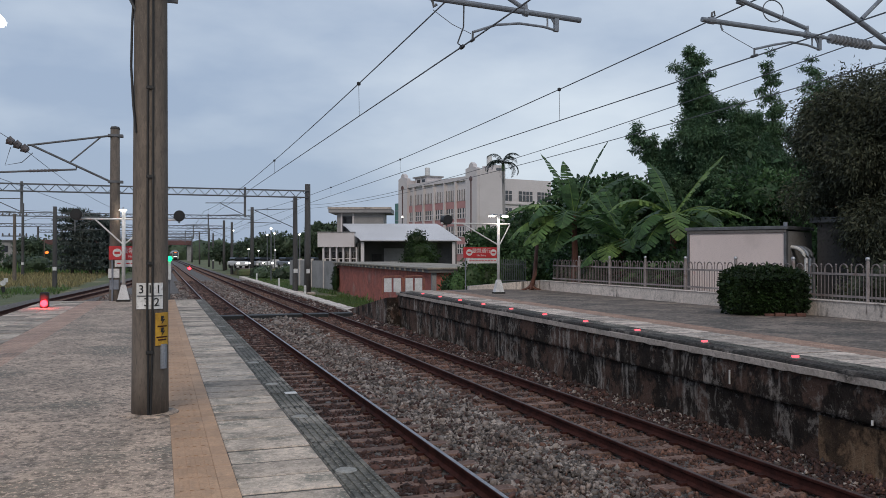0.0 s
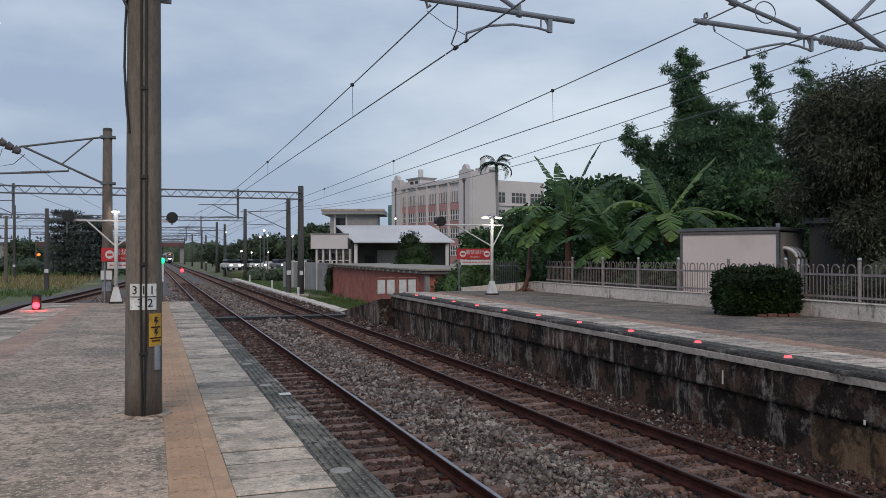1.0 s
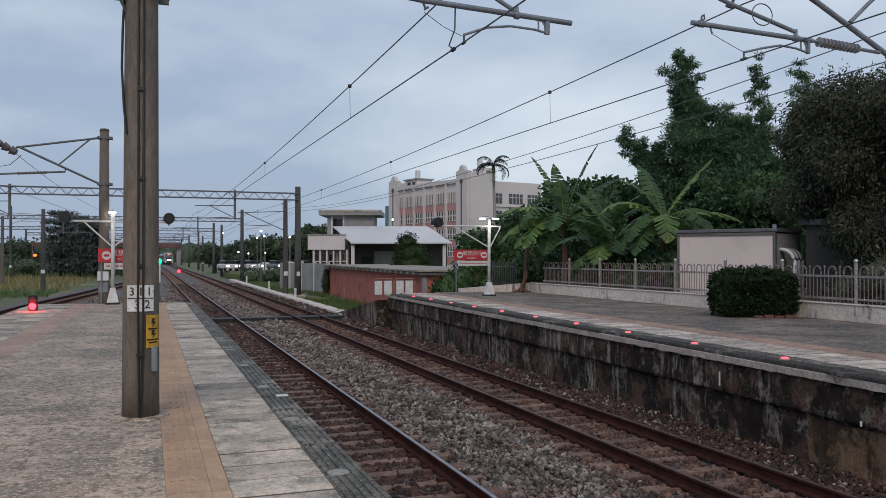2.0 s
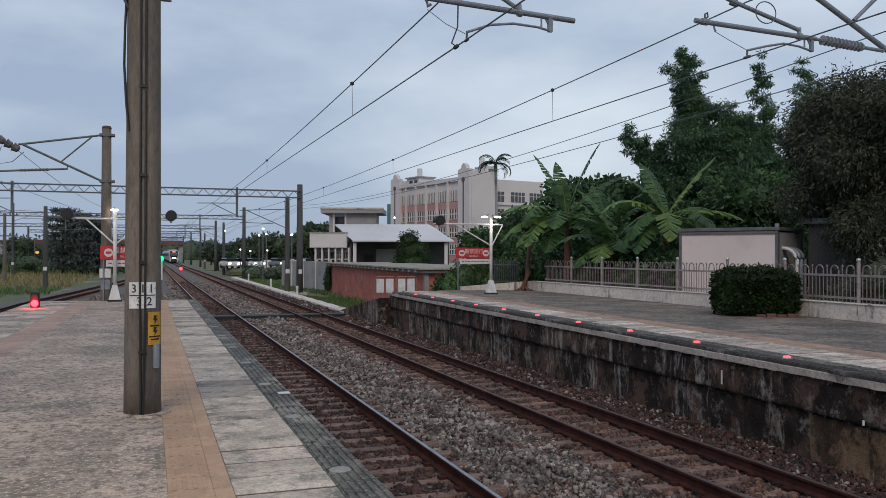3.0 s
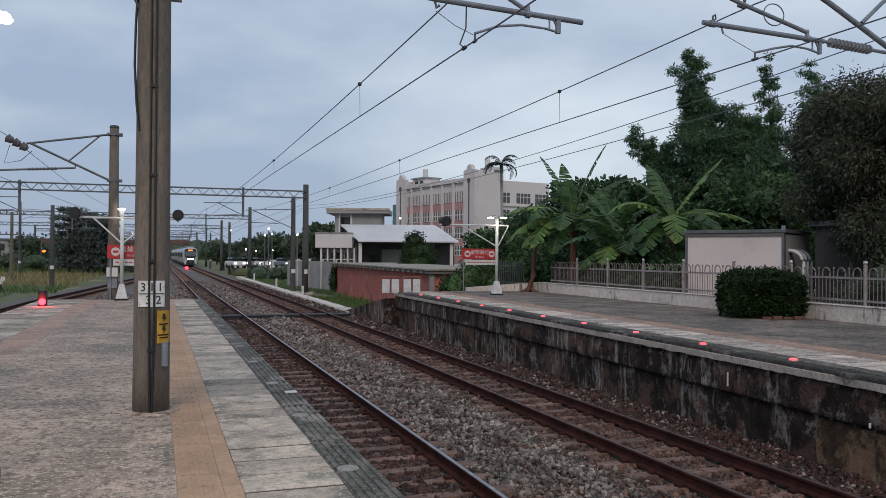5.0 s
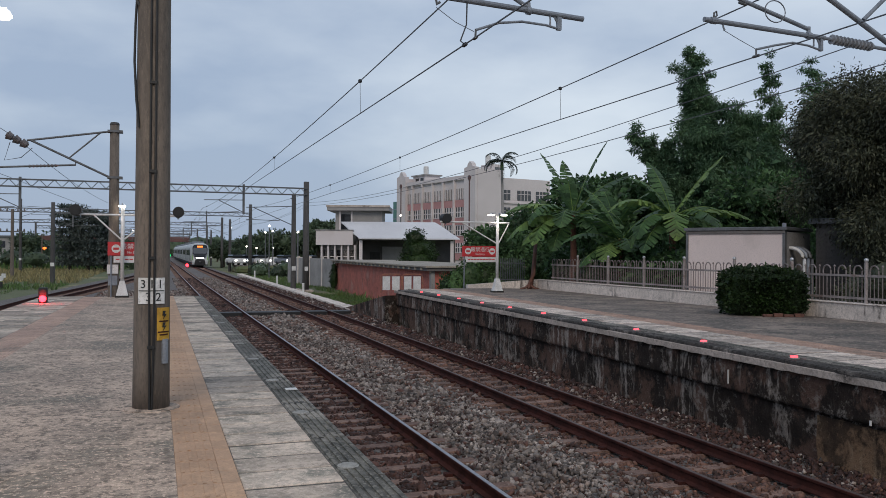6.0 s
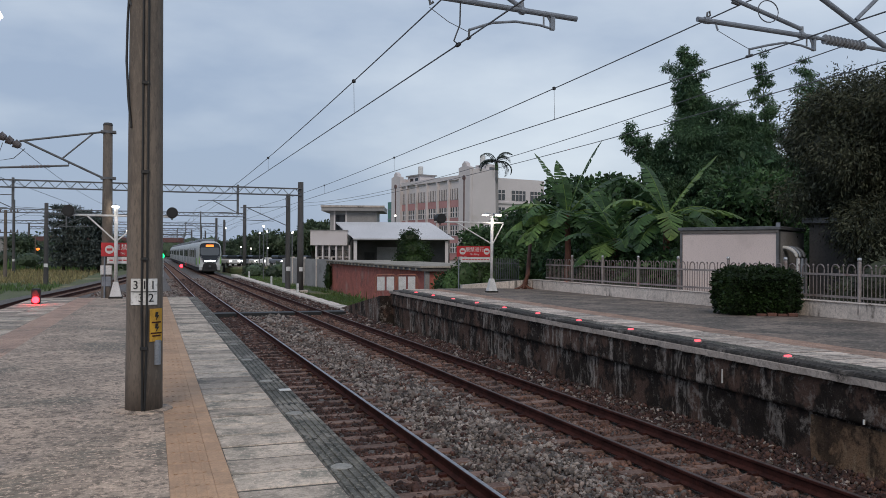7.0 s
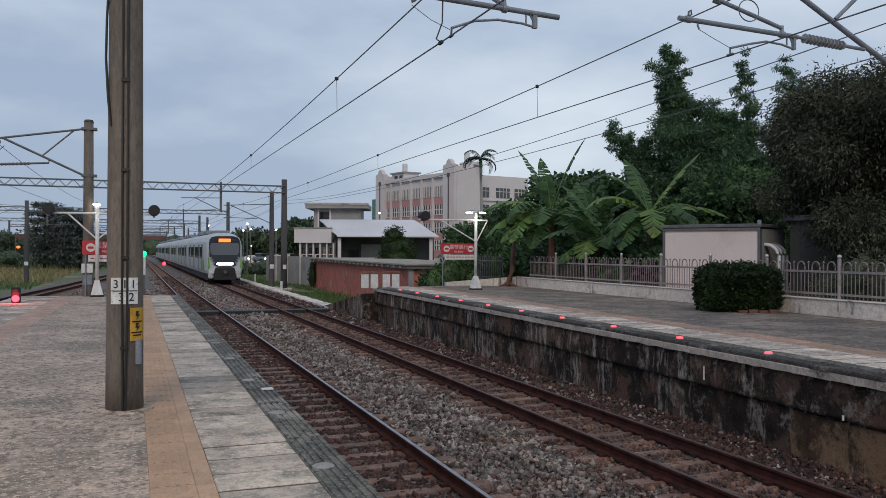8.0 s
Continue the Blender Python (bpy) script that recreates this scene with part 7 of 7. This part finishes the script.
for x, y, rz in ((10.6, 113.0, 12), (12.4, 114.6, 16), (13.9, 112.6, 12), (17.6, 114.0, 15), (21.5, 113.0, 15)):
    c = thing("parked_car", "pale car with lit headlights on the road", "car", pose(x, y, 0.62, 0, 0, rz), "far cars")
    part("body", bbox_bm(-0.85, 0.85, 0, 4.2, 0.3, 0.95, bevel=0.12), WHITE if rz == 12 else STEEL, c)
    part("cabin", bbox_bm(-0.75, 0.75, 1.0, 3.6, 0.95, 1.45, bevel=0.15), DARKGLASS, c)
    for sx in (-0.6, 0.6):
        part("headlight", bbox_bm(sx - 0.16, sx + 0.16, -0.04, 0.02, 0.6, 0.78), HEADLIGHT, c)
        for wy in (0.8, 3.3):
            part("wheel", tube_bm([(sx * 1.25 - 0.1, wy, 0.32), (sx * 1.25 + 0.1, wy, 0.32)], 0.32, 12), BLACK, c)

for x, y in ((-13.7, 125.0), (-11.7, 125.0), (-8.2, 125.0), (-10.6, 66.0)):
    pi_ = thing("point_indicator", "short black point indicator with a white head", "indicator", pose(x, y, -0.34), "point indicators")
    part("stand", bbox_bm(-0.12, 0.12, -0.12, 0.12, 0, 0.55, bevel=0.02), BLACK, pi_)
    part("head", tube_bm([(0, -0.12, 0.80), (0, 0.08, 0.80)], 0.19, 14), WHITE, pi_, "white round head")
    part("target", bbox_bm(0.05, 0.32, -0.05, 0.0, 0.85, 1.15), WHITE, pi_)
am = thing("street_lamp", "lit amber lamp on a thin pale post", "street lamp", pose(-15.6, 130.0, -0.35), "street lamps")
part("post", tube_bm([(0, 0, 0), (0, 0, 5.2)], 0.08, 6), POLE, am)
part("lamp_globe", lathe_bm([(0.05, -0.2), (0.25, -0.1), (0.25, 0.1), (0.05, 0.2)], 10), AMBER, am, "glowing amber lamp", at=pose(0.35, 0, 3.1))

# ---------------- platform edge lights and small plates ----------------
def edge_lamp(x, y, z, red, label, group):
    e = thing("edge_lamp", label, "edge lamp", pose(x, y, z), group)
    part("rim", lathe_bm([(0.075, 0), (0.075, 0.006), (0.065, 0.012), (0.02, 0.014)], 16), DULLDOME, e)
    part("dome", lathe_bm([(0.05, 0.008), (0.045, 0.013), (0.02, 0.016)], 14), LEDRED if red else DULLDOME, e, "lit red dome" if red else "dull white dome")


for i in range(12):
    y = 5.42 + i * 1.92
    edge_lamp(1.19, y, PZ - 0.002, False, "round white platform edge lamp, unlit", "near edge lamps")
for i in range(11):
    y = 6.99 + i * 2.06
    e = thing("edge_lamp", "red lit platform edge lamp in a pale block", "edge lamp", pose(r_edge(y) + 0.20, y, QZ - 0.004), "far edge lamps")
    part("block", bbox_bm(-0.055, 0.055, -0.05, 0.05, 0, 0.02, bevel=0.005), DULLDOME, e)
    part("led", bbox_bm(-0.045, 0.045, -0.03, 0.03, 0.02, 0.044, bevel=0.006), LEDRED, e, "red glowing strip")
solo("fallen_paper", bbox_bm(1.24, 1.36, 8.55, 8.67, PZ + 0.001, PZ + 0.008), WHITE, "torn white paper scrap on the platform edge", "litter")


for y, z0, z1 in ((10.3, 0.59, 0.80), (7.6, 0.50, 0.56)):
    solo("drain_stub", tube_bm([(7.845 + SH * y, y, z0), (7.845 + SH * y, y, z1)], 0.014, 6), WHITE, "short white drain stub on the platform wall", "pipe", group="drain stubs")


# ---------------- platform paving pieces ----------------
def piece(name, me, parent, m):
    o = new(name, me)
    o.parent, o.matrix_basis = parent, m
    return o


# near edge: tactile tiles, pale slabs, grooved edge blocks
tile_bm = bbox_bm(-0.1335, 0.1335, -0.147, 0.147, -0.03, 0.0, bevel=0.003)
for i in range(4):
    x = -0.09 + i * 0.06
    box(tile_bm, x - 0.012, x + 0.012, -0.13, 0.13, -0.004, 0.005)
pale_tile_bm = tile_bm.copy()
tile_me = mesh_from("tile", tile_bm, TACT)
pale_tile_me = mesh_from("tile", pale_tile_bm, TACTPALE)
border_me = mesh_from("tile", bbox_bm(-0.0545, 0.059, -0.147, 0.147, -0.03, 0.0, bevel=0.003), TACT)
slab_me = mesh_from("slab", bbox_bm(-0.307, 0.307, -0.176, 0.176, -0.03, 0.0, bevel=0.006), SLAB)
gbm = bbox_bm(-0.139, 0.139, -0.578, 0.578, -0.05, -0.006, bevel=0.004)
for i in range(5):
    x = -0.11 + i * 0.055
    box(gbm, x - 0.016, x + 0.016, -0.572, 0.572, -0.008, 0.004)
dark_gbm = gbm.copy()
groove_me = mesh_from("edge_block", gbm, GROOVE)
dark_block_me = mesh_from("edge_block", dark_gbm, DARKBLOCK)
for i in range(-36, 78):
    y = 4.2 + i * 0.3
    piece("tile", tile_me, near_platform, pose(0.092 + 0.133, y, PZ + rng.normal(0, 0.0008)))
    piece("tile", border_me, near_platform, pose(0.36 + 0.054, y, PZ + rng.normal(0, 0.0008)))
for i in range(-28, 61):
    piece("slab", slab_me, near_platform, pose(0.783, 4.1 + i * 0.387, PZ + rng.normal(0, 0.002), rng.normal(0, 0.15), rng.normal(0, 0.2), 0))
for i in range(-9, 20):
    piece("edge_block", groove_me, near_platform, pose(1.236, 4.55 + i * 1.161, PZ + rng.normal(0, 0.001)))
# loop side of the island
for i in range(-46, 64):
    y = 8.2 + i * 0.303
    for k in range(2):
        piece("tile", pale_tile_me, near_platform, pose(t_in(y) - 0.13 - 0.27 * k, y, PZ, 0, 0, -1.2))
for i in range(-41, 46):
    y = 10 + i * 0.39
    xa, xb = l_edge(y), t_in(y) - 0.54
    for k in range(2):
        piece("slab", slab_me, near_platform, pose(xb - 0.31 - 0.0 + k * 0.0 - k * 0.62, y, PZ + rng.normal(0, 0.002), 0, 0, -2.5))
# far platform
wide_slab_me = mesh_from("slab", bbox_bm(-0.42, 0.42, -0.165, 0.165, -0.02, 0.0, bevel=0.006), PALESLAB)
for i in range(66):
    y = 5.0 + i * 0.392
    if y < Q_END - 0.3:
        piece("slab", wide_slab_me, far_platform, pose(r_edge(y) + 1.02, y, QZ + rng.normal(0, 0.002), 0, 0, -1.7))
for i in range(84):
    y = 5.0 + i * 0.303
    for k in range(2):
        piece("tile", pale_tile_me, far_platform, pose(r_edge(y) + 1.59 + 0.27 * k, y, QZ + 0.002, 0, 0, -1.7))
for i in range(22):
    y = 5.2 + i * 1.161
    for k in range(2):
        piece("edge_block", dark_block_me if k == 0 else groove_me, far_platform, pose(r_edge(y) + 0.150 + 0.282 * k + g_c.normal(0, 0.004), y, QZ - 0.004 + g_c.normal(0, 0.002), 0, 0, -1.7))


def motions():
    rows = []
    for t, y in TRAIN_Y:
        rows.append((t, pose(T2, y, 0)))
    walk(train, rows)


motions()
